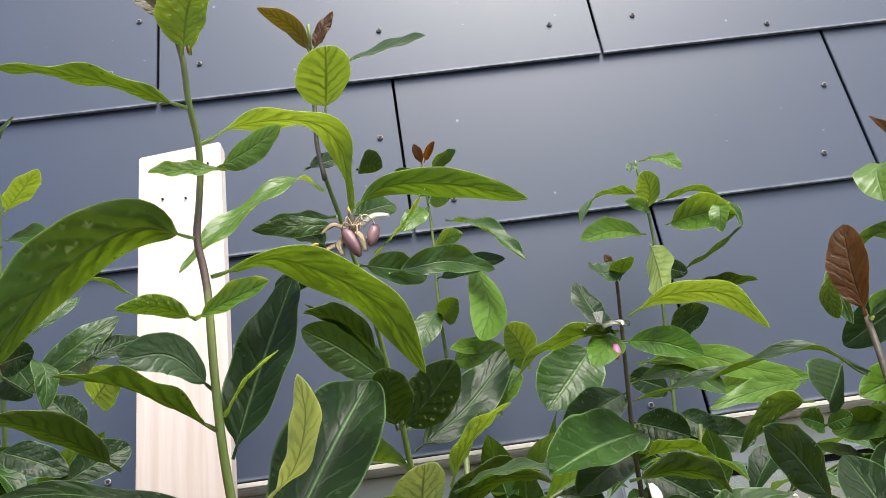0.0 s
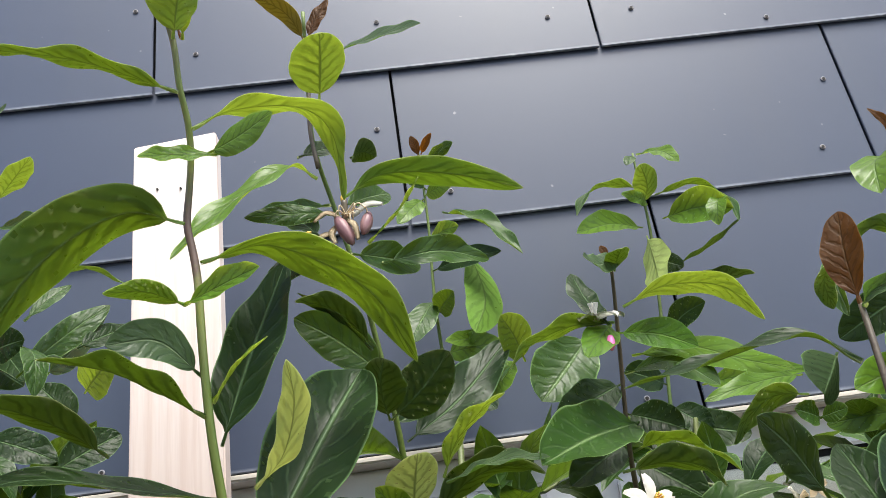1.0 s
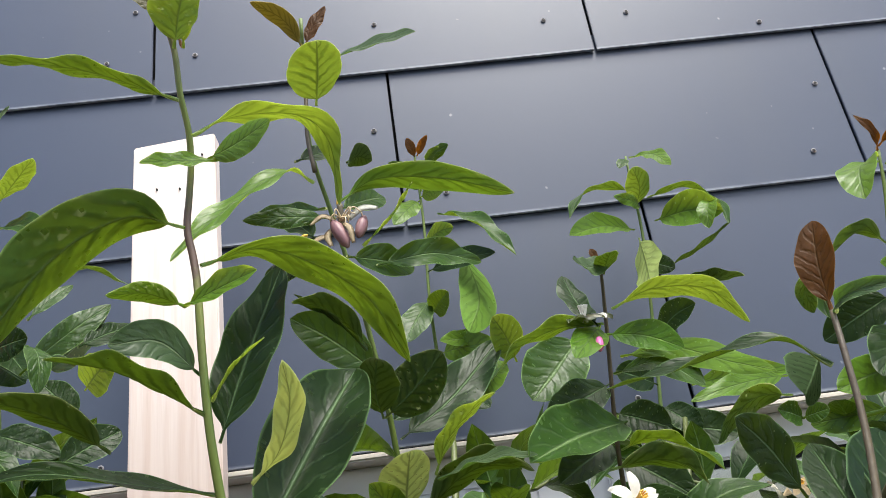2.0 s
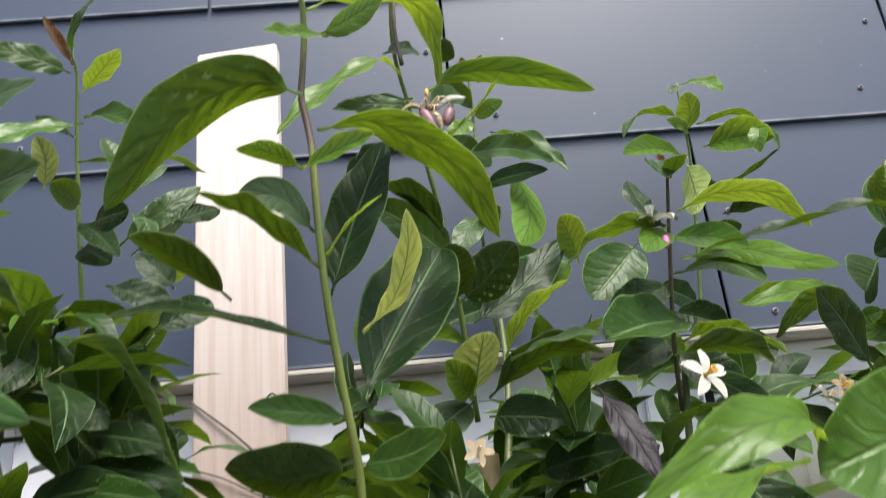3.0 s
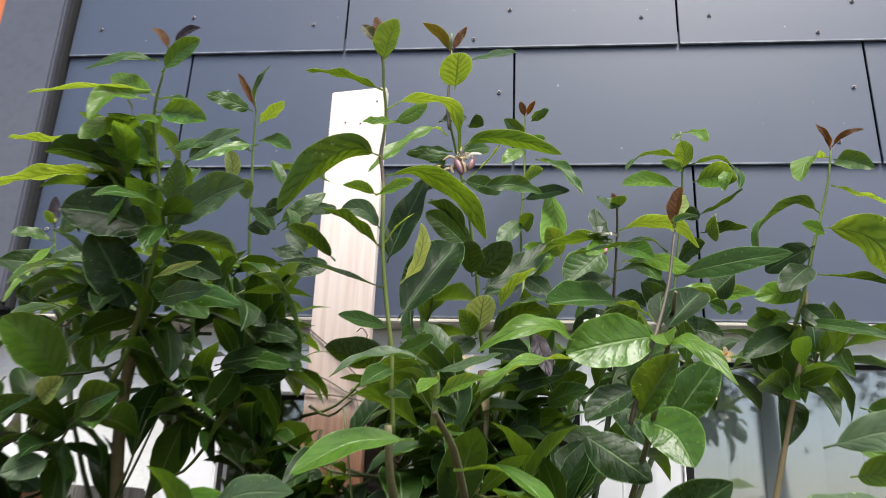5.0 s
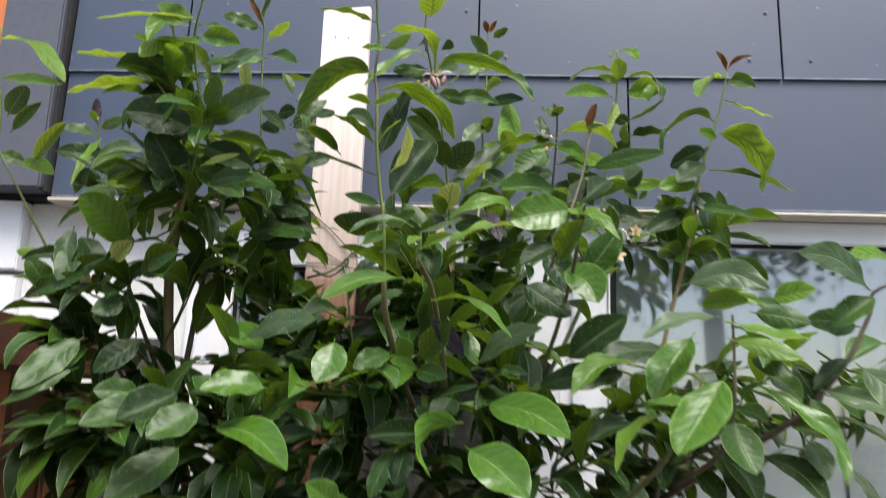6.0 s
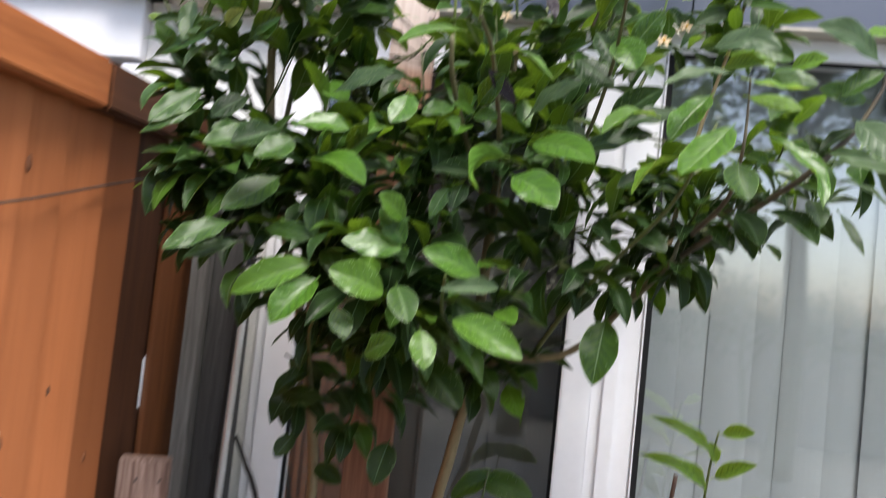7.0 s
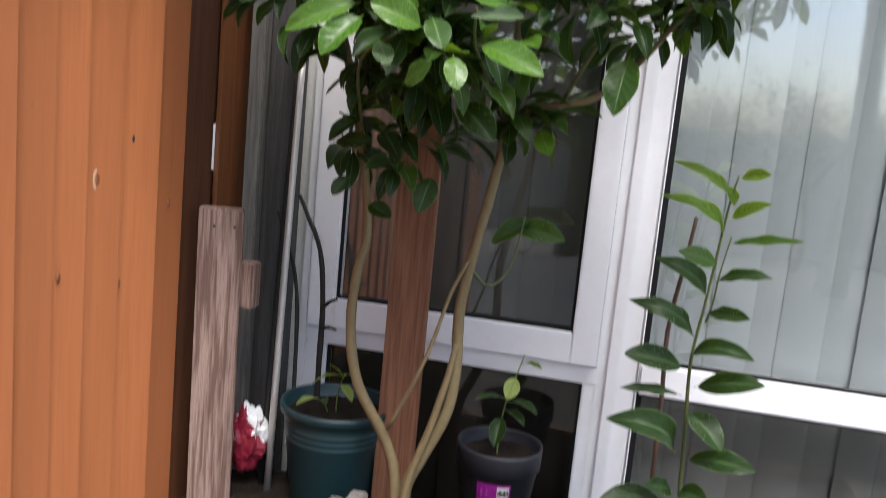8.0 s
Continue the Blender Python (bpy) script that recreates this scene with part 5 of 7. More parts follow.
    leaf((-0.315, 0.400, 2.067), (-0.292, 0.370, 2.104), 0.025, 145, 0, 'G', ((-0.298, 0.385, 2.086),))
    leaf((-0.370, 0.430, 2.077), (-0.415, 0.420, 2.099), 0.032, -76, 0, 'M', ((-0.391, 0.425, 2.095),))
    leaf((-0.323, 0.420, 2.021), (-0.243, 0.400, 1.986), 0.036, 70, 0.04, 'D')
    leaf((-0.328, 0.420, 2.006), (-0.388, 0.400, 1.985), 0.033, -83, 0.04, 'D')
    leaf((-0.335, 0.440, 1.998), (-0.252, 0.400, 1.944), 0.037, 54, 0.04, 'M')
    leaf((-0.340, 0.440, 1.983), (-0.391, 0.400, 1.957), 0.038, -75, 0.04, 'D')
    leaf((-0.365, 0.440, 1.987), (-0.424, 0.400, 1.958), 0.021, -55, 0, 'B', ((-0.398, 0.420, 1.978),))

    leaf((-0.290, 0.360, 2.010), (-0.202, 0.330, 1.983), 0.020, -41, 0.16, 'D')
    leaf((-0.286, 0.360, 1.950), (-0.211, 0.300, 1.944), 0.023, 84, 0.05, 'D')
    leaf((-0.277, 0.360, 1.961), (-0.182, 0.300, 1.930), 0.024, 67, 0.05, 'M')
    leaf((-0.313, 0.400, 1.986), (-0.249, 0.360, 1.990), 0.009, 93, 0.04, 'Y')
    leaf((-0.214, 0.400, 1.992), (-0.135, 0.340, 1.906), 0.019, -50, 0, 'M', ((-0.181, 0.380, 1.975), (-0.157, 0.360, 1.943),))


def fence_shoot():
    twig(((-0.621, 0.440, 1.981), (-0.619, 0.433, 2.071), (-0.633, 0.427, 2.147), (-0.630, 0.420, 2.193)), 0.0022, 0.0014)
    leaf((-0.629, 0.420, 2.176), (-0.502, 0.380, 2.093), 0.038, 15, 0, 'L', ((-0.563, 0.400, 2.158),))
    leaf((-0.619, 0.420, 2.115), (-0.505, 0.380, 2.090), 0.018, 69, 0.05, 'L')
    leaf((-0.600, 0.420, 2.058), (-0.578, 0.420, 2.104), 0.032, 99, 0.05, 'M')
    leaf((-0.592, 0.420, 2.035), (-0.542, 0.400, 2.072), 0.018, 113, 0.05, 'M')
    leaf((-0.603, 0.500, 2.016), (-0.532, 0.450, 2.063), 0.022, 122, 0.05, 'L')
    leaf((-0.620, 0.500, 2.020), (-0.556, 0.480, 1.994), 0.026, 57, 0.05, 'L')
    leaf((-0.611, 0.500, 2.016), (-0.640, 0.480, 2.025), 0.023, -74, 0.05, 'M')


def small_shoot():
    twig(((-0.519, 0.660, 1.859), (-0.540, 0.652, 1.941), (-0.554, 0.644, 2.000), (-0.566, 0.636, 2.060), (-0.575, 0.628, 2.107), (-0.575, 0.620, 2.136)), 0.0022, 0.0012)
    leaf((-0.573, 0.620, 2.122), (-0.581, 0.620, 2.169), 0.016, -41, 0, 'P', ((-0.579, 0.620, 2.145),))
    leaf((-0.576, 0.620, 2.129), (-0.580, 0.600, 2.139), 0.013, -114, 0.03, 'L')
    leaf((-0.569, 0.620, 2.103), (-0.607, 0.580, 2.099), 0.021, -60, 0, 'M', ((-0.593, 0.600, 2.108),))
    leaf((-0.570, 0.620, 2.118), (-0.504, 0.580, 2.118), 0.021, 94, 0.05, 'M')
    leaf((-0.536, 0.620, 2.032), (-0.615, 0.580, 2.064), 0.040, -77, 0, 'D', ((-0.567, 0.600, 2.062),))
    leaf((-0.598, 0.620, 2.004), (-0.568, 0.600, 2.044), 0.020, 121, 0.07, 'M')
    leaf((-0.478, 0.600, 2.071), (-0.536, 0.560, 2.048), 0.028, -63, 0, 'G', ((-0.509, 0.580, 2.069),))
    leaf((-0.555, 0.600, 2.092), (-0.541, 0.500, 1.985), 0.013, -8, 0.05, 'L')
    leaf((-0.562, 0.640, 2.043), (-0.488, 0.600, 2.049), 0.029, 91, 0.05, 'D')
    leaf((-0.561, 0.640, 2.034), (-0.596, 0.600, 2.022), 0.034, -71, 0.05, 'D')


def lower_crown():
    leaf((-0.200, 0.300, 1.500), (-0.305, 0.270, 1.448), 0.045, -61, 0.06, 'B')
    leaf((-0.194, 0.300, 1.481), (-0.238, 0.250, 1.414), 0.050, -37, 0.06, 'B')
    leaf((-0.092, 0.280, 1.465), (-0.165, 0.240, 1.492), 0.052, -69, 0.05, 'B')
    leaf((-0.076, 0.300, 1.530), (-0.158, 0.260, 1.532), 0.041, -63, 0.05, 'B')
    leaf((-0.079, 0.300, 1.532), (-0.116, 0.280, 1.581), 0.040, -83, 0.05, 'M')
    leaf((0.033, 0.280, 1.499), (-0.047, 0.240, 1.529), 0.042, -68, 0.06, 'B')
    leaf((-0.084, 0.280, 1.484), (-0.055, 0.240, 1.435), 0.043, 18, 0.04, 'M')
    leaf((-0.043, 0.260, 1.431), (-0.027, 0.230, 1.380), 0.038, 6, 0.05, 'B')
    leaf((-0.008, 0.260, 1.447), (0.093, 0.220, 1.407), 0.045, 47, 0.06, 'B')
    leaf((-0.162, 0.280, 1.446), (-0.135, 0.250, 1.407), 0.035, 20, 0.04, 'M')
    leaf((0.058, 0.280, 1.492), (-0.019, 0.240, 1.481), 0.024, -63, 0.05, 'G')
    leaf((0.051, 0.300, 1.462), (0.077, 0.250, 1.447), 0.033, 28, 0.05, 'B')
    leaf((-0.119, 0.280, 1.384), (-0.068, 0.240, 1.414), 0.034, 82, 0.05, 'M')
    leaf((-0.317, 0.380, 1.544), (-0.211, 0.360, 1.535), 0.034, 55, 0.06, 'M')
    leaf((-0.332, 0.320, 1.547), (-0.399, 0.250, 1.497), 0.036, -47, 0.06, 'M')
    leaf((-0.322, 0.340, 1.521), (-0.394, 0.300, 1.487), 0.023, -55, 0.06, 'D')
    leaf((-0.252, 0.360, 1.651), (-0.140, 0.280, 1.608), 0.048, 28, 0, 'B', ((-0.191, 0.320, 1.642),))
    leaf((-0.300, 0.400, 1.628), (-0.360, 0.330, 1.563), 0.052, -39, 0, 'M', ((-0.322, 0.365, 1.598),))
    leaf((0.069, 0.300, 1.686), (0.156, 0.220, 1.653), 0.046, 48, 0, 'B', ((0.119, 0.260, 1.677),))
    leaf((0.050, 0.280, 1.640), (0.115, 0.220, 1.593), 0.056, 41, 0, 'B', ((0.085, 0.250, 1.620),))
    leaf((0.047, 0.300, 1.665), (0.017, 0.240, 1.609), 0.035, 72, 0, 'B', ((0.017, 0.280, 1.662), (0.004, 0.260, 1.638),))
    leaf((0.322, 0.260, 1.722), (0.254, 0.190, 1.641), 0.053, -16, 0, 'B', ((0.286, 0.225, 1.677),))
    leaf((0.301, 0.300, 1.771), (0.246, 0.260, 1.694), 0.048, -17, 0, 'B', ((0.271, 0.280, 1.734),))
    leaf((0.268, 0.300, 1.684), (0.204, 0.240, 1.621), 0.030, 14, 0, 'L', ((0.229, 0.270, 1.661),))
    leaf((0.238, 0.320, 1.738), (0.162, 0.260, 1.697), 0.038, -14, 0, 'B', ((0.197, 0.290, 1.732),))
    leaf((-0.112, 0.360, 1.759), (-0.123, 0.320, 1.704), 0.045, -17, 0, 'B', ((-0.112, 0.340, 1.730),))
    leaf((-0.268, 0.440, 1.786), (-0.212, 0.400, 1.747), 0.042, 35, 0, 'B', ((-0.243, 0.420, 1.768),))
    leaf((-0.237, 0.400, 1.758), (-0.132, 0.340, 1.779), 0.037, 70, 0, 'G', ((-0.187, 0.370, 1.777),))
    leaf((-0.020, 0.250, 1.816), (-0.103, 0.220, 1.786), 0.034, -35, 0, 'B', ((-0.064, 0.235, 1.810),))
    leaf((0.008, 0.280, 1.797), (0.096, 0.220, 1.752), 0.034, 2, 0, 'B', ((0.052, 0.250, 1.793),))
    leaf((0.160, 0.400, 1.856), (0.204, 0.360, 1.811), 0.053, 52, 0, 'B', ((0.190, 0.380, 1.842),))
    leaf((0.057, 0.360, 1.729), (0.133, 0.300, 1.772), 0.033, 69, 0, 'G', ((0.090, 0.330, 1.760),))
    leaf((0.321, 0.260, 1.785), (0.228, 0.220, 1.754), 0.026, -31, 0, 'G', ((0.269, 0.240, 1.777),))
    leaf((0.354, 0.260, 1.714), (0.414, 0.200, 1.618), 0.026, 21, 0, 'B', ((0.380, 0.240, 1.694), (0.413, 0.220, 1.659),))
    leaf((0.456, 0.260, 1.739), (0.505, 0.200, 1.671), 0.041, 52, 0.05, 'G')
    leaf((0.472, 0.340, 1.638), (0.496, 0.300, 1.578), 0.014, 30, 0.05, 'D')
    leaf((0.513, 0.340, 1.831), (0.418, 0.300, 1.866), 0.037, -85, 0, 'G', ((0.470, 0.320, 1.862),))
    leaf((0.462, 0.340, 1.782), (0.517, 0.340, 1.822), 0.032, 57, 0.05, 'M')
    leaf((0.358, 0.400, 1.870), (0.418, 0.400, 1.851), 0.039, 83, 0.05, 'M')
    leaf((0.362, 0.300, 1.796), (0.421, 0.280, 1.783), 0.030, 76, 0.05, 'M')
    leaf((-0.437, 0.480, 1.889), (-0.483, 0.420, 1.948), 0.062, -96, 0, 'B', ((-0.454, 0.450, 1.921),))
    leaf((-0.436, 0.440, 1.864), (-0.402, 0.420, 1.885), 0.028, 116, 0.03, 'Y')
    leaf((-0.523, 0.460, 1.813), (-0.555, 0.440, 1.865), 0.037, -74, 0.05, 'M')
    leaf((-0.544, 0.460, 1.872), (-0.571, 0.440, 1.873), 0.021, -78, 0.05, 'L')
    leaf((-0.498, 0.460, 1.879), (-0.551, 0.420, 1.858), 0.019, -70, 0.06, 'D')
    leaf((-0.491, 0.460, 1.892), (-0.497, 0.420, 1.830), 0.033, -22, 0.05, 'M')
    leaf((-0.411, 0.440, 1.807), (-0.436, 0.400, 1.788), 0.032, -63, 0.05, 'G')
    leaf((-0.393, 0.440, 1.858), (-0.330, 0.400, 1.871), 0.035, 98, 0.05, 'M')
    leaf((0.201, 0.460, 1.470), (0.187, 0.420, 1.369), 0.057, -7, 0.05, 'M')
    leaf((-0.280, 0.550, 1.222), (-0.301, 0.520, 1.184), 0.033, -39, 0.05, 'D')
    leaf((-0.246, 0.560, 1.172), (-0.192, 0.540, 1.153), 0.038, 50, 0.05, 'D')
    leaf((-0.111, 0.500, 1.242), (-0.122, 0.460, 1.176), 0.048, -16, 0.05, 'D')
    leaf((-0.071, 0.460, 1.371), (0.003, 0.420, 1.312), 0.058, 41, 0.05, 'D')
    leaf((-0.261, 0.550, 1.328), (-0.316, 0.520, 1.281), 0.029, -53, 0.20, 'D')
    leaf((-0.318, 0.550, 1.281), (-0.226, 0.500, 1.290), 0.036, 63, 0.05, 'D')
    leaf((-0.002, 0.800, 1.135), (0.115, 0.780, 1.118), 0.054, 51, 0.05, 'M')
    leaf((0.050, 0.800, 1.153), (-0.037, 0.780, 1.096), 0.041, -51, 0.05, 'M')
    leaf((-0.451, 0.420, 1.758), (-0.497, 0.350, 1.685), 0.044, -41, 0, 'M', ((-0.477, 0.385, 1.722),))
    leaf((-0.443, 0.400, 1.717), (-0.509, 0.350, 1.667), 0.021, -57, 0.06, 'M')
    leaf((-0.388, 0.460, 1.761), (-0.434, 0.420, 1.712), 0.036, -57, 0.04, 'D')
    leaf((-0.361, 0.420, 1.685), (-0.412, 0.380, 1.689), 0.038, -67, 0.04, 'M')
    leaf((-0.293, 0.360, 1.692), (-0.343, 0.300, 1.655), 0.051, -50, 0, 'D', ((-0.316, 0.330, 1.673),))
    leaf((-0.299, 0.340, 1.674), (-0.375, 0.280, 1.648), 0.041, -56, 0, 'M', ((-0.348, 0.310, 1.662),))
    leaf((-0.264, 0.340, 1.677), (-0.302, 0.290, 1.636), 0.047, -43, 0, 'M', ((-0.280, 0.315, 1.655),))
    leaf((-0.185, 0.360, 1.696), (-0.258, 0.320, 1.692), 0.038, -51, 0, 'B', ((-0.220, 0.340, 1.700),))
    leaf((-0.203, 0.400, 1.712), (-0.211, 0.360, 1.666), 0.034, -15, 0.05, 'M')
    leaf((-0.201, 0.380, 1.664), (-0.138, 0.340, 1.698), 0.042, 90, 0.04, 'M')
    leaf((-0.397, 0.440, 1.840), (-0.342, 0.420, 1.878), 0.043, 100, 0.04, 'M')
    leaf((-0.505, 0.460, 1.914), (-0.500, 0.430, 1.837), 0.028, -2, 0.05, 'G')
    leaf((-0.512, 0.460, 1.835), (-0.439, 0.430, 1.868), 0.030, 94, 0.05, 'M')
    leaf((-0.567, 0.460, 1.810), (-0.459, 0.420, 1.838), 0.028, 85, 0.06, 'M')
    leaf((-0.425, 0.460, 1.775), (-0.458, 0.440, 1.796), 0.027, -73, 0.05, 'D')
    leaf((-0.045, 0.380, 1.747), (-0.083, 0.330, 1.722), 0.028, -45, 0.05, 'M')
    leaf((-0.015, 0.310, 1.729), (-0.027, 0.280, 1.754), 0.025, -123, 0.05, 'B')
    leaf((-0.006, 0.310, 1.731), (0.031, 0.280, 1.771), 0.031, 105, 0.05, 'M')
    leaf((-0.004, 0.310, 1.721), (-0.035, 0.280, 1.728), 0.017, -72, 0.05, 'B')
    leaf((-0.009, 0.310, 1.721), (0.027, 0.280, 1.711), 0.026, 58, 0.05, 'M')
    leaf((0.049, 0.310, 1.735), (0.008, 0.280, 1.776), 0.022, -97, 0.03, 'P')
    leaf((0.032, 0.360, 1.696), (0.015, 0.320, 1.657), 0.036, -16, 0.05, 'D')
    leaf((0.009, 0.380, 1.650), (-0.064, 0.340, 1.646), 0.032, -63, 0.05, 'D')
    leaf((-0.033, 0.360, 1.635), (-0.057, 0.330, 1.577), 0.026, -24, 0.05, 'M')
    leaf((-0.019, 0.360, 1.636), (-0.027, 0.330, 1.593), 0.033, -4, 0.05, 'D')
    leaf((-0.082, 0.300, 1.567), (-0.115, 0.260, 1.597), 0.037, -88, 0.05, 'B')
    leaf((0.191, 0.420, 1.846), (0.237, 0.400, 1.911), 0.043, 89, 0.05, 'M')
    leaf((0.285, 0.290, 1.822), (0.368, 0.250, 1.814), 0.036, 69, 0, 'G', ((0.332, 0.270, 1.833),))
    leaf((0.306, 0.300, 1.802), (0.352, 0.270, 1.803), 0.026, 69, 0.06, 'L')
    leaf((0.324, 0.260, 1.780), (0.393, 0.210, 1.757), 0.028, 21, 0, 'L', ((0.359, 0.235, 1.765),))
    leaf((0.332, 0.280, 1.763), (0.395, 0.240, 1.740), 0.027, 50, 0, 'L', ((0.362, 0.260, 1.753),))
    leaf((0.331, 0.270, 1.679), (0.339, 0.230, 1.624), 0.047, 10, 0, 'M', ((0.331, 0.250, 1.651),))
    leaf((0.395, 0.330, 1.816), (0.436, 0.300, 1.824), 0.030, 72, 0.05, 'L')
    leaf((0.516, 0.380, 1.793), (0.437, 0.340, 1.795), 0.034, -77, 0.05, 'M')
    leaf((0.502, 0.380, 1.757), (0.450, 0.360, 1.716), 0.023, -34, 0.05, 'D')
    leaf((0.456, 0.360, 1.716), (0.511, 0.320, 1.698), 0.022, 59, 0.05, 'G')
    leaf((0.443, 0.360, 1.710), (0.463, 0.340, 1.654), 0.025, 39, 0.05, 'M')
    leaf((0.441, 0.400, 1.752), (0.463, 0.380, 1.698), 0.033, 47, 0.05, 'D')
    leaf((0.243, 0.400, 1.732), (0.171, 0.360, 1.707), 0.031, -51, 0.08, 'D')
    leaf((0.172, 0.440, 1.746), (0.248, 0.420, 1.804), 0.048, 74, 0.04, 'D')
    leaf((0.130, 0.460, 1.710), (0.229, 0.440, 1.741), 0.035, 70, 0.04, 'D')
    leaf((0.113, 0.440, 1.847), (0.177, 0.420, 1.802), 0.048, 65, 0.04, 'D')
    leaf((0.143, 0.460, 1.898), (0.179, 0.440, 1.834), 0.041, 50, 0.04, 'D')
    leaf((0.311, 0.310, 1.825), (0.370, 0.280, 1.802), 0.020, 65, 0.07, 'L')
    leaf((0.377, 0.340, 1.819), (0.398, 0.310, 1.787), 0.031, 24, 0.07, 'M')
    leaf((0.567, 0.370, 1.870), (0.486, 0.330, 1.868), 0.029, -44, 0, 'L', ((0.525, 0.350, 1.876),))
    leaf((0.471, 0.380, 1.711), (0.534, 0.320, 1.686), 0.030, 40, 0, 'G', ((0.502, 0.350, 1.702),))
    leaf((0.479, 0.400, 1.690), (0.538, 0.340, 1.646), 0.015, 19, 0, 'D', ((0.513, 0.370, 1.675),))
    leaf((0.342, 0.300, 1.690), (0.366, 0.270, 1.676), 0.026, 34, 0.07, 'M')
    leaf((0.362, 0.440, 1.639), (0.389, 0.380, 1.584), 0.038, 17, 0, 'D', ((0.381, 0.410, 1.615),))
    leaf((0.403, 0.420, 1.641), (0.452, 0.340, 1.589), 0.038, 26, 0, 'D', ((0.435, 0.380, 1.622),))
    leaf((0.454, 0.400, 1.659), (0.460, 0.360, 1.615), 0.031, 8, 0.07, 'G')
    leaf((0.332, 0.460, 1.620), (0.360, 0.420, 1.576), 0.034, 20, 0.07, 'D')
    leaf((0.375, 0.440, 1.604), (0.386, 0.400, 1.567), 0.022, -6, 0.07, 'D')
    leaf((0.408, 0.440, 1.597), (0.421, 0.400, 1.570), 0.020, -7, 0.07, 'M')
    leaf((0.371, 0.340, 1.749), (0.408, 0.310, 1.726), 0.029, 44, 0.07, 'M')
    leaf((0.261, 0.420, 1.668), (0.193, 0.380, 1.648), 0.030, -38, 0, 'D', ((0.225, 0.400, 1.665),))
    leaf((0.231, 0.480, 1.599), (0.275, 0.440, 1.570), 0.039, 38, 0.07, 'D')
    leaf((0.434, 0.400, 1.675), (0.462, 0.360, 1.661), 0.026, 30, 0.07, 'M')
    leaf((0.302, 0.400, 1.759), (0.192, 0.360, 1.731), 0.037, -44, 0, 'D', ((0.243, 0.380, 1.756),))


def sapling_shoot():
    twig(((0.405, 0.730, 0.614), (0.396, 0.730, 0.780), (0.388, 0.730, 0.919), (0.399, 0.730, 1.035), (0.409, 0.730, 1.147), (0.417, 0.730, 1.235), (0.426, 0.730, 1.288)), 0.0042, 0.0018, OLIVE_TWIG)
    twig(((0.404, 0.729, 1.000), (0.412, 0.728, 1.034), (0.418, 0.727, 1.104), (0.429, 0.727, 1.172)), 0.0024, 0.0012, OLIVE_TWIG)
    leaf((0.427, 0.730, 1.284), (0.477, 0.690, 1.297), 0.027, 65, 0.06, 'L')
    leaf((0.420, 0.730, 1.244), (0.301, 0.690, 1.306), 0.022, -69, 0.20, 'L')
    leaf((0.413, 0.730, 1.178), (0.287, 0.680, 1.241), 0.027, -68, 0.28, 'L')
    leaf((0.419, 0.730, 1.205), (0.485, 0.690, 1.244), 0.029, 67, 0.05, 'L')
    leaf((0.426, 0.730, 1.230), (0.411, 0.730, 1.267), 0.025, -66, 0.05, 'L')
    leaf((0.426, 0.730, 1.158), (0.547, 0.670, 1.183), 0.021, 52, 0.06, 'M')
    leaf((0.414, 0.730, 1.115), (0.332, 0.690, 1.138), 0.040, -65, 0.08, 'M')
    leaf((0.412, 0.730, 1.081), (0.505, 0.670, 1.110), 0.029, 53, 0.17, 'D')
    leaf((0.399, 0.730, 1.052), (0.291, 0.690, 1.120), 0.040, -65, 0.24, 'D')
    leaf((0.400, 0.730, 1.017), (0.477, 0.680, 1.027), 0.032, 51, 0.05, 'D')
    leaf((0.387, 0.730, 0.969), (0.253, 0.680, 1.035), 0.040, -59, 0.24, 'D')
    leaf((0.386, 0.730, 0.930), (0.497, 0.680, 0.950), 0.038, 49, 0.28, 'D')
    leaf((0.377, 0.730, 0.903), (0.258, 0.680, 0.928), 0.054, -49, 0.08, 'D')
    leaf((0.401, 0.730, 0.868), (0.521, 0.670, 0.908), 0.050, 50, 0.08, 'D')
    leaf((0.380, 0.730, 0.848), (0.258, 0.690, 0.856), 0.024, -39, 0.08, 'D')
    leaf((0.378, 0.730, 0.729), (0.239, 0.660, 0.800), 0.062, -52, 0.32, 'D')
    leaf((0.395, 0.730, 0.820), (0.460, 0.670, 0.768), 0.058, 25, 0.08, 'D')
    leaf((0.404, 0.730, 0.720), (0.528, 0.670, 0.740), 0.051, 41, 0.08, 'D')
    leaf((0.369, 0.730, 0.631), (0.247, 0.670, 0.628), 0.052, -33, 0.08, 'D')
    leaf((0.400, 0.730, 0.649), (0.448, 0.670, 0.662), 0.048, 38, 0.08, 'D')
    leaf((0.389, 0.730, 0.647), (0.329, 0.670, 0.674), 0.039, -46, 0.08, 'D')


# ---- the citrus tree ----
tree = thing("citrus_tree", -0.165, 0.68, 0.455, "bushy citrus tree with many green leaves tied to the stake", "tree")
def trunk(*points, girth):
    twig(points, girth[0], girth[1], TAN_BARK, "trunk")


def branch(*points, girth):
    twig(points, girth[0], girth[1], DARK_TWIG if girth[1] < 0.0019 and points[0][0] > 0.2 else OLIVE_TWIG if girth[0] < 0.0041 else BROWN_TWIG if girth[0] < 0.0065 else TAN_BARK, "branch")


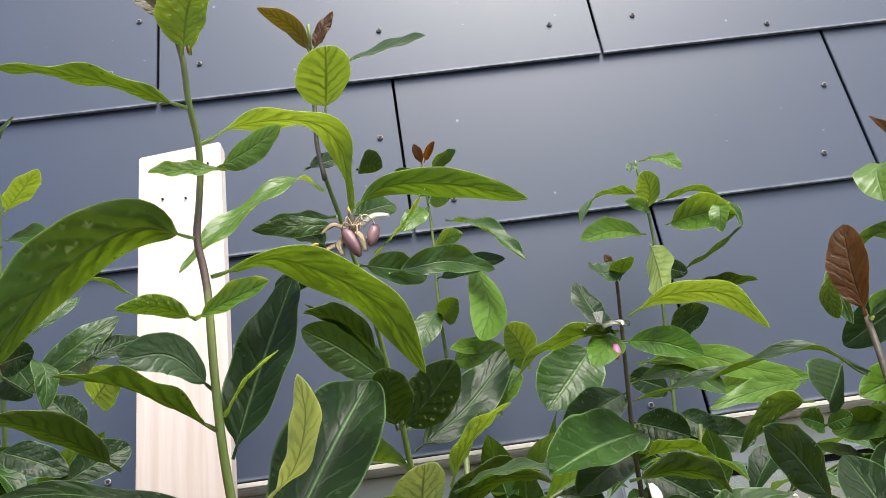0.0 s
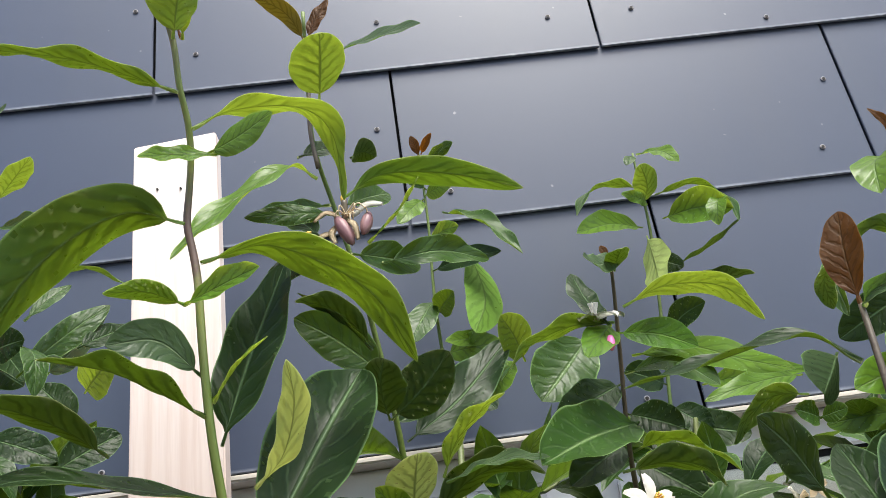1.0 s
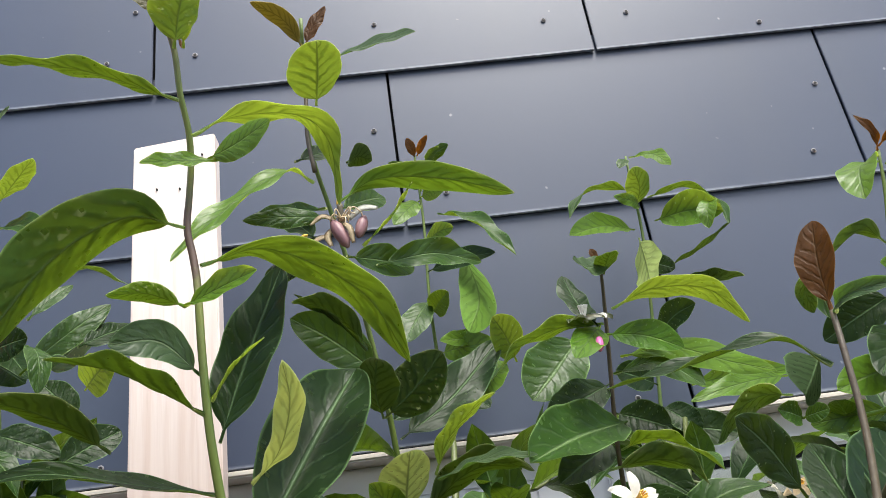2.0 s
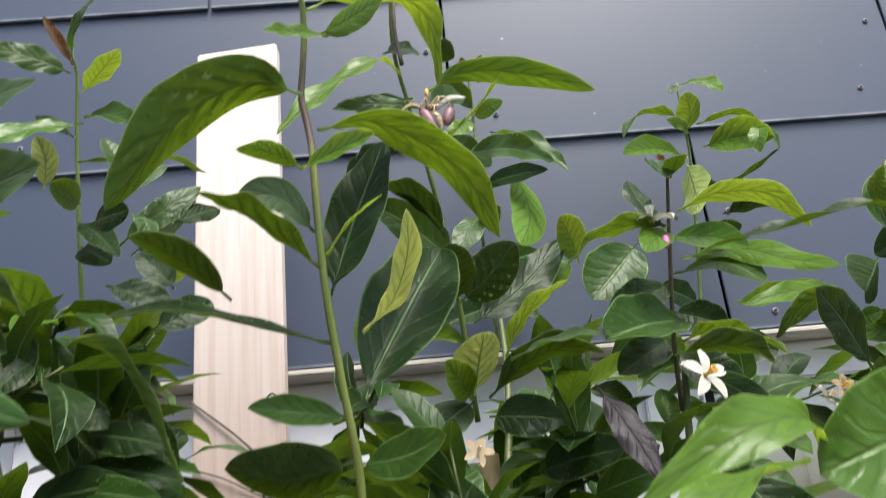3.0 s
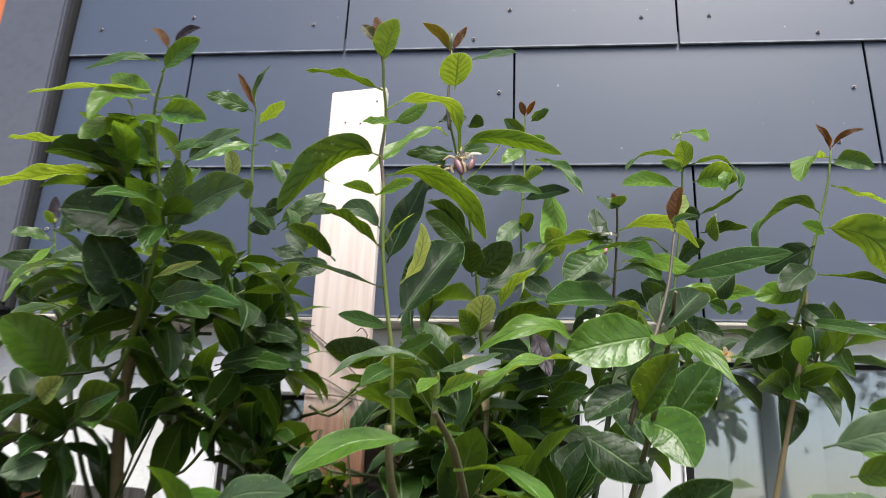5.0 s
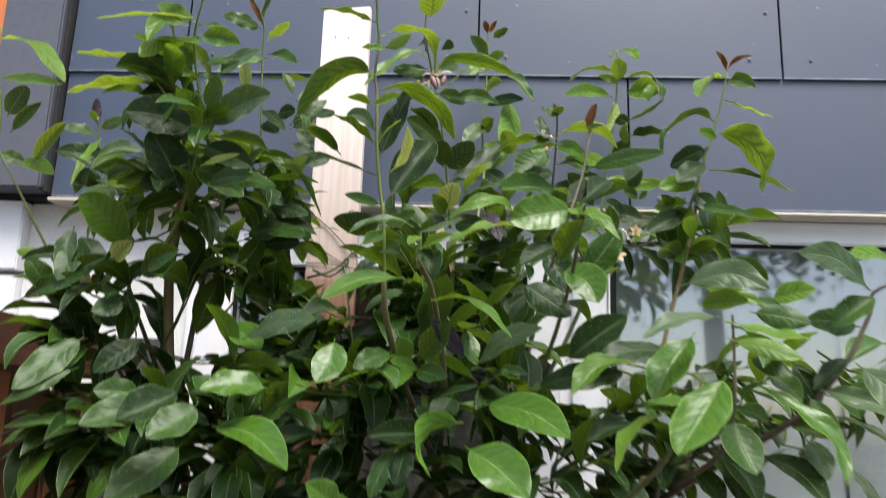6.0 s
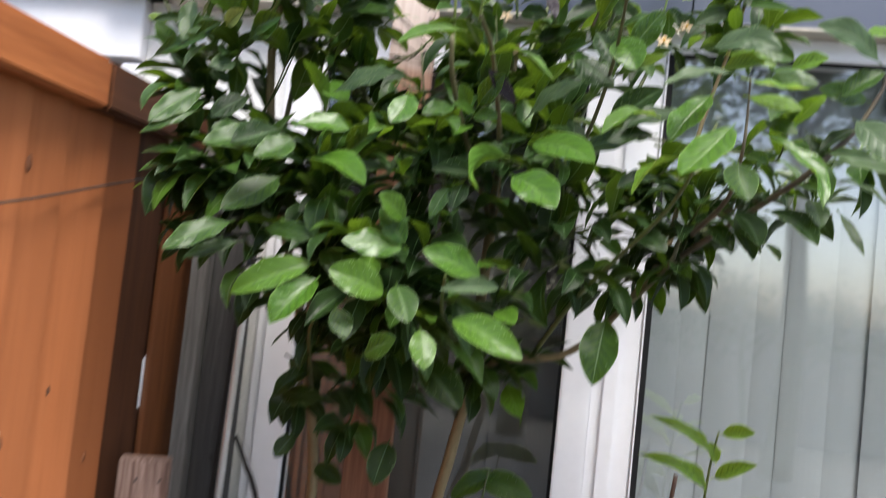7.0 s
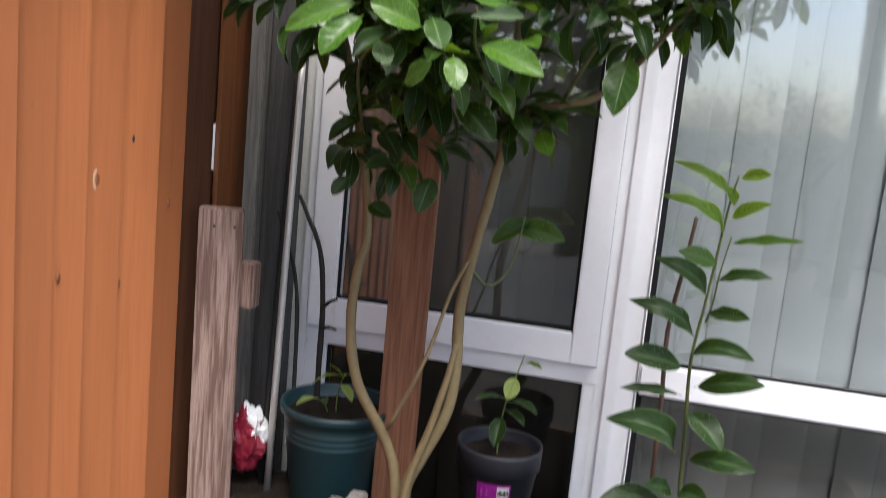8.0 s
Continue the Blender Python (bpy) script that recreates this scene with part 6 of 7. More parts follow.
trunk((-0.170, 0.675, 0.440), (-0.172, 0.675, 0.58), (-0.200, 0.675, 0.67), (-0.270, 0.675, 0.78), (-0.298, 0.68, 0.90), (-0.292, 0.68, 1.02), (-0.278, 0.68, 1.10), (-0.292, 0.66, 1.25), (-0.33, 0.62, 1.45), (-0.38, 0.58, 1.65), (-0.395, 0.54, 1.85), (-0.36, 0.48, 2.0), girth=(0.0128, 0.0068))
trunk((-0.155, 0.68, 0.440), (-0.150, 0.68, 0.57), (-0.118, 0.68, 0.65), (-0.078, 0.68, 0.75), (-0.068, 0.68, 0.85), (-0.072, 0.68, 0.96), (-0.060, 0.68, 1.06), (-0.030, 0.67, 1.22), (-0.012, 0.65, 1.33), (0.0, 0.60, 1.50), (0.01, 0.56, 1.70), (0.015, 0.58, 1.93), girth=(0.0142, 0.0075))
trunk((-0.160, 0.665, 0.45), (-0.140, 0.66, 0.60), (-0.105, 0.66, 0.72), (-0.080, 0.665, 0.83), (-0.069, 0.67, 0.90), girth=(0.0085, 0.0065))
trunk((-0.195, 0.66, 0.70), (-0.150, 0.65, 0.80), (-0.118, 0.65, 0.89), (-0.090, 0.66, 1.0), (-0.062, 0.665, 1.07), girth=(0.0045, 0.0035))
branch((-0.018, 0.66, 1.30), (0.03, 0.61, 1.37), (0.09, 0.58, 1.385), (0.153, 0.572, 1.404), (0.22, 0.575, 1.47), (0.29, 0.59, 1.58), (0.305, 0.60, 1.66), (0.33, 0.58, 1.80), (0.37, 0.58, 1.95), (0.385, 0.58, 2.03), girth=(0.007, 0.0024))
branch((0.27, 0.58, 1.54), (0.34, 0.50, 1.60), (0.437, 0.39, 1.682), (0.472, 0.38, 1.72), (0.496, 0.38, 1.749), (0.511, 0.38, 1.773), (0.530, 0.38, 1.812), (0.536, 0.38, 1.836), (0.575, 0.37, 1.853), girth=(0.005, 0.0018))
branch((0.31, 0.45, 1.60), (0.335, 0.34, 1.64), (0.340, 0.30, 1.689), (0.343, 0.30, 1.733), (0.343, 0.30, 1.792), girth=(0.0036, 0.0014))
branch((0.21, 0.575, 1.46), (0.285, 0.50, 1.552), (0.301, 0.50, 1.598), (0.337, 0.50, 1.629), (0.40, 0.46, 1.66), girth=(0.0045, 0.002))
branch((-0.012, 0.65, 1.34), (0.05, 0.60, 1.50), (0.10, 0.54, 1.64), (0.146, 0.486, 1.74), (0.172, 0.42, 1.83), (0.18, 0.33, 1.90), (0.178, 0.262, 1.935), girth=(0.005, 0.0016))
branch((0.005, 0.58, 1.60), (-0.03, 0.46, 1.70), (-0.05, 0.36, 1.78), (-0.053, 0.330, 1.835), girth=(0.005, 0.0032))
branch((0.005, 0.58, 1.60), (0.02, 0.42, 1.70), (0.01, 0.30, 1.80), (-0.005, 0.245, 1.835), girth=(0.0045, 0.0026))
branch((0.10, 0.54, 1.64), (0.15, 0.58, 1.85), (0.175, 0.60, 1.99), girth=(0.004, 0.0026))
branch((0.10, 0.56, 1.62), (0.22, 0.70, 1.85), (0.29, 0.80, 2.05), girth=(0.004, 0.0026))
branch((0.01, 0.58, 1.80), (0.05, 0.72, 2.0), (0.062, 0.84, 2.15), girth=(0.004, 0.0024))
branch((-0.38, 0.58, 1.66), (-0.37, 0.62, 1.90), (-0.35, 0.66, 2.12), girth=(0.005, 0.0024))
branch((-0.38, 0.58, 1.66), (-0.48, 0.60, 1.85), (-0.55, 0.65, 2.02), girth=(0.0036, 0.0018))
branch((-0.36, 0.60, 1.58), (-0.50, 0.50, 1.80), (-0.62, 0.44, 2.02), girth=(0.0030, 0.0016))
branch((0.09, 0.58, 1.385), (0.16, 0.46, 1.50), (0.26, 0.32, 1.62), (0.30, 0.26, 1.72), girth=(0.004, 0.002))
branch((-0.29, 0.66, 1.26), (-0.26, 0.52, 1.34), (-0.22, 0.38, 1.42), (-0.14, 0.30, 1.46), girth=(0.004, 0.002))
branch((-0.01, 0.65, 1.33), (-0.02, 0.50, 1.40), (-0.03, 0.36, 1.45), (-0.02, 0.28, 1.50), girth=(0.004, 0.002))
branch((-0.055, 0.68, 1.05), (-0.02, 0.70, 1.02), (0.015, 0.73, 1.06), (0.03, 0.76, 1.16), girth=(0.003, 0.0018))

leader_shoot(), flower_shoot(), wall_shoot(), pale_shoot(), round_leaf_shoot(), bronze_tip_shoot(), near_shoot()
curled_shoot(), red_bud_shoot(), tall_shoot(), fence_shoot(), small_shoot(), lower_crown()

# flowers and buds
def petal_flower(x, y, z, size, mats, turn, spread, n=5, stamens=True):
    """One citrus blossom: thick strap petals round a ring of stamens."""
    bm = bmesh.new()
    for k in range(n):
        a = 2 * math.pi * k / n + 0.2
        rows = []
        for i in range(6):
            f = i / 5
            w = size * 0.20 * math.sin(math.pi * (0.12 + 0.80 * f)) ** 0.8
            r, h = size * (0.08 + f * spread), size * (0.45 * f - 0.35 * f * f * spread * 1.6)
            rows.append([bm.verts.new(Matrix.Rotation(a, 3, "Z") @ Vector((r, c * w, h + 0.10 * size * abs(c)))) for c in (-1, 0, 1)])
        for p, q in zip(rows, rows[1:]):
            for j in range(2):
                bm.faces.new((p[j], p[j + 1], q[j + 1], q[j]))
    bmesh.ops.solidify(bm, geom=bm.faces[:], thickness=size * 0.03)
    m = pose(x, y, z, *turn)
    f = part("flower", bm, mats[0], smooth=True)
    f.matrix_basis = m
    s = None
    if stamens:
        bm = bmesh.new()
        for k in range(9):
            a = 2 * math.pi * k / 9
            tube(((0, 0, 0), (0.05 * size * math.cos(a), 0.05 * size * math.sin(a), 0.25 * size), (0.12 * size * math.cos(a), 0.12 * size * math.sin(a), 0.5 * size)), 0.022 * size, 0.03 * size, 5, 2, bm=bm)
        s = part("stamens", bm, mats[1], f)
    f.parent = tree
    f.matrix_parent_inverse = Matrix.Translation(-tree.location)


def bud(x, y, z, length, turn, mat):
    bm = turned([(0, 0), (0.16 * length, 0.06 * length), (0.24 * length, 0.4 * length), (0.22 * length, 0.7 * length), (0.1 * length, 0.95 * length), (0, length)], 12)
    b = part("flower_bud", bm, mat, smooth=True)
    b.matrix_basis = pose(x, y, z, *turn)
    b.parent = tree
    b.matrix_parent_inverse = Matrix.Translation(-tree.location)


def strap(points, width, mat, name="petal"):
    """A withered petal: a narrow thick strap along a soft line."""
    line = smooth_line(points, 6)
    bm = bmesh.new()
    rows = []
    for k, p in enumerate(line):
        f = k / (len(line) - 1)
        way = (line[min(k + 1, len(line) - 1)] - line[max(k - 1, 0)]).normalized()
        side = way.cross(Vector((0, -1, 0.25))).normalized()
        w = width * (0.45 + 0.55 * math.sin(math.pi * min(1.0, 0.15 + 0.8 * f)))
        rows.append([bm.verts.new(p + side * c * w / 2 + Vector((0, -0.12 * width * (1 - c * c), 0))) for c in (-1, -0.4, 0.4, 1)])
    for p, q in zip(rows, rows[1:]):
        for j in range(3):
            bm.faces.new((p[j], p[j + 1], q[j + 1], q[j]))
    bmesh.ops.solidify(bm, geom=bm.faces[:], thickness=0.0007)
    under(part(name, bm, mat, smooth=True), tree)


def hung_bud(a, b, girth, mat):
    """A plump bud that hangs from a to b."""
    a, b = Vector(a), Vector(b)
    d = b - a
    bm = turned([(0, 0), (0.5 * girth, 0.1 * d.length), (0.92 * girth, 0.3 * d.length), (girth, 0.55 * d.length), (0.8 * girth, 0.82 * d.length), (0.35 * girth, 0.96 * d.length), (0, d.length)], 16)
    for v in bm.verts:
        v.co *= 1 + 0.10 * noise.noise(v.co * 260)
    o = part("flower_bud", bm, mat, smooth=True)
    o.matrix_basis = Matrix.Translation(a) @ d.to_track_quat("Z", "Y").to_matrix().to_4x4()
    under(o, tree)


hung_bud((-0.016, 0.450, 2.141), (-0.006, 0.446, 2.119), 0.0044, PINK)
hung_bud((0.005, 0.451, 2.142), (0.000, 0.447, 2.125), 0.0038, PINK)
strap(((-0.005, 0.450, 2.140), (0.004, 0.446, 2.1445), (0.014, 0.444, 2.1425)), 0.0052, PETAL)
strap(((-0.013, 0.449, 2.139), (-0.021, 0.446, 2.142), (-0.029, 0.446, 2.1365)), 0.0034, FADED_PETAL)
strap(((-0.008, 0.447, 2.136), (-0.0045, 0.443, 2.130), (-0.003, 0.443, 2.120)), 0.0040, FADED_PETAL)
strap(((-0.014, 0.452, 2.136), (-0.019, 0.450, 2.130), (-0.017, 0.449, 2.122)), 0.0046, FADED_PETAL)
strap(((-0.018, 0.452, 2.131), (-0.024, 0.450, 2.129), (-0.028, 0.449, 2.126)), 0.0040, FADED_PETAL)
random.seed(21)
for k in range(11):
    a = Vector((-0.009 + random.uniform(-0.003, 0.003), 0.450, 2.139))
    b = a + Vector((random.uniform(-0.006, 0.010), random.uniform(-0.006, 0.0), random.uniform(0.000, 0.007)))
    c = b + Vector((random.uniform(-0.004, 0.006), random.uniform(-0.003, 0.002), random.uniform(-0.007, 0.001)))
    under(part("stamen", tube((a, b, c), 0.0006, 0.0004, 5, 4), FADED_PETAL, smooth=True), tree)
under(part("flower_stalk", tube(((-0.010, 0.455, 2.136), (-0.010, 0.453, 2.145), (-0.010, 0.452, 2.152)), 0.0026, 0.0018, 8, 3), DARK_TWIG, smooth=True), tree)
bud(-0.0105, 0.452, 2.150, 0.0065, (0, 0, 0), YELLOW)
bud(-0.036, 0.450, 2.130, 0.006, (80, 0, 60), YELLOW)
petal_flower(0.147, 0.53, 2.078, 0.026, (PETAL, PETAL), (15, 0, 0), 0.75)
bud(0.152, 0.52, 2.064, 0.012, (160, 10, 0), mottled("magenta_bud", (0.55, 0.10, 0.30), (0.62, 0.20, 0.38), 0.5, 60))
petal_flower(0.134, 0.448, 1.950, 0.019, (PETAL, YELLOW), (75, 0, 25), 0.8)
petal_flower(0.277, 0.60, 1.950, 0.019, (PETAL, FADED_PETAL), (60, 10, 60), 0.7)
petal_flower(0.292, 0.60, 1.958, 0.015, (FADED_PETAL, YELLOW), (80, 0, 10), 0.6)
petal_flower(0.002, 0.50, 1.924, 0.013, (FADED_PETAL, FADED_PETAL), (70, 20, 0), 0.7)
petal_flower(0.249, 0.50, 1.897, 0.018, (FADED_PETAL, YELLOW), (60, 0, 0), 0.6)

# inner foliage: clumps of leaves round the branches, with the crown's shade put into their tones
fill = {k: ([], [], []) for k in "DMB"}
blades = [inner_blade(a, v, 7) for a in (0.04, 0.10, 0.16) for v in range(5)]
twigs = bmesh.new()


def spray(cx, cy, cz, rx, ry, rz, count):
    """Leafy side twigs round one branch end: each twig curves outwards and up and carries its leaves in a spiral."""
    random.seed(int(1000 * (cx + 2 * cy + 3 * cz)) + count)
    for _ in range(max(2, count // 8)):
        d = Vector((random.gauss(0, 1), random.gauss(0, 1), random.gauss(0, 1))).normalized()
        root = Vector((cx - 0.35 * d.x * rx, cy - 0.35 * d.y * ry + 0.02, cz - 0.5 * abs(d.z) * rz))
        end = Vector((cx + d.x * rx, cy + d.y * ry, cz + d.z * rz))
        bow = (root + end) / 2 + Vector((0, 0, -0.015))
        line = smooth_line((root, bow, end), 8)
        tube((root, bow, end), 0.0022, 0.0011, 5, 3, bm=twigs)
        ahead = (end - root).normalized()
        across = ahead.cross(Vector((0.3, 0.2, 1))).normalized()
        slim = end.x > 0.15 and end.z < 1.72
        number = random.randint(6, 9)
        for k in range(number):
            f = 0.30 + 0.70 * k / (number - 1)
            base = line[min(len(line) - 1, int(f * (len(line) - 1)))]
            out = Matrix.Rotation(2.4 * k + cx * 50, 3, ahead) @ across
            way = (out * (1.15 - 0.5 * f) + ahead * (0.35 + 0.6 * f) + Vector((0, -0.12, -0.18)) + Vector((random.gauss(0, 0.18), random.gauss(0, 0.18), random.gauss(0, 0.15)))).normalized()
            length = random.uniform(0.055, 0.088) if slim else random.uniform(0.055, 0.088) if base.z > 1.88 else random.uniform(0.062, 0.108)
            mid = base + way * length * 0.5
            if (mid.z > 1.97 and -0.205 < mid.x < -0.10) or (mid.z > 1.86 and mid.y < 0.48 and -0.19 < mid.x < 0.4):
                continue
            bare = (-0.19 < mid.x < -0.10 and mid.z > 1.80) or (-0.41 < mid.x < -0.305 and 1.72 < mid.z < 1.85) or (0.0 < mid.x < 0.04 and mid.z > 1.9)
            if bare and random.random() < 0.85:
                continue
            m = leaf_pose(base, base + way * length, length * (random.uniform(0.36, 0.46) if slim else random.uniform(0.34, 0.46)), random.gauss(0, 22))
            # shade painted by leaf kind: darker lower down, brighter to the front
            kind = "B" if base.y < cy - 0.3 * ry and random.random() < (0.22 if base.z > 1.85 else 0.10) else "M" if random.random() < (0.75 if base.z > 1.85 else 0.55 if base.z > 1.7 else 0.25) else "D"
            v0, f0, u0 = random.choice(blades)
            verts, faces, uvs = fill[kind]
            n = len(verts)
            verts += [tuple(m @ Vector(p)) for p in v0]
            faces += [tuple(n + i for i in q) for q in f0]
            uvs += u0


spray(-0.37, 0.56, 1.98, 0.14, 0.14, 0.12, 28)
spray(-0.4, 0.54, 1.78, 0.12, 0.12, 0.12, 32)
spray(-0.3, 0.52, 1.68, 0.2, 0.14, 0.14, 120)
spray(-0.1, 0.5, 1.72, 0.18, 0.13, 0.16, 130)
spray(0.1, 0.52, 1.79, 0.16, 0.12, 0.13, 76)
spray(0.3, 0.54, 1.76, 0.16, 0.14, 0.11, 36)
spray(0.43, 0.48, 1.74, 0.11, 0.12, 0.1, 19)
spray(0.31, 0.53, 1.63, 0.14, 0.11, 0.08, 80)
spray(0.12, 0.48, 1.6, 0.13, 0.11, 0.11, 64)
spray(-0.12, 0.46, 1.52, 0.17, 0.13, 0.12, 105)
spray(-0.27, 0.5, 1.52, 0.15, 0.13, 0.12, 88)
spray(-0.2, 0.59, 1.32, 0.15, 0.1, 0.11, 42)
spray(-0.02, 0.64, 1.36, 0.1, 0.08, 0.1, 38)
spray(0.36, 0.62, 1.93, 0.07, 0.06, 0.06, 7)
spray(0.54, 0.5, 1.8, 0.08, 0.08, 0.09, 4)
spray(0.48, 0.46, 1.66, 0.09, 0.1, 0.06, 13)
spray(0.24, 0.64, 1.55, 0.11, 0.06, 0.06, 36)
spray(-0.34, 0.48, 1.98, 0.1, 0.09, 0.12, 24)
spray(-0.44, 0.5, 1.92, 0.1, 0.1, 0.1, 10)
spray(-0.02, 0.59, 1.9, 0.07, 0.08, 0.08, 36)
spray(0, 0.5, 1.85, 0.09, 0.08, 0.08, 54)
spray(-0.29, 0.5, 1.88, 0.09, 0.1, 0.1, 26)
spray(-0.12, 0.54, 1.82, 0.1, 0.08, 0.06, 45)
spray(0.1, 0.6, 1.92, 0.09, 0.07, 0.06, 32)
spray(0.24, 0.7, 1.93, 0.1, 0.08, 0.06, 13)
spray(-0.34, 0.66, 1.34, 0.05, 0.05, 0.12, 9)
spray(-0.29, 0.56, 1.885, 0.09, 0.07, 0.06, 18)
spray(-0.05, 0.67, 1.9, 0.06, 0.05, 0.05, 32)
spray(0.03, 0.67, 1.87, 0.07, 0.05, 0.06, 32)
spray(-0.22, 0.56, 1.8, 0.06, 0.07, 0.05, 20)
spray(-0.38, 0.49, 1.6, 0.1, 0.1, 0.13, 60)
spray(0.2, 0.54, 1.68, 0.1, 0.08, 0.09, 24)
spray(-0.5, 0.5, 1.85, 0.07, 0.06, 0.07, 18)
spray(-0.47, 0.46, 1.7, 0.08, 0.06, 0.07, 38)
spray(-0.475, 0.5, 1.78, 0.06, 0.06, 0.06, 32)
spray(-0.255, 0.59, 1.96, 0.06, 0.05, 0.05, 30)
spray(-0.38, 0.48, 1.66, 0.08, 0.08, 0.05, 32)
spray(0.12, 0.74, 2.01, 0.12, 0.06, 0.07, 30)
spray(0.29, 0.74, 1.99, 0.09, 0.05, 0.06, 18)
spray(-0.30, 0.64, 2.02, 0.08, 0.06, 0.08, 30)
spray(-0.08, 0.66, 2.00, 0.05, 0.05, 0.06, 24)
spray(0.42, 0.66, 1.98, 0.08, 0.05, 0.06, 8)
spray(-0.33, 0.45, 2.06, 0.10, 0.07, 0.07, 22)
spray(-0.36, 0.43, 2.12, 0.07, 0.05, 0.04, 24)
spray(-0.31, 0.58, 2.09, 0.07, 0.06, 0.07, 26)
spray(-0.52, 0.60, 2.02, 0.07, 0.05, 0.05, 24)
spray(-0.28, 0.56, 1.95, 0.09, 0.08, 0.08, 28)
spray(-0.19, 0.62, 1.90, 0.08, 0.06, 0.07, 30)
spray(-0.14, 0.54, 1.44, 0.16, 0.09, 0.09, 55)
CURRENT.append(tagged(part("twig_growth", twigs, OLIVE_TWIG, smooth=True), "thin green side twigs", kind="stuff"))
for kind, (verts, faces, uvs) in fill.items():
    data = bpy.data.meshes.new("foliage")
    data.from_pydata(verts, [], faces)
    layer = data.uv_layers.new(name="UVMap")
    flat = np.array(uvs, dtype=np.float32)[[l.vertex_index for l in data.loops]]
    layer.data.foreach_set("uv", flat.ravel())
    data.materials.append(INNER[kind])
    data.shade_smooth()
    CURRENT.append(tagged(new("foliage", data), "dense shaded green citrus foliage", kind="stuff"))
gather(tree)

# ---- sapling and seedlings ----
sapling = thing("citrus_sapling", 0.375, 0.73, 0.455, "young citrus sapling with paired green leaves in the bed", "sapling")
sapling_shoot()
twig(((0.375, 0.73, 0.44), (0.378, 0.73, 0.50), (0.368, 0.73, 0.565)), 0.0062, 0.005)
gather(sapling)
cane = part("garden_cane", tube(((0.352, 0.745, 0.45), (0.345, 0.745, 0.80), (0.338, 0.745, 0.97), (0.352, 0.745, 1.10), (0.362, 0.745, 1.20)), 0.0052, 0.0040, 8, 4, 0.25), mottled("red_brown_cane", (0.085, 0.045, 0.032), (0.13, 0.070, 0.048), 0.6, 30, 200), smooth=True)
tagged(cane, "crooked reddish brown cane beside the sapling", "cane")
sprout = thing("citrus_seedling", 0.02, 0.80, 0.632, "small citrus seedling growing in the black pot", "seedling")
twig(((0.02, 0.80, 0.62), (0.022, 0.80, 0.70), (0.03, 0.795, 0.76), (0.045, 0.79, 0.815), (0.058, 0.79, 0.865)), 0.0022, 0.0012)
for args in (
    ((0.045, 0.79, 0.815), (0.035, 0.75, 0.775), 0.040, -25, 0.06, "Y"), ((0.055, 0.79, 0.845), (0.10, 0.76, 0.848), 0.016, 10, 0.10, "L"),
    ((0.03, 0.795, 0.76), (-0.035, 0.76, 0.76), 0.030, 0, 0.10, "D"), ((0.03, 0.795, 0.755), (0.10, 0.77, 0.745), 0.032, 0, 0.10, "D"),
    ((0.024, 0.80, 0.72), (0.018, 0.75, 0.665), 0.036, 0, 0.06, "D"), ((0.026, 0.80, 0.735), (0.075, 0.77, 0.715), 0.03, 0, 0.06, "D"),
):
    leaf(*args)
gather(sprout)
weed = thing("pot_seedling", -0.36, 0.80, 0.665, "low yellow-green seedling growing in the green pot", "seedling")
twig(((-0.355, 0.80, 0.66), (-0.353, 0.795, 0.70), (-0.345, 0.79, 0.735), (-0.335, 0.785, 0.76)), 0.0018, 0.001)
twig(((-0.37, 0.79, 0.66), (-0.376, 0.78, 0.685), (-0.39, 0.77, 0.70)), 0.0014, 0.0009)
for args in (
    ((-0.335, 0.785, 0.755), (-0.40, 0.75, 0.735), 0.020, 10, 0.14, "L"), ((-0.335, 0.785, 0.757), (-0.305, 0.75, 0.77), 0.022, 0, 0.06, "L"),
    ((-0.345, 0.79, 0.735), (-0.30, 0.74, 0.715), 0.024, 0, 0.06, "Y"), ((-0.39, 0.77, 0.70), (-0.425, 0.73, 0.69), 0.022, 0, 0.06, "Y"),
    ((-0.38, 0.775, 0.70), (-0.355, 0.73, 0.705), 0.016, 0, 0.06, "M"), ((-0.34, 0.79, 0.75), (-0.365, 0.76, 0.785), 0.016, 0, 0.06, "L"),
):
    leaf(*args)
gather(weed)

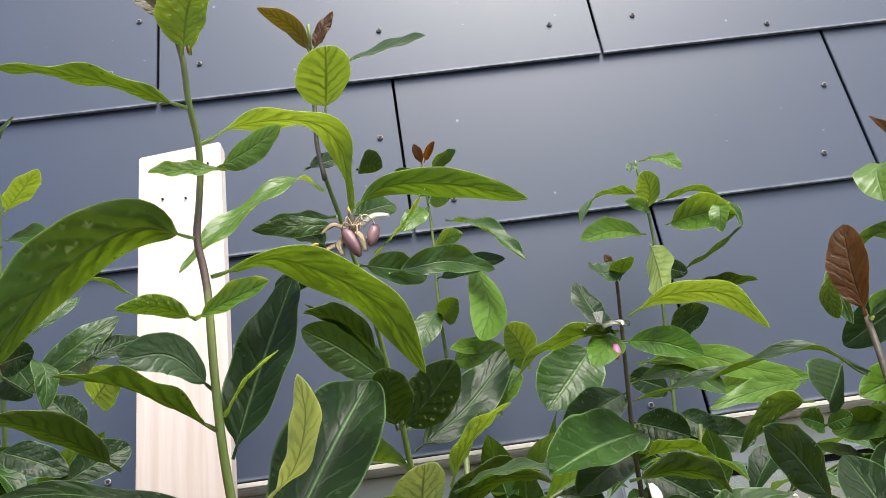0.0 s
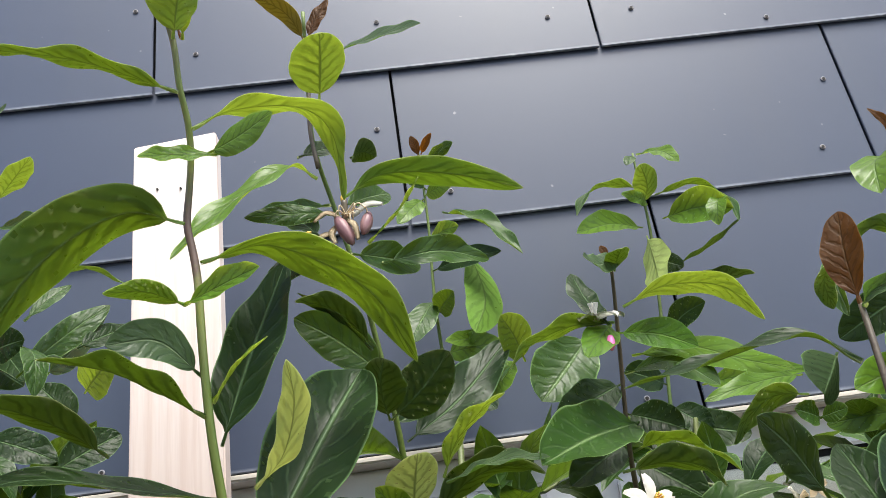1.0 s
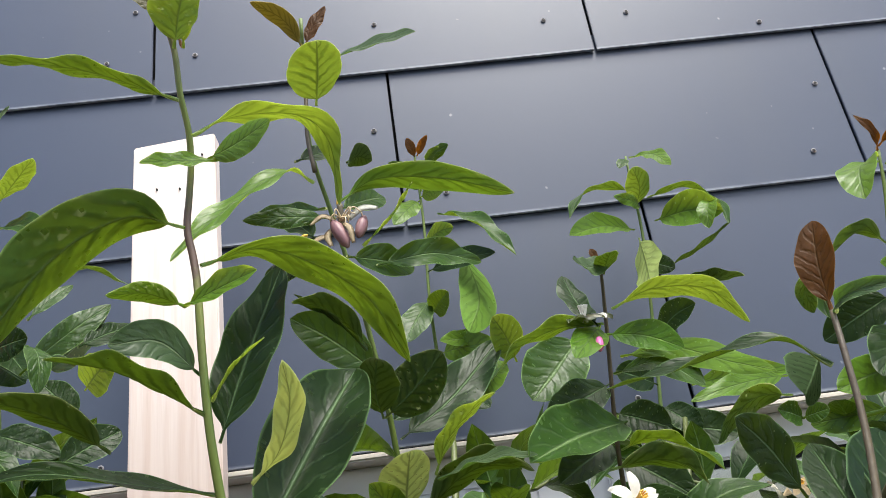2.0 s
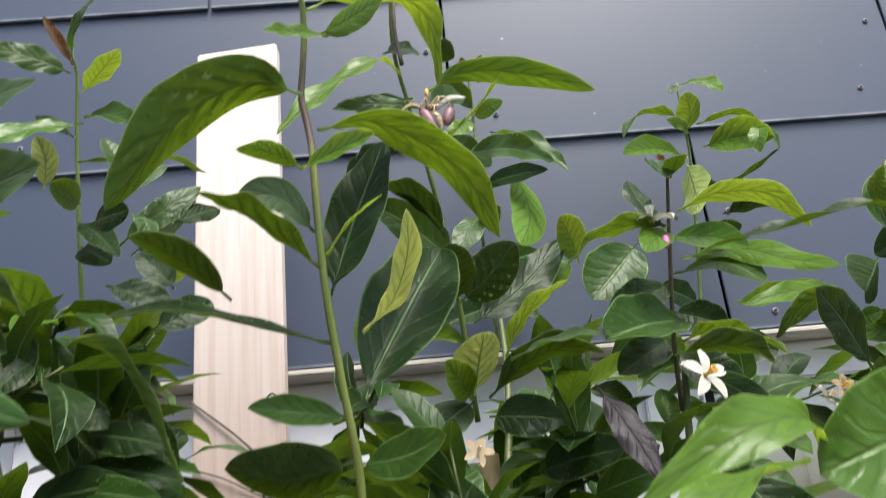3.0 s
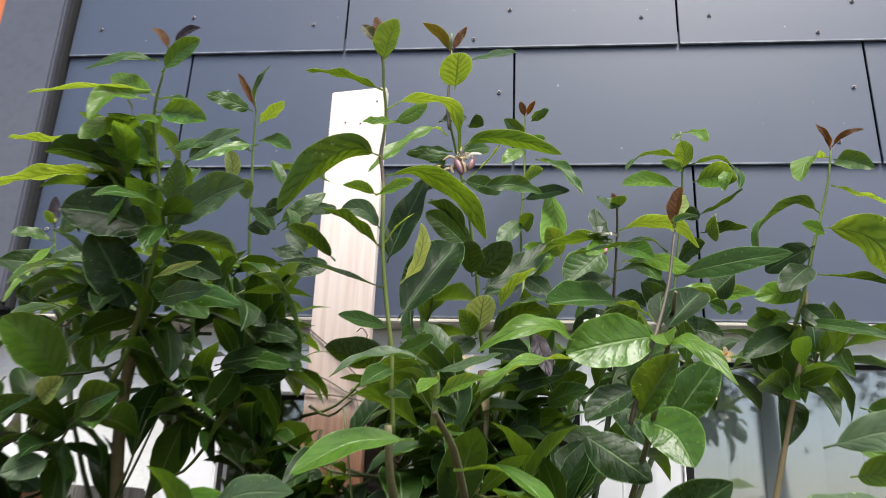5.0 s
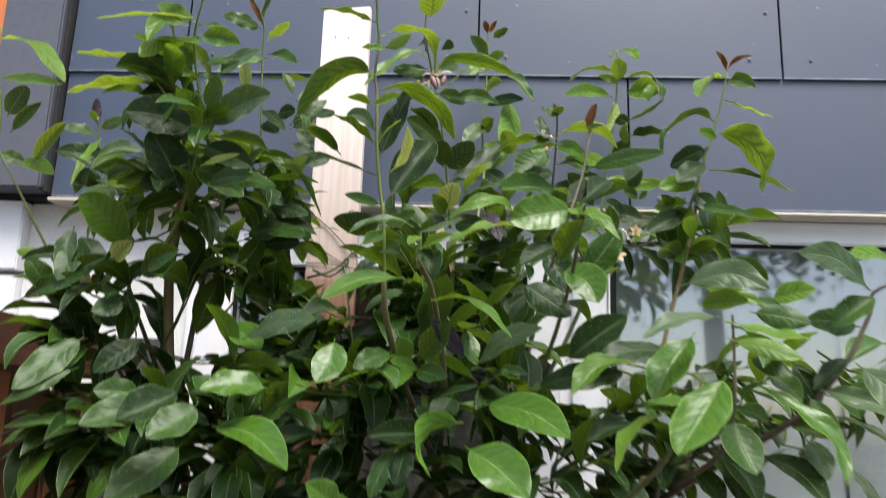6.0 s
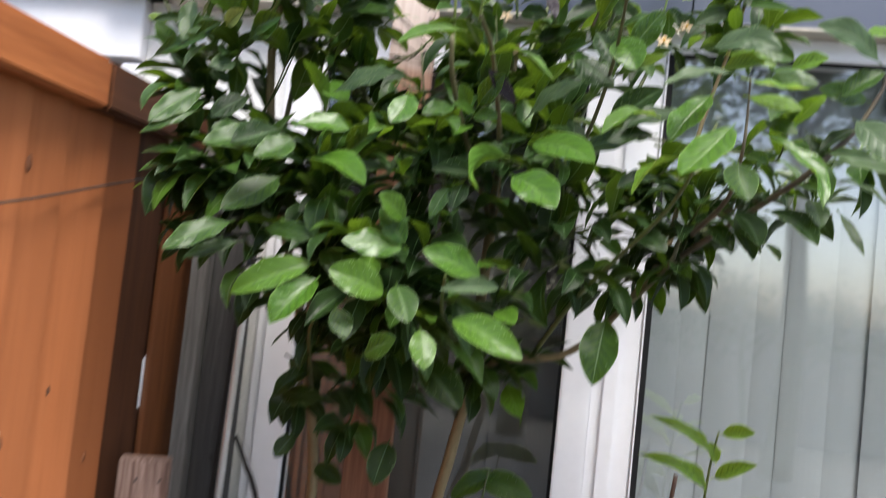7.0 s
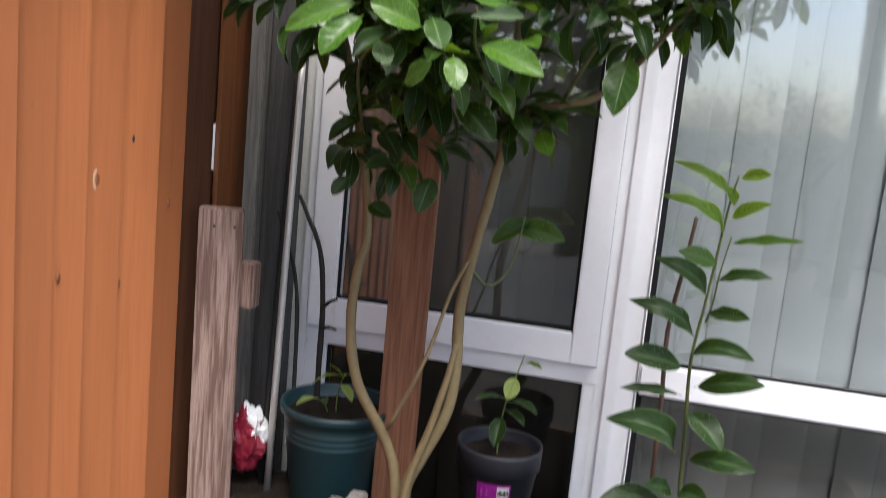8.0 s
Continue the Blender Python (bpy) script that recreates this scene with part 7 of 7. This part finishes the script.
# ---- far side of the garden, seen only in the glass ----
def garden_tree(x, y, r, z0, z1, seed, name="garden_tree", label="broad leafy garden tree across the lawn", category="tree", leaves=4200, girth=0.16):
    """A broad tree: tapered trunk, limbs, and a crown of loose leaf clumps."""
    random.seed(seed)
    t = thing(name, x, y, 0, label, category)
    bm = tube(((0, 0, -0.05), (0.05, 0.02, z0 * 0.4), (-0.04, 0.05, z0 + 0.2), (0.05, 0, z1 - 0.6)), girth, girth * 0.3, 10, 5, 0.15)
    hubs = []
    for k in range(9):
        a, f = 2.4 * k, random.uniform(0.35, 0.95)
        tip = Vector((r * f * math.cos(a), r * f * math.sin(a), random.uniform(z0 + 0.3, z1 - 0.2)))
        hubs.append(tip)
        tube(((0, 0.03, z0 - 0.1 + 0.1 * k), tip * 0.5 + Vector((0, 0, z0 * 0.5 + 0.2)), tip), girth * 0.3, 0.012, 6, 4, 0.1, bm)
    part("trunk", bm, BROWN_TWIG, t, smooth=True)
    verts, faces = [], []
    spread, size = (0.5, 1.0) if z1 > 3 else (0.22, 0.45)
    for _ in range(leaves):
        h = random.choice(hubs)
        p = h + Vector((random.gauss(0, spread), random.gauss(0, spread), random.gauss(0, 0.7 * spread)))
        m = leaf_pose(p, p + Vector((random.gauss(0, 1), random.gauss(0, 1), random.gauss(0, 0.7))).normalized() * size * random.uniform(0.08, 0.17), size * random.uniform(0.05, 0.09), random.uniform(0, 360))
        n = len(verts)
        verts += [tuple(m @ Vector(q)) for q in ((0, 0, 0), (0.5, 0.5, 0.05), (0, 1, 0), (-0.5, 0.5, 0.05))]
        faces.append((n, n + 1, n + 2, n + 3))
    data = bpy.data.meshes.new("crown")
    data.from_pydata(verts, [], faces)
    data.materials.append(CROWN)
    crown = tagged(new("crown", data), "loose green leaf crown", kind="stuff")
    crown.parent = t


CROWN = mottled("far_leaf", (0.03, 0.07, 0.02), (0.06, 0.11, 0.03), 0.6, 3, 20)
for x, y, seed in ((2.4, -6.0, 31), (7.6, -6.4, 33), (-0.3, -6.6, 35), (-2.9, -6.2, 37), (-6.0, -6.8, 39)):
    garden_tree(x, y, 1.9, 3.5, 5.7, seed)
garden_tree(2.3, -7.4, 1.2, 1.0, 2.2, 41, "garden_shrub", "loose green shrub before the far fence", "shrub", 3000, 0.05)
for x, seed in ((5.6, 43), (4.1, 45), (0.6, 47), (7.6, 49)):
    garden_tree(x, -7.6, 1.2, 0.9, 2.1, seed, "garden_shrub", "loose green shrub before the far fence", "shrub", 1700, 0.05)
tagged(part("garden_fence", box(-9, 10, -8.6, -8.5, 0, 1.6), BRICK_RED), "weathered timber fence at the far end of the garden", "fence", kind="structure")

# ---- fence along the side, board by board ----
PALE_KNOT = mottled("pale_knot_ring", (0.62, 0.40, 0.26), (0.50, 0.28, 0.16), 0.7, 60, 200)
KNOT = mottled("dark_knot", (0.16, 0.05, 0.02), (0.26, 0.10, 0.04), 0.7, 60, 200)
fence = thing("side_fence", -0.69, -0.4, 0, "orange-stained vertical board fence with a top rail", "fence")
under(part("top_rail", box(-0.695, -0.642, -2.6, 0.478, 1.722, 1.806, 0.006), RAIL_WOOD), fence)
# house end of the rail, with its shade painted in
under(part("top_rail", box(-0.695, -0.642, 0.480, 0.90, 1.722, 1.804, 0.006), SHADED_RAIL), fence)
under(part("back_rail", box(-0.75, -0.712, -2.6, 0.90, 1.45, 1.53, 0.004), RAIL_WOOD), fence)
under(part("back_rail", box(-0.75, -0.712, -2.6, 0.90, 0.25, 0.33, 0.004), RAIL_WOOD), fence)
random.seed(5)
edges = [0.952, 0.806, 0.768, 0.652, 0.545, 0.428, 0.330, 0.248, 0.160]
while edges[-1] > -2.5:
    edges.append(edges[-1] - random.uniform(0.092, 0.108))
for k, (a, b) in enumerate(zip(edges, edges[1:])):
    if k == 1:
        continue
    bb = box(-0.006, 0.006, b - 0.003, a, 0.02, 1.722 if k else 1.70, 0.002)
    lean = random.uniform(0.0045, 0.0075) if k > 3 else 0.003
    for v in bb.verts:
        v.co.x += lean * ((v.co.y - b) / (a - b) - 0.5) * 2
    # the boards nearest the house carry painted shade, the corner one less
    o = part("board", bb, HALF_SHADED_FENCE if k == 0 else SHADED_FENCE if k < 3 else FENCE_WOOD)
    o.location = (-0.685 + random.uniform(-0.002, 0.002), 0, 0)
    under(o, fence)
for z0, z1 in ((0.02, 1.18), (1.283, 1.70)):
    under(part("batten", box(-0.709, -0.696, 0.775, 0.815, z0, z1, 0.002), SHADED_FENCE), fence)
for y, z, r in ((0.366, 1.179, 0.010), (0.10, 1.42, 0.006), (0.30, 1.36, 0.005), (0.05, 0.95, 0.006), (0.51, 1.40, 0.004), (0.44, 0.98, 0.006), (0.14, 1.12, 0.004), (0.348, 1.606, 0.009), (0.27, 1.02, 0.007), (0.47, 1.25, 0.005), (0.20, 1.30, 0.006), (0.60, 1.12, 0.006), (0.23, 0.80, 0.008), (0.55, 0.88, 0.005)):
    kb = turned([(0, 0.0015), (r * 0.5, 0.0018), (r, 0.0)], 16)
    o = part("knot", kb, DARK_STICK if r < 0.006 else KNOT)
    o.matrix_basis = pose(-0.6795, y, z, 0, 90, 0) @ Matrix.Diagonal((1.5, 0.8, 1, 1))
    under(o, fence)
for y, z in ((0.366, 1.179), (0.30, 0.80)):
    o = part("knot", turned([(0, 0.0006), (0.013, 0.0008), (0.016, 0.0)], 16), PALE_KNOT)
    o.matrix_basis = pose(-0.6797, y, z, 0, 90, 0) @ Matrix.Diagonal((1.5, 0.8, 1, 1))
    under(o, fence)
wire = tube(((-0.660, -1.2, 1.53), (-0.662, -0.3, 1.505), (-0.664, 0.13, 1.515), (-0.664, 0.30, 1.543), (-0.664, 0.55, 1.605), (-0.664, 0.75, 1.655), (-0.662, 0.84, 1.67)), 0.0020, 0.0020, 8, 6)
tagged(part("cable", wire, CABLE, smooth=True), "thin dark cable sagging along the fence", "cable")

# ---- cladding sheets ----
clad = thing("cladding", 0.0, WALL_Y, 2.075, "overlapping grey fibre-cement cladding sheets with screws", "cladding", kind="structure")
corner = part("corner_flashing", box(-0.932, -0.806, 0.872, 0.924, 2.086, 4.55, 0.004), FLASHING)
tagged(corner, "wide grey metal corner flashing", "trim", kind="structure")
tagged(part("flashing_lip", box(-0.8045, -0.7985, 0.884, 0.924, 2.08, 4.55, 0.002), BLACK), "dark channel beside the flashing", "trim", kind="structure")
neighbour = thing("neighbour_cladding", -1.6, WALL_Y, 2.075, "orange painted cladding sheets of the house next door", "cladding", kind="structure")
LINES = [2.075, 2.341, 2.572, 2.806, 3.04, 3.275, 3.51, 3.745, 3.98, 4.215, 4.45]
SHEETS = {}


def screw(x, z, y):
    if "screw" not in SHEETS:
        bm = turned([(0.0036, 0.0), (0.0036, 0.0007), (0.0026, 0.0013), (0.0022, 0.0007), (0, 0.0007)], 14)
        o = part("screw", bm, SCREW)
        SHEETS["screw"] = o.data
        bm = turned([(0.0018, 0.0008), (0.0018, 0.0013), (0, 0.0014)], 10)
        hole = part("screw_core", bm, DARK_STICK)
        SHEETS["core"] = hole.data
    else:
        o, hole = new("screw", SHEETS["screw"]), new("screw_core", SHEETS["core"])
    o.matrix_basis = pose(x, y, z, 88)
    under(o, clad)
    hole.parent = o


def sheet(x0, x1, z0, z1, mat, parent):
    key = (round(x1 - x0, 3), round(z1 - z0, 3), mat.name)
    if key not in SHEETS:
        w, h = (x1 - x0) / 2 - 0.0018, z1 - z0 + 0.03
        bm = box(-w, w, -0.0045, 0, 0, h, 0.0008)
        SHEETS[key] = part("sheet", bm, mat)
        o = SHEETS[key]
    else:
        o = new("sheet", SHEETS[key].data)
    lean = math.degrees(math.atan2(0.0062, z1 - z0))
    o.matrix_basis = pose((x0 + x1) / 2, WALL_Y + 0.0005, z0, -lean)
    under(o, parent)


random.seed(9)
for k, (z0, z1) in enumerate(zip(LINES, LINES[1:])):
    x = 0.041 if k % 2 else 0.337 if k == 0 else 0.327
    xs = [x + 0.594 * n for n in range(-2, 6)]
    xs = [-0.795] + [v for v in xs if -0.75 < v < 3.1] + [3.15]
    low = (0.020, 0.040, 0.058, 0.05)[min(k, 3)]
    pattern = [(0.055, low), (-0.062, low), (0.028, 0.151) if k == 0 else (-0.026, 0.142)]
    if k == 2:
        pattern += [(0.235, 0.018), (-0.295, 0.080)]
    for a, b in zip(xs, xs[1:]):
        sheet(a, b, z0, z1, SHEET, clad)
        for dx, dz in pattern if k < 4 else ():
            sx = (a if dx > 0 else b) + dx
            if a + 0.015 < sx < b - 0.015:
                screw(sx, z0 + dz, WALL_Y - 0.0042 + 0.0062 * (dz / (z1 - z0)) - 0.0006)
    xs = [-0.934 - 0.6 * n - 0.3 * (k % 2) * (n > 0) for n in range(5)]
    for a, b in zip(xs[1:], xs):
        sheet(a, b, z0 + 0.006, z1 + 0.006, ORANGE_SHEET, neighbour)
